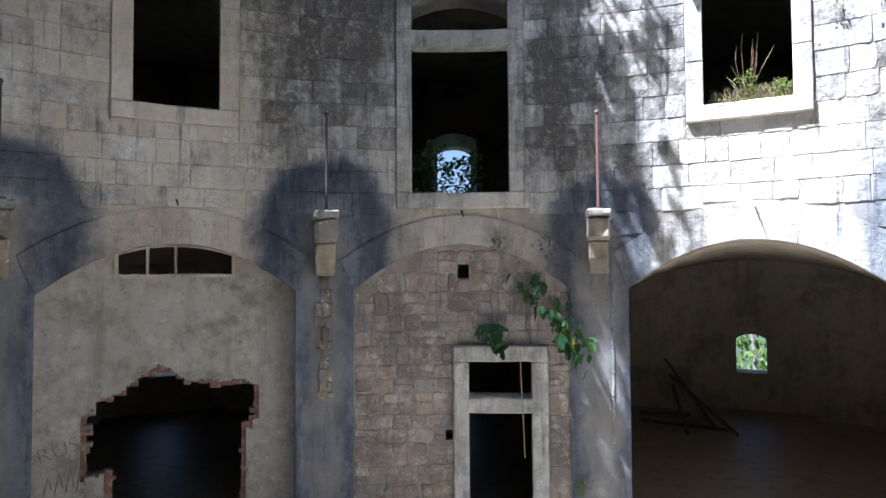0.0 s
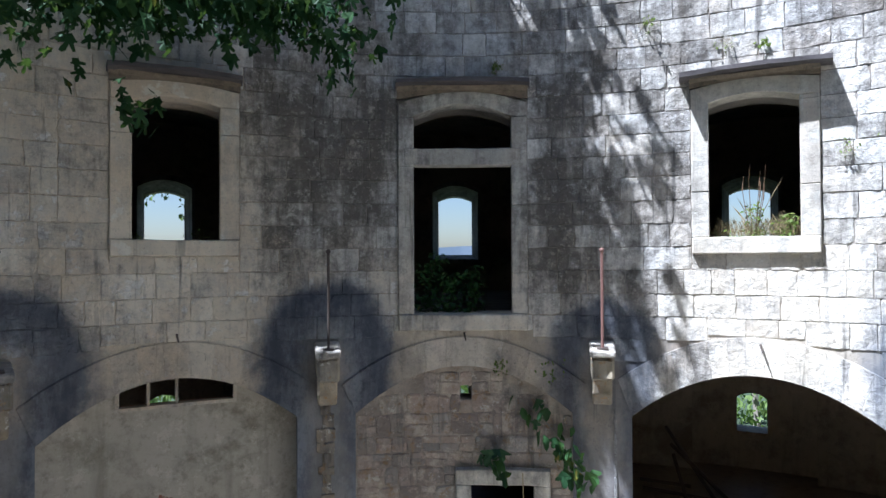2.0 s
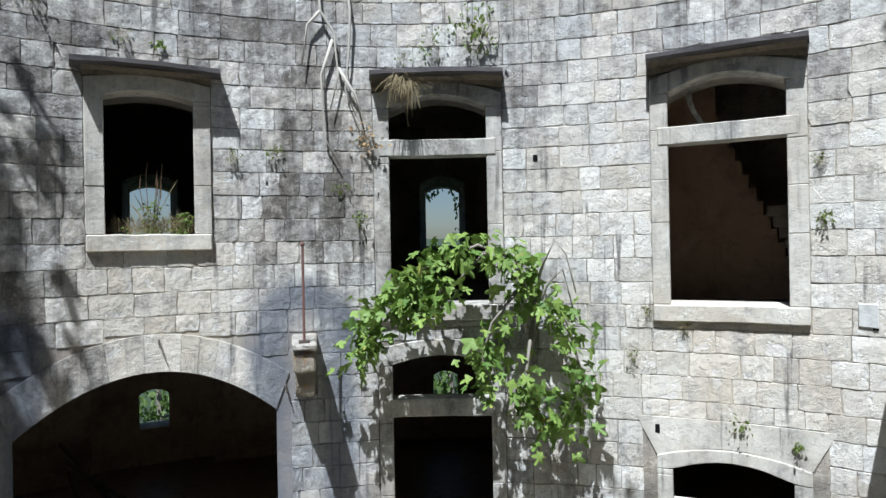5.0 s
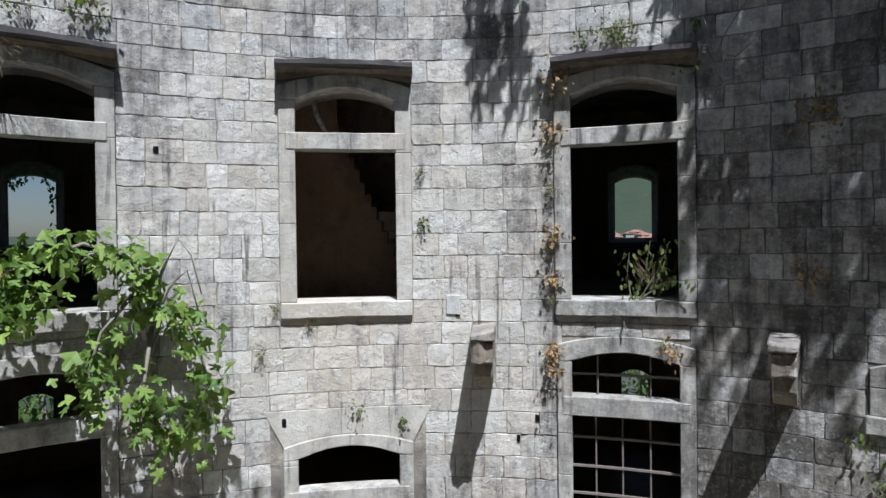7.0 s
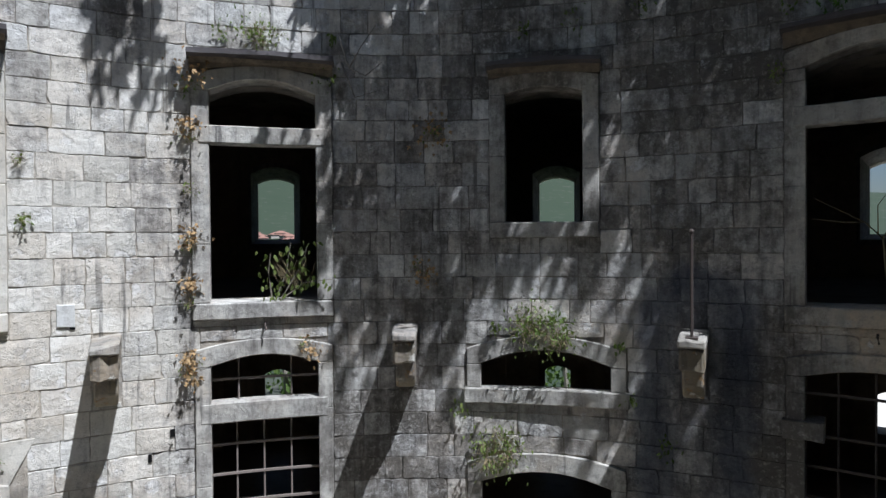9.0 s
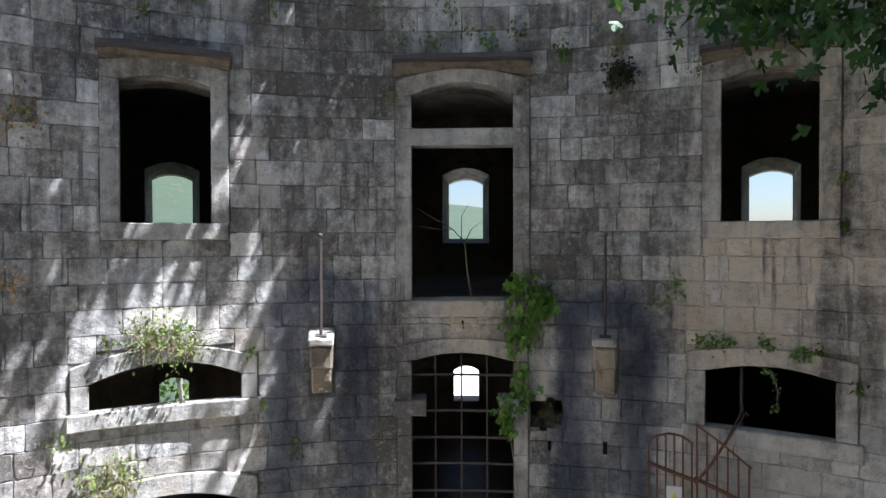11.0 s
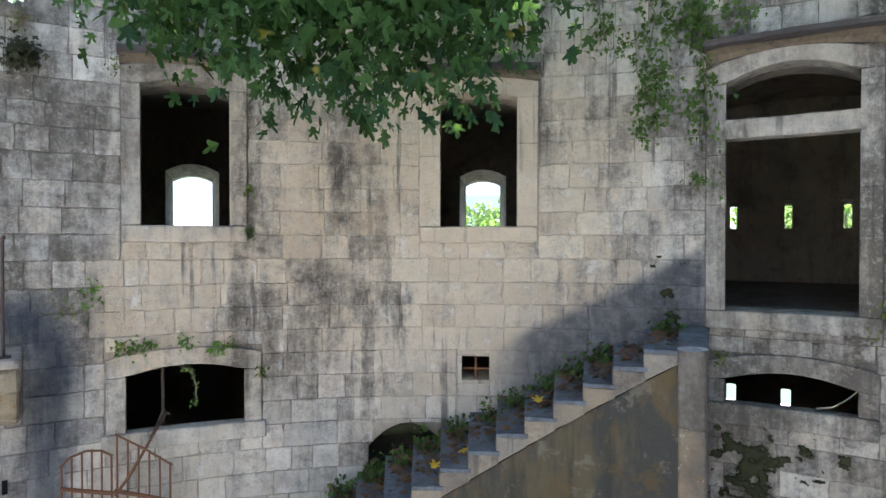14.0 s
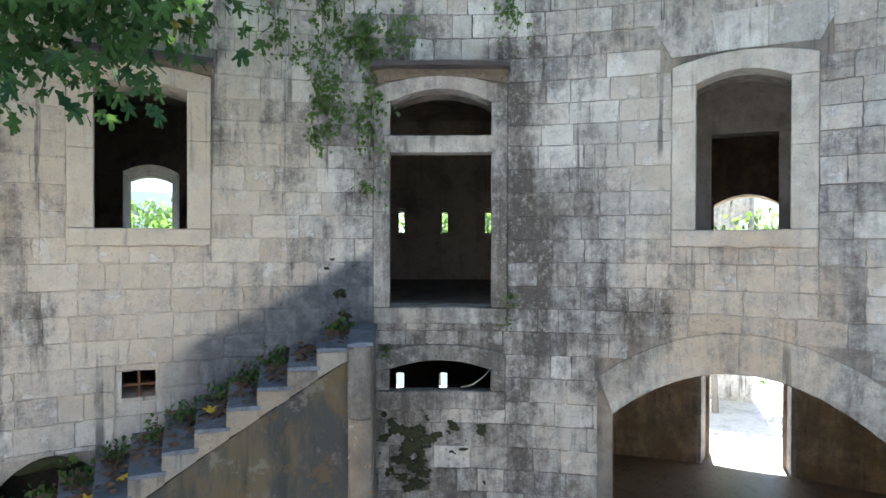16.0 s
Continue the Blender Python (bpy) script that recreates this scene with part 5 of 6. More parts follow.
def leaf_pose(p, size, droop=0.5):
    """A leaf at p that faces roughly up and towards the light, its tip hanging."""
    yaw = random.uniform(0, 360)
    return pose(*p, -90 * droop + random.uniform(-35, 35), random.uniform(-35, 35), yaw) @ Matrix.Scale(size * random.uniform(0.65, 1.2), 4)


def leaves_as_parts(parent, spots, shape, mat, size, droop=0.5):
    for p in spots:
        ob = new("leaf", leaf_mesh(random.choice(shape), mat, random.randrange(4)))
        ob.parent = parent
        ob.matrix_basis = leaf_pose(p, size, droop)


def leaves_joined(name, parent, spots, shape, mat, size, droop=0.5, label=""):
    verts, faces = [], []
    for p in spots:
        me = leaf_mesh(random.choice(shape), mat, random.randrange(4))
        m = leaf_pose(p, size, droop)
        base = len(verts)
        verts += [m @ v.co for v in me.vertices]
        faces += [tuple(base + i for i in f.vertices) for f in me.polygons]
    ob = mesh_ob(name, verts, faces, mat, parent, label)
    tagged(ob, kind="stuff")
    return ob


def scatter(c, s, n):
    c = Vector(c)
    return [c + Vector((random.gauss(0, s[0]), random.gauss(0, s[1]), random.gauss(0, s[2]))) for _ in range(n)]


def along(pts, n, s):
    out = []
    for _ in range(n):
        i = random.randrange(len(pts) - 1)
        f = random.random()
        p = Vector(pts[i]).lerp(Vector(pts[i + 1]), f)
        out.append(p + Vector((random.gauss(0, s), random.gauss(0, s), random.gauss(0, s))))
    return out


# the fig that grows out of the wall at bay D
fig = empty("fig_bush", "sunlit wild fig bush growing out of the courtyard wall", "bush")
FIG = [
    [(61.5, 8.65, 4.2), (62.3, 8.35, 5.2), (60.5, 8.1, 5.85), (57, 8.0, 6.05), (52.5, 7.95, 5.8), (48.6, 7.95, 5.45), (46.0, 8.0, 5.0), (45.6, 8.05, 4.6)],
    [(61.5, 8.6, 4.4), (63.3, 8.2, 5.35), (65.3, 8.0, 5.0), (66.4, 8.0, 4.4), (65.6, 8.05, 3.9), (63.6, 8.1, 3.55)],
    [(60.5, 8.3, 5.4), (58.2, 8.0, 5.0), (57.2, 8.0, 4.55), (58.2, 8.05, 4.1)],
    [(62.0, 8.3, 5.0), (61.3, 8.05, 4.3), (62.2, 8.05, 3.75)],
    [(58, 8.05, 6.0), (54.5, 7.9, 5.5), (51.0, 7.9, 5.3), (49.5, 7.95, 5.25)],
]
for pts in FIG:
    pts = [at(*p) for p in pts]
    bm = bmesh.new()
    limb(bm, pts, 0.03, 0.009, 6)
    part("branch", bm, BARK, fig, smooth=True)
for pts in ([(61.6, 8.6, 4.9), (62.9, 8.2, 5.7), (64.2, 8.1, 6.1), (65.3, 8.05, 5.9), (66.1, 8.0, 5.4)], [(61.6, 8.6, 4.7), (63.4, 8.15, 5.5), (64.9, 8.05, 5.7), (65.8, 8.05, 5.2)], [(61.5, 8.6, 4.6), (62.4, 8.2, 5.2), (63.6, 8.1, 5.0), (64.2, 8.1, 4.5)], [(61.4, 8.6, 4.8), (60.6, 8.15, 5.6), (58.8, 8.0, 5.95), (55.0, 7.95, 5.95)]):
    bm = bmesh.new()
    limb(bm, [at(*p) for p in pts], 0.026, 0.009, 6)
    part("branch", bm, ROOT, fig, smooth=True)
counts = (140, 66, 32, 30, 30)
for pts, n in zip(FIG, counts):
    pts = [at(*p) for p in pts][1:]
    leaves_as_parts(fig, along(pts, n, 0.15), ("fig", "fig", "fig2"), LEAF, 0.215, 0.45)
more = []
for pts, n in zip(FIG, (250, 90, 45, 40, 110)):
    more += along([at(*p) for p in pts][1:], n, 0.13)
leaves_joined("inner_foliage", fig, more, ("fig", "fig2"), LEAF, 0.19, 0.5)


def tree(name, base, limbs, clumps, canopy, part_clumps, mat, label, size=0.25):
    t = empty(name, label, "tree")
    bm = bmesh.new()
    top = Vector(base) + Vector((random.uniform(-0.3, 0.3), random.uniform(-0.3, 0.3), 2.2))
    limb(bm, [base, (Vector(base) + top) / 2 + Vector((0.1, -0.05, 0)), top], 0.24, 0.16, 9)
    part("trunk", bm, BARK, t, smooth=True)
    for e in limbs:
        e = Vector(e)
        mid = top.lerp(e, 0.5) + Vector((random.uniform(-0.4, 0.4), random.uniform(-0.4, 0.4), 0.7))
        bm = bmesh.new()
        limb(bm, [top - Vector((0, 0, 0.3)), top.lerp(mid, 0.5) + Vector((0, 0, 0.25)), mid, mid.lerp(e, 0.5) + Vector((0, 0, 0.15)), e], 0.1, 0.015, 6)
        part("limb", bm, BARK, t, smooth=True)
    spots = []
    for c, s, n in clumps:
        spots += scatter(c, s, int(n * 1.5))
    leaves_joined("crown", t, spots, ("fig", "fig", "fig2"), mat, size, 0.6)
    # the canopy clumps stay out of view and only cast shade
    spots = []
    for c, s, n in canopy:
        spots += scatter(c, s, n)
    leaves_joined("upper_crown", t, spots, ("fig", "fig2"), mat, size * 1.5, 0.35)
    for c, s, n in part_clumps:
        leaves_as_parts(t, scatter(c, s, n), ("fig",), mat, size, 0.65)
    return t


def clump(th, r, z, st, sz, n):
    return (at(th, r, z), (st, st, sz), n)


# fig tree rooted on the roof above bays I and J, hanging into the courtyard
HANG = [clump(th, r, z, 0.28, 0.17, 28) for th, r, z in
        ((179.5, 6.0, 8.25), (183, 5.9, 7.95), (186.5, 5.8, 7.75), (190, 5.8, 7.6), (193.5, 5.7, 7.4), (197.5, 5.7, 7.42), (201, 5.8, 7.35), (204.5, 5.8, 7.55), (207.5, 5.8, 7.5), (209.5, 5.9, 8.0))]
TREE_A = [clump(th, r, z, 0.5, 0.35, n) for th, r, z, n in
          ((180, 6.1, 8.8, 220), (184, 5.9, 8.5, 280), (190, 5.7, 8.35, 330), (197, 5.7, 8.25, 330), (203, 5.8, 8.35, 320), (208, 6.0, 8.7, 220), (188, 6.4, 9.2, 300), (198, 6.4, 9.3, 300), (206, 6.6, 9.5, 240), (193, 5.4, 9.0, 250), (201, 5.4, 9.0, 250))]
# unseen clumps placed so that their shade falls on bays F to H
OVER_G = [(121, 7.4, 12.3), (130, 6.8, 12.8), (126, 7.4, 13.3), (135, 6.7, 12.3), (132, 7.3, 12.8), (140, 6.8, 13.3), (131, 7.7, 12.3), (145, 6.9, 12.8), (141, 7.2, 13.3), (136, 7.7, 12.3), (146, 7.4, 12.8), (143, 7.8, 13.3),
          (139, 7.8, 12.5), (137, 7.9, 12.9), (146, 7.7, 12.3), (147, 7.9, 12.8), (149, 8.2, 12.3)]
OVER_H = [(180.5, 9.1, 12.0), (178.5, 9.0, 12.2), (164, 8.8, 12.0), (161, 8.8, 11.9), (157, 8.5, 12.3), (153, 8.55, 12.0), (149, 8.55, 11.9), (155, 8.5, 12.1), (162, 8.75, 12.4), (169, 8.5, 13.1), (172, 8.6, 12.1), (179, 8.9, 12.6), (166, 8.5, 13.1), (171, 8.7, 12.1), (177, 8.9, 12.6)]
SHADE_A = [clump(*p, 0.32, 0.35, 110) for p in OVER_G + OVER_H] + [clump(*p, 0.16, 0.2, 26) for p in ((99, 6.9, 13.0), (104, 6.5, 13.5), (101, 6.3, 14.0))]
# more unseen clumps, added to keep the sun off the hanging leaves
for p in ((218, 7.3, 12.0), (212, 7.2, 12.3), (222, 7.6, 12.4), (206, 7.2, 12.4), (228, 7.8, 12.2), (214, 6.6, 12.9)):
    SHADE_A.append(clump(*p, 0.5, 0.4, 150))
# an unseen wide crown, added to hold back sky light from the shady half of the courtyard
far = random.Random(11)
for _ in range(74):
    x, y = far.uniform(-7.2, 2.0), far.uniform(-8.0, 1.5)
    if math.hypot(x, y) < 8.3 and not (x > -0.8 and y < -4.5):
        SHADE_A.append(((x, y, far.uniform(11.0, 13.6)), (0.6, 0.6, 0.4), 130))
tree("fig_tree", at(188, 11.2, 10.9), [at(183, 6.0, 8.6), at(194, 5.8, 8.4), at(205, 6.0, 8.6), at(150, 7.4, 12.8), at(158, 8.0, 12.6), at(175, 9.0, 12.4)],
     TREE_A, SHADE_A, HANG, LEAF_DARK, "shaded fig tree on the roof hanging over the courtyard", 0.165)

# fig tree rooted on the roof above bay A
HANG = [clump(th, r, z, st, sz, n) for th, r, z, st, sz, n in
        ((324, 7.2, 8.35, 0.3, 0.16, 26), (329, 7.2, 8.6, 0.3, 0.14, 24), (333, 7.35, 7.75, 0.14, 0.18, 15), (334.5, 7.3, 8.75, 0.3, 0.12, 26), (340, 7.2, 8.85, 0.3, 0.12, 24), (345, 7.2, 8.95, 0.25, 0.12, 22), (348.6, 7.1, 8.6, 0.18, 0.2, 24), (350.5, 7.1, 8.35, 0.12, 0.16, 14))]
TREE_B = [clump(th, r, z, 0.45, 0.3, n) for th, r, z, n in
          ((324, 7.2, 9.05, 280), (332, 7.3, 9.15, 280), (340, 7.3, 9.25, 280), (347, 7.3, 9.3, 200))]
# unseen clumps placed so that their shade falls on bays A to C
OVER_B = [(326, 8.8, 12.3), (329, 8.7, 12.8), (332, 8.6, 13.3), (341, 8.5, 12.3), (330, 8.5, 12.8), (333, 8.4, 13.3), (342, 8.3, 12.3), (345, 8.3, 12.8), (333, 8.1, 13.3), (342, 8.0, 12.3), (346, 8.0, 12.8), (350, 8.1, 13.3),
          (342, 7.7, 12.3), (346, 7.7, 12.8), (349, 7.8, 13.3), (358, 8.0, 12.3), (344, 7.4, 12.8), (348, 7.4, 13.3)]
EDGE_B = [(357, 7.7, 12.3), (1, 7.8, 12.8), (345, 7.1, 13.3), (356, 7.5, 12.3), (1, 7.7, 12.8)]
SHADE_B = [clump(*p, 0.32, 0.35, 110) for p in OVER_B[:12]] + [clump(*p, 0.3, 0.32, 55) for p in OVER_B[12:]] + [clump(*p, 0.28, 0.3, 26) for p in EDGE_B]
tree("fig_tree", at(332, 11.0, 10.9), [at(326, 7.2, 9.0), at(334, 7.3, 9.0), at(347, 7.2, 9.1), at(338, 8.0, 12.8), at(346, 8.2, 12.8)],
     TREE_B, SHADE_B, HANG, LEAF_DEEP, "fig tree drooping over the wall head, leaves coloured for shade", 0.2)


def tuft(th, z, size, kinds, r=R - 0.03, label="small green weed rooted in a wall joint", hang=0.0):
    """A weed in the wall: stems out of one joint, with small leaves or dry blades."""
    t = empty("wall_weed", label, "plant", "wall weeds")
    o = Vector(at(th, r, z))
    inw = (Vector((0, 0, z)) - o).normalized()
    for mat, shape, n, s in kinds:
        verts, faces = [], []
        for _ in range(n):
            me = leaf_mesh(shape, mat, random.randrange(4))
            d = inw * abs(random.gauss(0, 0.45)) + Vector((random.gauss(0, 0.5), random.gauss(0, 0.5), random.gauss(0.25 - hang, 0.5)))
            p = o + d * size * (0.6 if shape != "blade" else 0.3 * random.random())
            if shape == "blade":
                q = d.to_track_quat("Y", "Z").to_matrix().to_4x4()
                m = Matrix.Translation(p) @ q @ Matrix.Scale(s * random.uniform(0.6, 1.3), 4)
            else:
                m = leaf_pose(p, s, 0.5)
            base = len(verts)
            verts += [m @ v.co for v in me.vertices]
            faces += [tuple(base + i for i in f.vertices) for f in me.polygons]
        tagged(mesh_ob("foliage" if mat is not STRAW else "dry_grass", verts, faces, mat, t), kind="stuff")
    return t


GREENS = [(LEAF_SMALL, "small", 26, 0.07)]
MIXED = [(LEAF_SMALL, "small", 34, 0.055), (STRAW, "blade", 50, 0.1)]
DRY = [(STRAW, "blade", 110, 0.1), (LEAF_SMALL, "small", 18, 0.045)]
for th, z, s, k in ((150.7, 8.83, 0.25, MIXED), (156.4, 8.9, 0.3, MIXED), (161.0, 8.85, 0.25, GREENS), (165.4, 8.6, 0.25, GREENS), (170.2, 8.55, 0.3, DRY), (161.6, 7.6, 0.2, DRY), (161.6, 8.1, 0.2, DRY), (149.5, 8.0, 0.2, MIXED),
                    (25.6, 8.83, 0.22, DRY), (28.5, 8.75, 0.15, GREENS), (38.0, 7.4, 0.2, MIXED), (43.9, 6.86, 0.2, MIXED), (45.7, 6.45, 0.18, MIXED), (53.0, 9.0, 0.35, MIXED), (50.0, 8.75, 0.25, DRY), (58.2, 8.86, 0.3, MIXED), (55.6, 9.2, 0.3, GREENS), (46.4, 7.7, 0.3, DRY), (48.0, 8.3, 0.3, DRY),
                    (98.5, 8.07, 0.3, MIXED), (103.8, 8.85, 0.35, DRY), (101.0, 8.8, 0.2, MIXED), (111, 8.83, 0.15, GREENS), (120.3, 7.5, 0.3, MIXED), (129.5, 4.9, 0.4, MIXED), (131.5, 4.85, 0.3, GREENS), (126.0, 4.75, 0.2, GREENS), (137, 4.55, 0.18, GREENS), (122.6, 3.62, 0.22, GREENS), (124.9, 3.13, 0.4, MIXED), (126.6, 3.2, 0.3, MIXED), (137.9, 3.84, 0.18, GREENS), (98.2, 4.32, 0.25, DRY), (98.3, 6.0, 0.18, DRY), (98.4, 5.2, 0.15, DRY), (108.0, 4.6, 0.2, DRY),
                    (5.3, 4.46, 0.18, MIXED), (10.4, 4.4, 0.3, GREENS), (12.9, 1.05, 0.25, GREENS), (5.0, 8.75, 0.15, MIXED),
                    (86.0, 7.0, 0.15, DRY), (86.2, 6.3, 0.15, MIXED), (75.5, 4.9, 0.18, DRY), (71.0, 4.5, 0.15, DRY), (79.6, 3.62, 0.2, MIXED), (84.0, 3.45, 0.12, MIXED), (72.3, 5.1, 0.15, DRY),
                    (141.2, 3.25, 0.3, GREENS), (186.9, 6.75, 0.12, GREENS), (187.0, 6.2, 0.1, GREENS), (172.5, 5.2, 0.35, MIXED), (177.5, 4.75, 0.15, GREENS), (185.5, 4.7, 0.14, MIXED), (188.0, 4.35, 0.14, GREENS), (176.5, 8.2, 0.25, MIXED),
                    (239.4, 5.3, 0.2, GREENS), (228.2, 4.6, 0.18, GREENS), (239.2, 5.0, 0.2, MIXED), (34.5, 7.3, 0.2, DRY), (19, 9.2, 0.2, MIXED), (118.5, 5.6, 0.3, DRY), (133, 9.0, 0.3, MIXED), (139, 9.1, 0.25, GREENS), (128.6, 8.9, 0.2, GREENS)):
    tuft(th, z, s, k)
for th, z, s, k in ((128.6, 4.95, 0.5, MIXED), (130.3, 5.0, 0.5, MIXED), (132, 4.8, 0.35, GREENS), (129.6, 4.75, 0.35, DRY), (125, 3.1, 0.5, MIXED), (127.2, 3.15, 0.45, MIXED), (126, 3.3, 0.4, DRY), (163.6, 3.6, 0.3, DRY), (164.4, 3.55, 0.25, DRY), (52, 8.75, 0.4, MIXED), (57, 8.8, 0.35, DRY), (102.5, 8.9, 0.4, MIXED), (106, 8.85, 0.3, DRY), (98.3, 7.4, 0.25, DRY), (98.4, 6.7, 0.2, DRY), (110.6, 8.2, 0.3, GREENS), (148, 9.2, 0.3, MIXED), (155, 9.2, 0.3, GREENS)):
    tuft(th, z, s, k)
BUSHY = [(LEAF_SMALL, "small", 120, 0.06), (STRAW, "blade", 170, 0.2)]
WITHERED = rust_mat("withered_leaf", (0.42, 0.3, 0.14), (0.3, 0.17, 0.08), 0.0)
RUSTY = [(WITHERED, "fig2", 60, 0.06), (STRAW, "blade", 70, 0.14)]
for th, z, s in ((128.8, 4.78, 0.5), (130.6, 4.72, 0.55), (132.0, 4.66, 0.4), (125.3, 2.95, 0.5), (127.0, 3.05, 0.45), (104.5, 8.8, 0.35)):
    tuft(th, z, s, BUSHY, label="bushy half-dry weed hanging from the stone ledge", hang=0.15)
for th, z, s in ((98.6, 8.25, 0.4), (98.4, 7.6, 0.25), (98.5, 6.1, 0.3), (98.4, 5.5, 0.22), (98.5, 4.25, 0.35), (98.3, 4.5, 0.25), (108.8, 4.55, 0.3), (120.2, 7.55, 0.45), (119.5, 5.6, 0.35), (46.6, 7.6, 0.35)):
    tuft(th, z, s, RUSTY, label="withered rust-brown weed on the wall", hang=0.35)
# dry grass hanging over the hood of bay D
for th, z in ((49.4, 8.5), (50.1, 8.45), (50.8, 8.4)):
    tuft(th, z, 0.5, [(STRAW, "blade", 90, 0.3)], R - 0.28, "dry grass hanging from the window hood", 1.2)
tuft(57.6, 9.0, 0.5, [(LEAF_SMALL, "small", 60, 0.09), (STRAW, "blade", 60, 0.2)], label="leafy weed standing on the window hood", hang=-0.4)
# moss and dry grass mass between bays H and I
tuft(170.1, 8.3, 0.3, [(MOSS, "fig2", 300, 0.075), (STRAW, "blade", 40, 0.25)], label="hanging cushion of dark moss and dry roots", hang=0.6)
tuft(170.0, 8.62, 0.36, [(STRAW, "blade", 220, 0.13), (LEAF_SMALL, "small", 25, 0.05)], label="matted dry grass on the wall above the moss", hang=0.2)
for th, z, s in ((177.0, 4.72, 0.24), (181.8, 4.74, 0.2), (184.2, 4.66, 0.16), (178.6, 4.74, 0.16), (174.6, 5.4, 0.3), (165.2, 8.5, 0.2), (158.5, 8.75, 0.25), (153.4, 8.7, 0.25)):
    tuft(th, z, s, [(LEAF_VINE, "fig2", 40, 0.06), (STRAW, "blade", 25, 0.1)], label="green weed with dry stalks in a wall joint")


def creeper(name, pts, n, spread, mat, size, label, shape=("fig2", "small"), clumps=0, droop=0.7):
    """A stem along points with leaves round it, or with its leaves gathered in clumps."""
    t = empty(name, label, "creeper")
    w = [at(*p) for p in pts]
    bm = bmesh.new()
    limb(bm, w, 0.012, 0.005, 5)
    part("stem", bm, BARK, t)
    spots = along(w, n, spread)
    if clumps:
        spots = []
        for c in along(w, clumps, spread):
            k = random.uniform(0.5, 1.5)
            for _ in range(int(n / clumps * k)):
                p = c + Vector((random.gauss(0, 0.07 * k), random.gauss(0, 0.07 * k), random.gauss(0, 0.08 * k)))
                f = max(1.0, math.hypot(p.x, p.y) / (R - 0.03))
                spots.append(Vector((p.x / f, p.y / f, p.z)))
    leaves_joined("foliage", t, spots, shape, mat, size, droop)


LEAF_IVY = leaf_mat("ivy_leaf", (0.055, 0.12, 0.03), (0.11, 0.19, 0.05), (0.2, 0.2, 0.06))
creeper("creeper", [(161.5, 8.62, 5.9), (162.0, 8.58, 5.3), (161.6, 8.58, 5.0), (160.8, 8.6, 4.6), (161.4, 8.6, 4.0), (160.2, 8.6, 3.6), (161.2, 8.6, 2.6)], 380, 0.07, LEAF_VINE, 0.105, "green creeper climbing beside the barred doorway", ("fig2",), 20)
creeper("creeper", [(162.8, 8.58, 5.4), (163.2, 8.55, 5.1), (162.2, 8.58, 4.7)], 150, 0.1, LEAF_VINE, 0.12, "bushy green creeper on the door jamb", ("fig2", "fig"), 8)
creeper("creeper", [(226.9, 8.62, 9.2), (226.6, 8.6, 8.6), (227.1, 8.6, 8.0), (226.6, 8.62, 7.3), (226.9, 8.62, 6.6)], 330, 0.08, LEAF_IVY, 0.07, "sparse ivy running down beside the tall window", ("fig2",), 24)
creeper("creeper", [(221.5, 8.62, 9.6), (223.0, 8.6, 9.0), (222.4, 8.6, 8.5), (223.6, 8.6, 8.1), (222.3, 8.62, 7.5)], 720, 0.16, LEAF_IVY, 0.07, "sparse ivy spread over the wall blocks", ("fig2",), 44)
creeper("creeper", [(225, 8.62, 9.8), (225.5, 8.6, 9.1), (226.5, 8.6, 8.75), (231, 8.6, 8.85)], 420, 0.14, LEAF_IVY, 0.07, "ivy hanging over the window hood", ("fig2",), 26)
creeper("creeper", [(218.0, 8.62, 9.6), (218.4, 8.6, 9.0), (219.0, 8.6, 8.7)], 150, 0.08, LEAF_IVY, 0.07, "thin ivy trail on the wall", ("fig2",), 12)
creeper("creeper", [(239.5, 8.62, 9.6), (239.3, 8.6, 9.1)], 110, 0.07, LEAF_IVY, 0.07, "thin ivy trail on the wall", ("fig2",), 9)
creeper("hanging_sprig", [(181.2, R + 0.12, 4.44), (182.2, R + 0.12, 4.34), (182.55, R + 0.12, 4.15), (182.5, R + 0.12, 3.9)], 40, 0.03, LEAF_VINE, 0.05, "thin green sprig hanging in the low window")
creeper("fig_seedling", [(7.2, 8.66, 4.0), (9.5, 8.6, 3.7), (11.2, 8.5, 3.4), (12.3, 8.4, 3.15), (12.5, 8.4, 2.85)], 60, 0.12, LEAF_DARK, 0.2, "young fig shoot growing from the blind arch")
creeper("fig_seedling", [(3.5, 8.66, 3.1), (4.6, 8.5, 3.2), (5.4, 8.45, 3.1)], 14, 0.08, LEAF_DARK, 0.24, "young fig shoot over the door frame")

# pale bare roots on the wall between bays C and D
for pts in ([(42.0, 8.62, 10.2), (42.4, 8.6, 9.4), (43.6, 8.58, 9.1), (44.0, 8.6, 8.5), (43.2, 8.6, 8.0)], [(44.6, 8.62, 10.2), (45.2, 8.58, 9.4), (45.0, 8.6, 8.8), (44.6, 8.6, 8.3), (45.6, 8.6, 7.9)], [(42.4, 8.6, 9.4), (41.2, 8.6, 9.2), (40.6, 8.6, 8.6)], [(44.0, 8.6, 8.6), (45.6, 8.6, 8.2), (46.2, 8.6, 7.8)], [(43.5, 8.6, 9.0), (42.4, 8.6, 8.5), (42.6, 8.6, 7.6), (44.0, 8.62, 7.2)]):
    bm = bmesh.new()
    limb(bm, [at(*p) for p in pts], 0.026, 0.008, 6)
    tagged(part("bare_root", bm, ROOT, None, smooth=True), "pale bare root hanging on the wall", "root", "hanging roots")
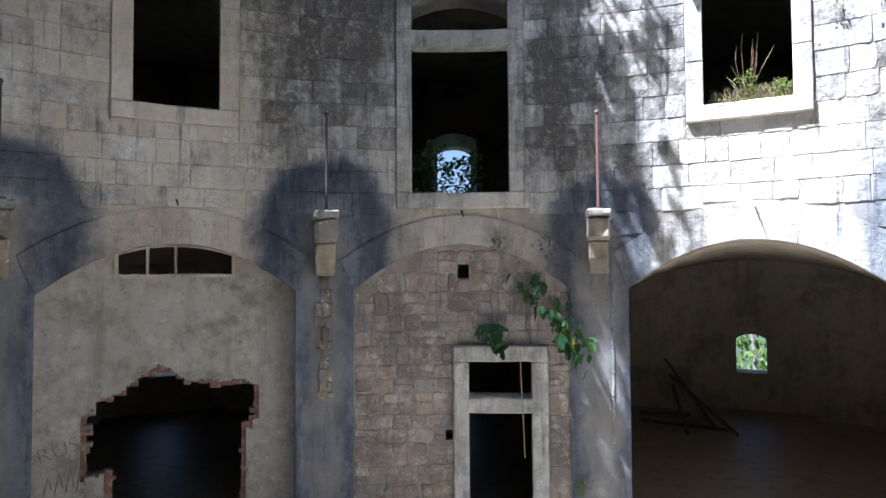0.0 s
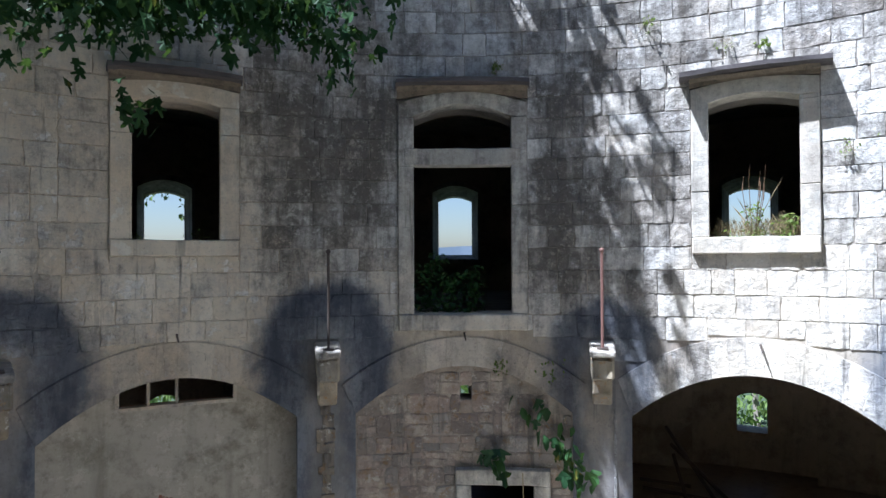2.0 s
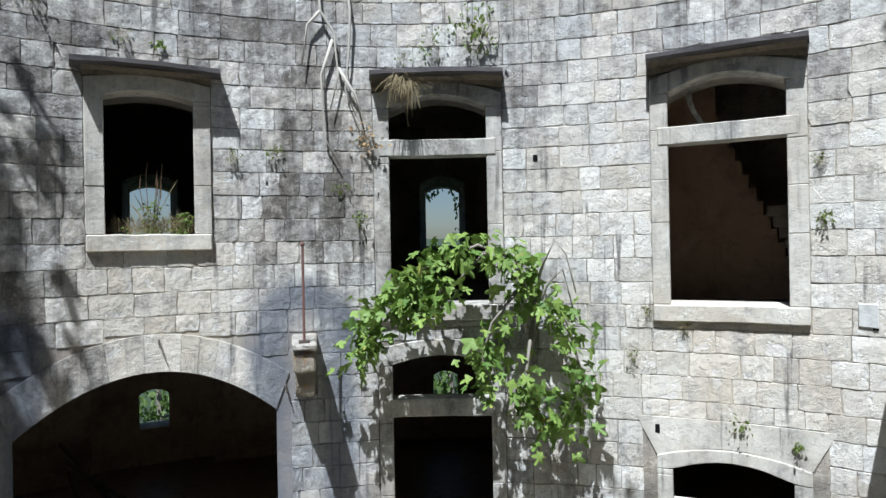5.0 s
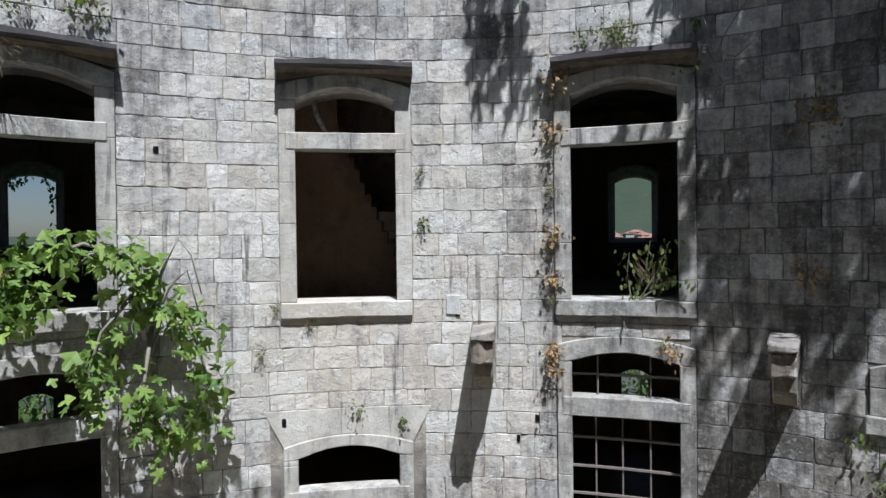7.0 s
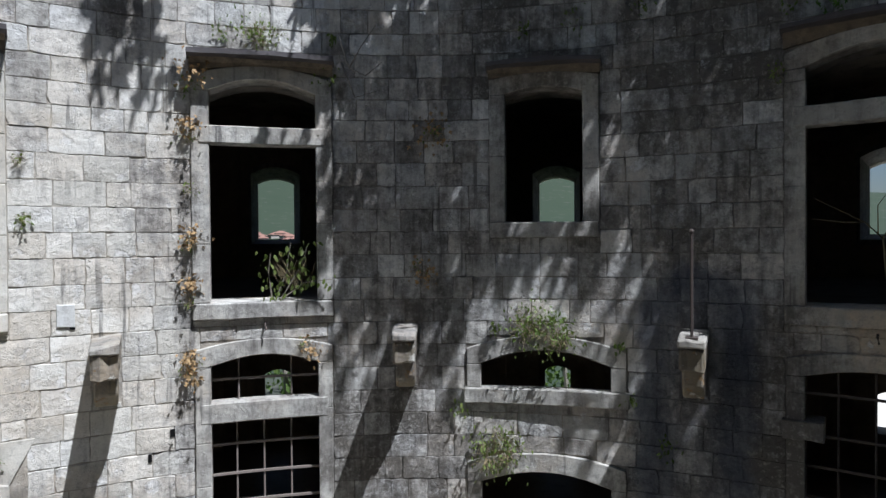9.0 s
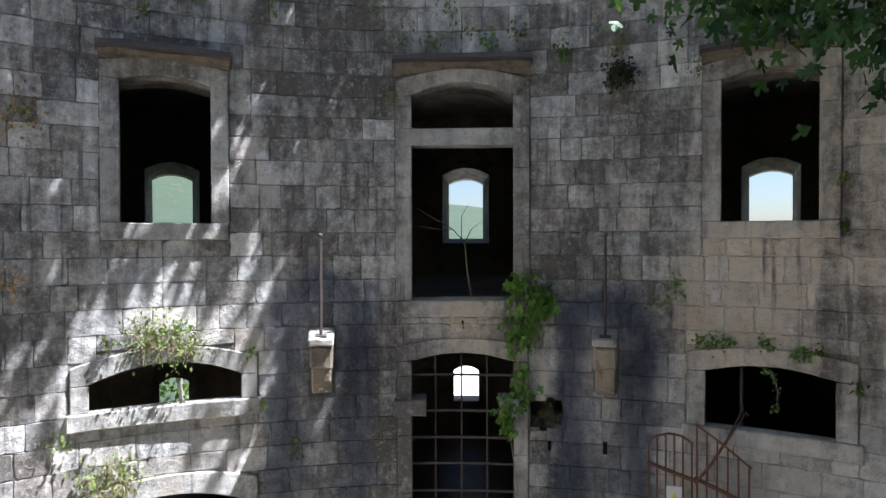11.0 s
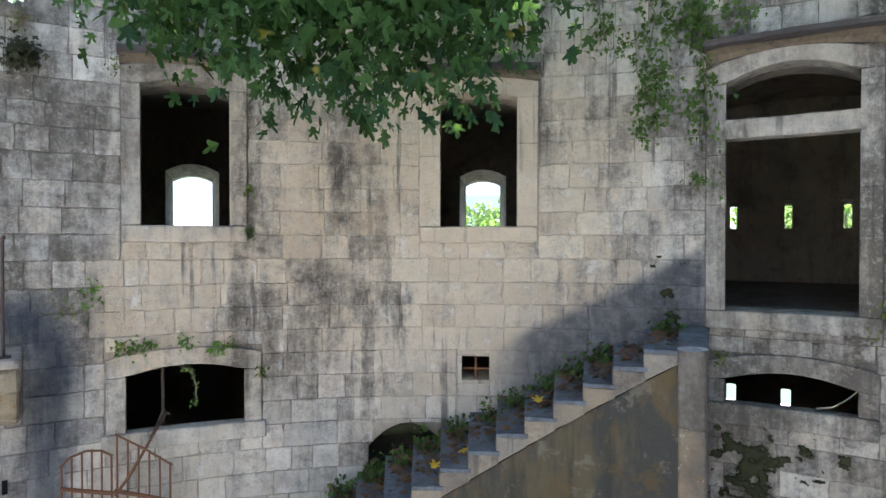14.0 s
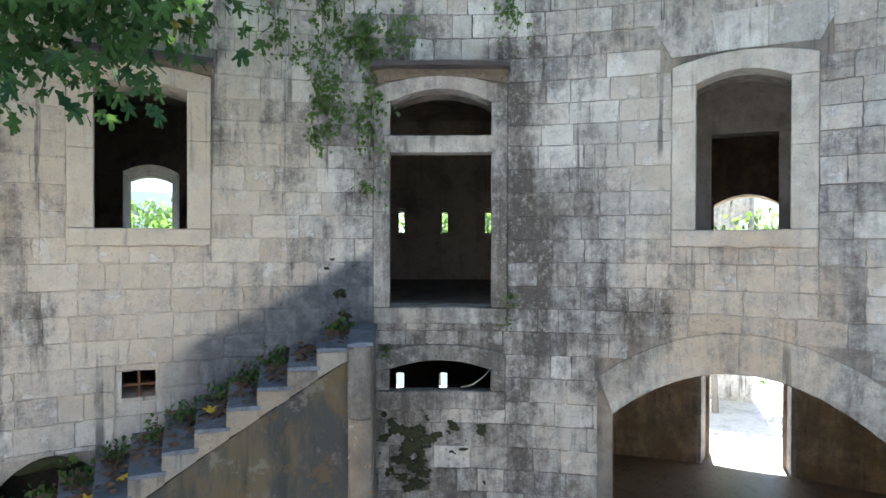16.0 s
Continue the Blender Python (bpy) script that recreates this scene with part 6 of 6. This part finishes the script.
for pts in ([(111.5, 8.6, 8.9), (112.5, 8.5, 8.4), (114, 8.5, 8.3), (115.5, 8.55, 8.5)], [(111.8, 8.6, 8.5), (113, 8.5, 8.0), (115, 8.55, 8.1)], [(112.5, 8.5, 8.4), (113.6, 8.5, 8.7), (115, 8.5, 9.0)]):
    bm = bmesh.new()
    limb(bm, [at(*p) for p in pts], 0.012, 0.004, 5)
    tagged(part("bare_twig", bm, BARK, None, smooth=True), "bare grey twig growing from the wall", "twig", "twigs")

bm = bmesh.new()
limb(bm, [at(235.2, R + 0.02, 4.07), at(236.3, R - 0.02, 4.12), at(237.3, R - 0.03, 4.24), at(238.2, R - 0.02, 4.4)], 0.014, 0.006, 5)
tagged(part("bare_twig", bm, ROOT, None, smooth=True), "bleached twig leaning in the low vent", "twig", "twigs")

# sill plants
def sill_plant(name, c, z, th_spread, height, n_green, n_blade, label, mat=LEAF_SMALL, r=8.9, leaf=0.07, blade=0.5, stem="blade"):
    t = empty(name, label, "plant")
    verts, faces = [], []
    for i in range(n_green):
        f = random.random()
        p = at(c + random.gauss(0, th_spread), r + random.gauss(0, 0.08), z + f * height)
        me = leaf_mesh("small", mat, i % 4)
        m = leaf_pose(p, leaf, 0.2)
        base = len(verts)
        verts += [m @ v.co for v in me.vertices]
        faces += [tuple(base + k for k in q.vertices) for q in me.polygons]
    if n_green:
        tagged(mesh_ob("foliage", verts, faces, mat, t), kind="stuff")
    verts, faces = [], []
    for i in range(n_blade):
        me = leaf_mesh(stem, STRAW, i % 4)
        d = Vector((random.gauss(0, 0.22), random.gauss(0, 0.22), 1))
        m = Matrix.Translation(at(c + random.gauss(0, th_spread), r + random.gauss(0, 0.06), z)) @ d.to_track_quat("Y", "Z").to_matrix().to_4x4() @ Matrix.Scale(blade * random.uniform(0.4, 1.1), 4)
        base = len(verts)
        verts += [m @ v.co for v in me.vertices]
        faces += [tuple(base + k for k in q.vertices) for q in me.polygons]
    if n_blade:
        tagged(mesh_ob("dry_grass", verts, faces, STRAW, t), kind="stuff")


sill_plant("sill_grass", 27.5, 6.27, 1.7, 0.1, 120, 420, "dry and green grass growing along the window sill", leaf=0.05, blade=0.28)
sill_plant("sill_grass", 27.6, 6.27, 0.4, 0.45, 130, 12, "tall tuft of dry grass with seed heads on the sill", leaf=0.06, blade=0.8, stem="reed")
heads = empty("grass_heads", "brown bulrush-like seed heads on tall grass stems", "plant")
for i in range(6):
    th, z = 27.5 + random.uniform(-1.1, 1.1), 7.05 + random.uniform(-0.12, 0.2)
    bm = bmesh.new()
    limb(bm, [at(27.5 + (th - 27.5) * 0.3, 8.9, 6.3), at(th, 8.88, z - 0.2)], 0.005, 0.004, 4)
    limb(bm, [at(th, 8.88, z - 0.2), at(th + 0.05, 8.87, z - 0.1), at(th + 0.1, 8.86, z)], 0.01, 0.005, 5)
    part("seed_head", bm, LITTER, heads)
sill_plant("sill_grass", 30.2, 6.27, 0.5, 0.3, 120, 50, "bushy green weeds in the corner of the sill", leaf=0.06, blade=0.35)
for th, h in ((-1.6, 0.75), (-0.6, 0.9), (0.6, 0.55), (2.2, 0.6), (3.0, 0.7)):
    sill_plant("sill_bush", th, 5.2, 0.45, h, 160, 0, "dark green leafy bush growing inside the window sill", LEAF_DARK, 9.1, 0.09)
for th, h in ((-22.0, 0.15), (-27.0, 0.1)):
    sill_plant("sill_grass", th, 6.27, 0.3, h, 20, 12, "small weeds on the window sill", leaf=0.05, blade=0.15)
for pts in ([(105.3, 8.75, 5.2), (105.0, 8.7, 5.6), (105.2, 8.65, 5.85)], [(105.6, 8.75, 5.2), (106.6, 8.7, 5.6), (107.0, 8.65, 6.0)], [(106, 8.7, 5.2), (108.2, 8.6, 5.45), (110.8, 8.45, 5.5)], [(106, 8.75, 5.2), (108.0, 8.65, 5.7), (108.6, 8.6, 6.0)]):
    creeper("sill_weed", pts, 26, 0.06, LEAF_SMALL, 0.09, "leggy weed with brown seed heads on the sill", ("small",))
sill_plant("sill_grass", 107.3, 5.3, 0.5, 0.6, 0, 60, "dry brown seed stalks on the window sill", blade=0.5, stem="reed")
sap = empty("dead_sapling", "thin bare sapling standing in the tall window", "sapling")
for pts, r0 in (([(156.9, 9.3, 5.2), (156.5, 9.3, 5.6), (156.3, 9.3, 6.0)], 0.022), ([(156.3, 9.3, 6.0), (155.2, 9.25, 6.2), (153.6, 9.2, 6.35), (152.0, 9.15, 6.5)], 0.01), ([(156.3, 9.3, 6.0), (156.9, 9.2, 6.2), (157.8, 9.2, 6.3)], 0.009), ([(155.2, 9.25, 6.2), (154.0, 9.2, 6.2), (151.8, 9.1, 6.25)], 0.008), ([(156.0, 9.3, 6.05), (156.0, 9.2, 6.4), (156.6, 9.2, 6.55)], 0.008)):
    bm = bmesh.new()
    limb(bm, [at(*p) for p in pts], r0, r0 * 0.4, 5)
    part("stem", bm, STRAW, sap, smooth=True)

# fallen leaves and weeds on the stair
for i in range(12):
    b = 225.12 - STEP * i
    z = 4.91 - RISE * i
    spots = [at(random.uniform(b - STEP + 0.3, b - 0.2), 7.25 + 1.25 * random.random() ** 0.6, z + random.uniform(0.0, 0.04)) for _ in range(64)]
    ob = leaves_joined("leaf_litter", None, spots, ("fig2", "small"), LITTER, 0.12, 0.1)
    tagged(ob, "brown fallen leaves lying on a stair tread", "leaves", kind="stuff")
    if i != 1:
        tuft(b - random.uniform(0.7, 1.6), z + 0.03, 0.34, [(LEAF_IVY, "fig2", 90, 0.075), (LEAF_DARK, "small", 70, 0.08), (LITTER, "fig2", 20, 0.09)], R - 0.25, "green weeds growing along the stair", 0.25)
for i, th in ((7, 205.8), (8, 203.3), (4, 213.2)):
    ob = leaves_joined("fallen_leaf", None, [at(th, 7.5, 4.96 - RISE * i)], ("fig",), plain("yellow_leaf", (0.6, 0.42, 0.03)), 0.22, 0.05)
    tagged(ob, "large yellow fallen leaf on the stair", "leaf", kind="")
# the back of the recess has the hollow's shade put into its colour
w = ring_wall("recess_back", R + 0.6, R + 0.74, 2.2, 3.6, 197, 205, [], EARTH_SHADE, 2.0)
tagged(w, "stone back of the stair recess, coloured dark for its shade", "wall", kind="structure")
for th, z, s in ((198.8, 2.75, 0.4), (200.5, 2.85, 0.45), (202.5, 2.85, 0.45), (204.3, 2.8, 0.4)):
    tuft(th, z, s, [(LEAF_SMALL, "small", 170, 0.09), (LEAF_DARK, "fig2", 14, 0.16)], R + 0.05, "dark weeds filling the recess under the wall")
bm = bmesh.new()
arc_box(bm, 198.2, 204.2, R + 0.04, R + 0.6, 3.36, 3.5, 8, rough=0.03)
tagged(part("moss_ledge", bm, MOSS, None, smooth=True), "mossy earth ledge at the head of the recess", "moss")
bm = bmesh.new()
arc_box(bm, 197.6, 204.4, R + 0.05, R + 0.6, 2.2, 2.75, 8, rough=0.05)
tagged(part("earth_fill", bm, EARTH_SHADE, None, smooth=True), "dark earth heaped in the recess", "earth")
# moss under the vent of bay K
MOSSY = []
for th, z, s in ((230.0, 3.35, 0.34), (231.2, 3.0, 0.32), (229.0, 3.5, 0.25), (230.4, 3.15, 0.3), (232.0, 3.3, 0.28), (231.6, 3.5, 0.22), (234.6, 3.5, 0.18), (230.2, 2.75, 0.25), (228.2, 3.3, 0.2), (235.6, 3.25, 0.14), (229.4, 3.05, 0.25), (233.0, 3.4, 0.2), (231.0, 2.7, 0.22), (227.0, 3.9, 0.25), (224.0, 5.35, 0.15), (224.4, 5.1, 0.2), (236.8, 3.5, 0.12)):
    MOSSY.append((th, z, s))


def moss_field(th0, th1, z0, z1):
    """Moss where a noisy field is high: a thin raised sheet with ragged edges."""
    dx = 0.012
    nx, nz = int(radians(th1 - th0) * R / dx), int((z1 - z0) / dx)
    val, verts, faces, idx = {}, [], [], {}
    for i in range(nx + 1):
        for j in range(nz + 1):
            th, z = th0 + (th1 - th0) * i / nx, z0 + (z1 - z0) * j / nz
            f = 0.0
            for c, zc, s in MOSSY:
                d2 = (radians(th - c) * R) ** 2 + (z - zc) ** 2
                f = max(f, math.exp(-d2 / (s * s * 0.5)))
            p = (radians(th) * R, z, 1.5)
            val[i, j] = f - 0.74 + 0.95 * noise.fractal((5.0 * p[0], 8.0 * p[1], 1.5), 0.6, 2.0, 5)
    for i in range(nx):
        for j in range(nz):
            q = [(i, j), (i + 1, j), (i + 1, j + 1), (i, j + 1)]
            if sum(val[k] for k in q) > 0:
                face = []
                for k in q:
                    if k not in idx:
                        idx[k] = len(verts)
                        e = min(1.0, max(0.0, val[k] * 4))
                        verts.append(at(th0 + (th1 - th0) * k[0] / nx, R - 0.012 - e * 0.03 - 0.012 * noise.noise((k[0] * 0.7, k[1] * 0.7, 0)), z0 + (z1 - z0) * k[1] / nz))
                    face.append(idx[k])
                faces.append(tuple(face))
    tagged(mesh_ob("moss_patch", verts, faces, MOSS, smooth=True), "ragged patches of dark green moss on the stones", "moss", kind="stuff")


moss_field(226.5, 237.5, 2.3, 4.0)
moss_field(222.0, 226.0, 4.9, 6.0)


# ---- woods outside the windows ----
def wood(th, r, n, z, spread):
    t = empty("outside_tree", "bushy green tree outside the fortress windows", "tree", "trees outside")
    bm = bmesh.new()
    limb(bm, [at(th, r, -3), at(th + 0.5, r, 0), at(th, r, z + 1.2)], 0.2, 0.05, 7)
    part("trunk", bm, BARK, t)
    spots = []
    for _ in range(9):
        c = Vector(at(th + random.gauss(0, spread), r + random.uniform(-1, 1.5), z + random.uniform(-1.6, 1.6)))
        spots += scatter(c, (0.8, 0.8, 0.6), n)
    leaves_joined("crown", t, spots, ("small", "fig2"), LEAF_FAR, 0.3, 0.5)


for k in "ABCDFG":
    wood(BAY[k], 25.5, 90, 1.2, 2.4)
wood(BAY["J"], 26.5, 150, 5.3, 1.0)
wood(BAY["K"] - 1.5, 25.0, 120, 6.8, 2.6)
wood(BAY["K"] + 3.5, 25.5, 100, 6.6, 1.6)
wood(261.5, 25.0, 90, 5.6, 1.0)
wood(256.0, 24.0, 60, 4.2, 1.2)
# ivy round the outer windows
for k, n in (("A", 60), ("D", 90)):
    pts = [at(BAY[k] - 1.6, 18.9, 7.7), at(BAY[k] - 1.1, 18.9, 7.9), at(BAY[k] + 1.1, 18.9, 7.85), at(BAY[k] + 1.6, 18.9, 7.3), at(BAY[k] + 1.5, 18.9, 6.2)]
    t = empty("window_ivy", "ivy fringing the outer window from outside", "ivy")
    leaves_joined("foliage", t, along(pts, n, 0.1), ("small",), LEAF_SMALL, 0.14, 0.6)


# ---- blocks of the courtyard wall ----
BLOCKERS = {k: [] for k in BAY}
for k in TALL:
    BLOCKERS[k].append((BAY[k] - 6.15, BAY[k] + 6.15, 4.97, 8.3, 8.44))
for k in SHORT:
    wide = {"A": 5.17, "J": 5.43, "L": 5.43}.get(k, 4.98)
    BLOCKERS[k].append((BAY[k] - wide, BAY[k] + wide, 6.05, 8.28, 8.38))
BLOCKERS["A"].append((BAY["A"] - H2 - 1, BAY["A"] + H2 + 1, -1, 4.7, 4.93))
BLOCKERS["B"].append((BAY["B"] - H2 - 1, BAY["B"] + H2 + 1, -1, 4.65, 4.96))
BLOCKERS["C"].append((BAY["C"] - 11.5, BAY["C"] + 11.5, -1, 4.3, 4.96))
BLOCKERS["L"].append((BAY["L"] - 6.3, BAY["L"] + 6.3, 8.36, 8.98, 8.99))
BLOCKERS["L"].append((BAY["L"] - 11.5, BAY["L"] + 11.5, -1, 4.3, 4.97))
BLOCKERS["D"].append((BAY["D"] - 6.05, BAY["D"] + 6.05, -1, 4.56, 4.69))
BLOCKERS["E"].append((BAY["E"] - 7.2, BAY["E"] + 7.2, -1, 3.66, 3.67))
BLOCKERS["F"].append((BAY["F"] - 6.05, BAY["F"] + 6.05, -1, 4.55, 4.68))
BLOCKERS["G"] += [(BAY["G"] - 7.3, BAY["G"] + 7.3, 3.72, 4.48, 4.67), (BAY["G"] - 7.2, BAY["G"] + 7.2, -1, 2.86, 3.03)]
BLOCKERS["H"].append((BAY["H"] - 6.05, BAY["H"] + 6.05, -1, 4.55, 4.66))
BLOCKERS["H"] += [(162.25, 163.75, 3.4, 3.8, 3.81), (163.75, 165.2, 3.44, 3.84, 3.85)]
BLOCKERS["I"].append((BAY["I"] - 6.2, BAY["I"] + 6.2, 3.44, 4.58, 4.68))
BLOCKERS["J"] += [(205.6, 208.6, 4.08, 4.46, 4.47), (197.4, 204.6, 2.3, 3.2, 3.52)]
BLOCKERS["K"].append((BAY["K"] - 6.0, BAY["K"] + 6.0, 3.78, 4.56, 4.67))
for k, th in BRACKETS.items():
    for kk in BAY:
        if abs((th - BAY[kk] + 180) % 360 - 180) < 20 and kk not in "AB":
            d = (th - BAY[kk] + 180) % 360 - 180
            BLOCKERS[kk].append((BAY[kk] + d - 1.1, BAY[kk] + d + 1.1, 3.98, 4.84, 4.85))

rng = random.Random(7)
COURSES = [0.0, 0.34, 0.67, 1.0, 1.32, 1.64, 1.97, 2.29, 2.62, 2.94, 3.26, 3.58, 3.9, 4.23, 4.55, 4.87, 5.19, 5.5, 5.83, 6.15, 6.47, 6.79, 7.12, 7.43, 7.72, 8.01, 8.32, 8.64, 8.94, 9.27, 9.58, 9.9, 10.23, 10.55]
BLOCK_MESH = {}


def block_mesh(w, h, v, rough, mat, fam):
    """One dressed block: an uneven face with worn edges on shallow sides."""
    key = (w, h, v, fam)
    if key in BLOCK_MESH:
        return BLOCK_MESH[key]
    r = random.Random(hash((round(w * 100), round(h * 100), v)) & 0xffff)
    nx, nz = 4, 3
    j = 0.0025 + rough * 0.0065
    x0, x1, z0, z1 = -w / 2 + j, w / 2 - j, -h / 2 + j, h / 2 - j
    proud = 0.004 + r.random() * 0.006 + rough * r.random() * 0.02
    verts, faces = [], []
    corner = [r.random() < 0.35 for _ in range(4)]
    for iz in range(nz + 1):
        for ix in range(nx + 1):
            x, z = x0 + (x1 - x0) * ix / nx, z0 + (z1 - z0) * iz / nz
            edge = ix in (0, nx) or iz in (0, nz)
            e = 0.014 if edge else 0.0
            sx = (1 if ix == 0 else -1 if ix == nx else 0) * (0.0005 + r.random() ** 2.2 * 0.018)
            sz = (1 if iz == 0 else -1 if iz == nz else 0) * (0.0005 + r.random() ** 2.2 * 0.017)
            q = (iz == nz) * 2 + (ix == nx)
            if ix in (0, nx) and iz in (0, nz) and corner[q]:
                sx, sz = sx * 2.4, sz * 2.4
            verts.append((x + sx + rough * r.uniform(-0.018, 0.018), -proud + (0.002 if edge else 0) + r.uniform(-0.5, 0.5) * (0.009 + 0.018 * rough), z + sz + rough * r.uniform(-0.022, 0.022)))
    verts = [(x, y - x * x / (2 * R), z) for x, y, z in verts]
    for iz in range(nz):
        for ix in range(nx):
            a = iz * (nx + 1) + ix
            faces.append((a, a + 1, a + nx + 2, a + nx + 1))
    rim = list(range(nx + 1)) + [nx + (nx + 1) * i for i in range(1, nz + 1)] + [nz * (nx + 1) + i for i in range(nx - 1, -1, -1)] + [(nx + 1) * i for i in range(nz - 1, 0, -1)]
    base = len(verts)
    for a in rim:
        x, y, z = verts[a]
        iz, ix = divmod(a, nx + 1)
        ex = x0 + (x1 - x0) * ix / nx + (r.uniform(-0.002, 0.002) if 0 < ix < nx else 0)
        ez = z0 + (z1 - z0) * iz / nz + (r.uniform(-0.002, 0.002) if 0 < iz < nz else 0)
        verts.append((ex, 0.016 - ex * ex / (2 * R), ez))
    n = len(rim)
    for i in range(n):
        faces.append((rim[(i + 1) % n], rim[i], base + i, base + (i + 1) % n))
    me = bpy.data.meshes.new("block")
    me.from_pydata(verts, [], faces)
    me.materials.append(mat)
    BLOCK_MESH[key] = me
    return me


def lay(th0, th1, z0, z1, r, parent, mat, rough=0.0, lens=(0.28, 0.34, 0.38, 0.42, 0.46, 0.52, 0.62), fam="a", name="block"):
    """Lays blocks side by side over a strip of wall."""
    L = radians(th1 - th0) * r
    if L < 0.05 or z1 - z0 < 0.05:
        return
    ws, left = [], L
    while left > 0.0:
        w = rng.choice(lens)
        if left - w < 0.22:
            w = left if left < 0.9 else left / 2
        ws.append(w)
        left -= w
        if left < 1e-6:
            break
    h = round(z1 - z0, 2)
    x = 0.0
    for w in ws:
        mid = th0 + math.degrees((x + w / 2) / r)
        x += w
        ob = new(name, block_mesh(round(w, 2), h, rng.randrange(4), rough, mat, fam))
        ob.parent = parent
        ob.matrix_basis = pose(*at(mid, r + rng.uniform(-0.003, 0.002), (z0 + z1) / 2), 0, 0, -mid)


def free_strips(th0, th1, z0, z1, blockers):
    """Yields the pieces (left, right, low, high) of a course that no opening takes."""
    cuts = {th0, th1}
    act = []
    for o in blockers:
        if o[2] > z1 - 0.03 or o[4] < z0 + 0.03:
            continue
        lo, hi = o[0], o[1]
        if o[3] < z0 + 0.02:      # the course meets only the arch's crown
            s = math.sqrt(max(0.0, (o[4] - z0 - 0.02) / max(1e-6, o[4] - o[3])))
            c, hf = (lo + hi) / 2, (hi - lo) / 2
            lo, hi = c - hf * s, c + hf * s
        lo, hi = max(lo, th0), min(hi, th1)
        if hi - lo < 0.05:
            continue
        act.append((lo, hi, o))
        cuts |= {lo, hi}
    cuts = sorted(cuts)
    for a, b in zip(cuts, cuts[1:]):
        if b - a < 0.2:
            continue
        mid = (a + b) / 2
        segs = [(z0, z1)]
        for lo, hi, o in act:
            if lo < mid < hi:
                nxt = []
                for s0, s1 in segs:
                    if o[2] > s0 + 0.05:
                        nxt.append((s0, min(s1, o[2])))
                    if o[4] < s1 - 0.05:
                        nxt.append((max(s0, o[4]), s1))
                segs = nxt
        for s in segs:
            yield a, b, s[0], s[1]


SHIFT = {k: [rng.uniform(-1.6, 1.6) if k not in "LN" else 0.0 for _ in COURSES] for k in BAY}
ORDER = list(BAY)
for k in BAY:
    if k in "MN":
        continue
    a, b = BAY[k] - H2, BAY[k] + H2
    for i, (z0, z1) in enumerate(zip(COURSES, COURSES[1:])):
        if z1 < 0.8 or z0 > 10.4 or (k not in "LA" and z1 < 1.9):
            continue
        before = ORDER[ORDER.index(k) - 1]
        after = ORDER[(ORDER.index(k) + 1) % 14]
        held = BLOCKERS[k] + [o for j in (before, after) if j not in "MN" and abs(BAY[j] - BAY[k]) < 30 for o in BLOCKERS[j]]
        for s in free_strips(a + SHIFT[before][i], b + SHIFT[k][i], z0, z1, held):
            lay(*s, R, WALL[k], STONE)

# the rubble of the blind arch: rounded uneven stones in lime mortar
RUBBLE_MESH = {}


def rubble_mesh(w, h, v):
    key = (w, h, v)
    if key in RUBBLE_MESH:
        return RUBBLE_MESH[key]
    r = random.Random(round(w * 1000) * 7 + round(h * 1000) * 3 + v)
    n, verts, faces = 10, [], []
    wob = [r.uniform(0.93, 1.06) for _ in range(n)]
    proud = r.uniform(0.003, 0.014)
    for depth, scale in ((0.02, 1.0), (-proud * 0.3, 0.95), (-proud, 0.78)):
        for i in range(n):
            a = 2 * math.pi * i / n + 0.3
            c, sn = math.cos(a), math.sin(a)
            x = w / 2 * math.copysign(abs(c) ** 0.42, c) * wob[i] * scale
            z = h / 2 * math.copysign(abs(sn) ** 0.42, sn) * wob[(i * 3) % n] * scale
            verts.append((x, depth + r.uniform(-0.003, 0.003), z))
    verts.append((0.0, -proud - 0.002, 0.0))
    for j in range(2):
        faces += [(j * n + i, j * n + (i + 1) % n, (j + 1) * n + (i + 1) % n, (j + 1) * n + i) for i in range(n)]
    faces += [(2 * n + i, 2 * n + (i + 1) % n, 3 * n) for i in range(n)]
    me = bpy.data.meshes.new("rubble_stone")
    me.from_pydata(verts, [], faces)
    me.materials.append(RUBBLE)
    RUBBLE_MESH[key] = me
    return me


z = 0.4
while z < 4.4:
    h = rng.choice((0.2, 0.24, 0.28, 0.32))
    half = 10.1 if z + h < 3.8 else 10.1 * math.sqrt(max(0.0, (4.45 - z - h) / 0.65))
    if half > 1:
        for a, b, z0, z1 in free_strips(BAY["B"] - half, BAY["B"] + half, z, z + h, [(1.0, 9.97, -1, 2.98, 2.99), (1.5, 2.6, 3.95, 4.15, 4.16), (0.2, 1.0, 1.6, 1.76, 1.77)]):
            L, x = radians(b - a) * R, 0.0
            while x < L - 0.03:
                w = min(rng.choice((0.18, 0.22, 0.27, 0.32, 0.4)), L - x)
                if L - x - w < 0.1:
                    w = L - x
                rows = [(z0, z1)] if z1 - z0 < 0.19 or rng.random() < 0.6 else [(z0, z0 + (z1 - z0) * 0.55), (z0 + (z1 - z0) * 0.55, z1)]
                for lo, hi in rows:
                    mid = a + math.degrees((x + w / 2) / R)
                    ob = new("rubble_stone", rubble_mesh(round(w + 0.008, 2), round(hi - lo + 0.006, 2), rng.randrange(4)))
                    ob.parent = FILL
                    ob.matrix_basis = pose(*at(mid, R + 0.055, (lo + hi) / 2 + rng.uniform(-0.012, 0.012)), 0, rng.uniform(-5, 5), -mid)
                x += w
    z += h
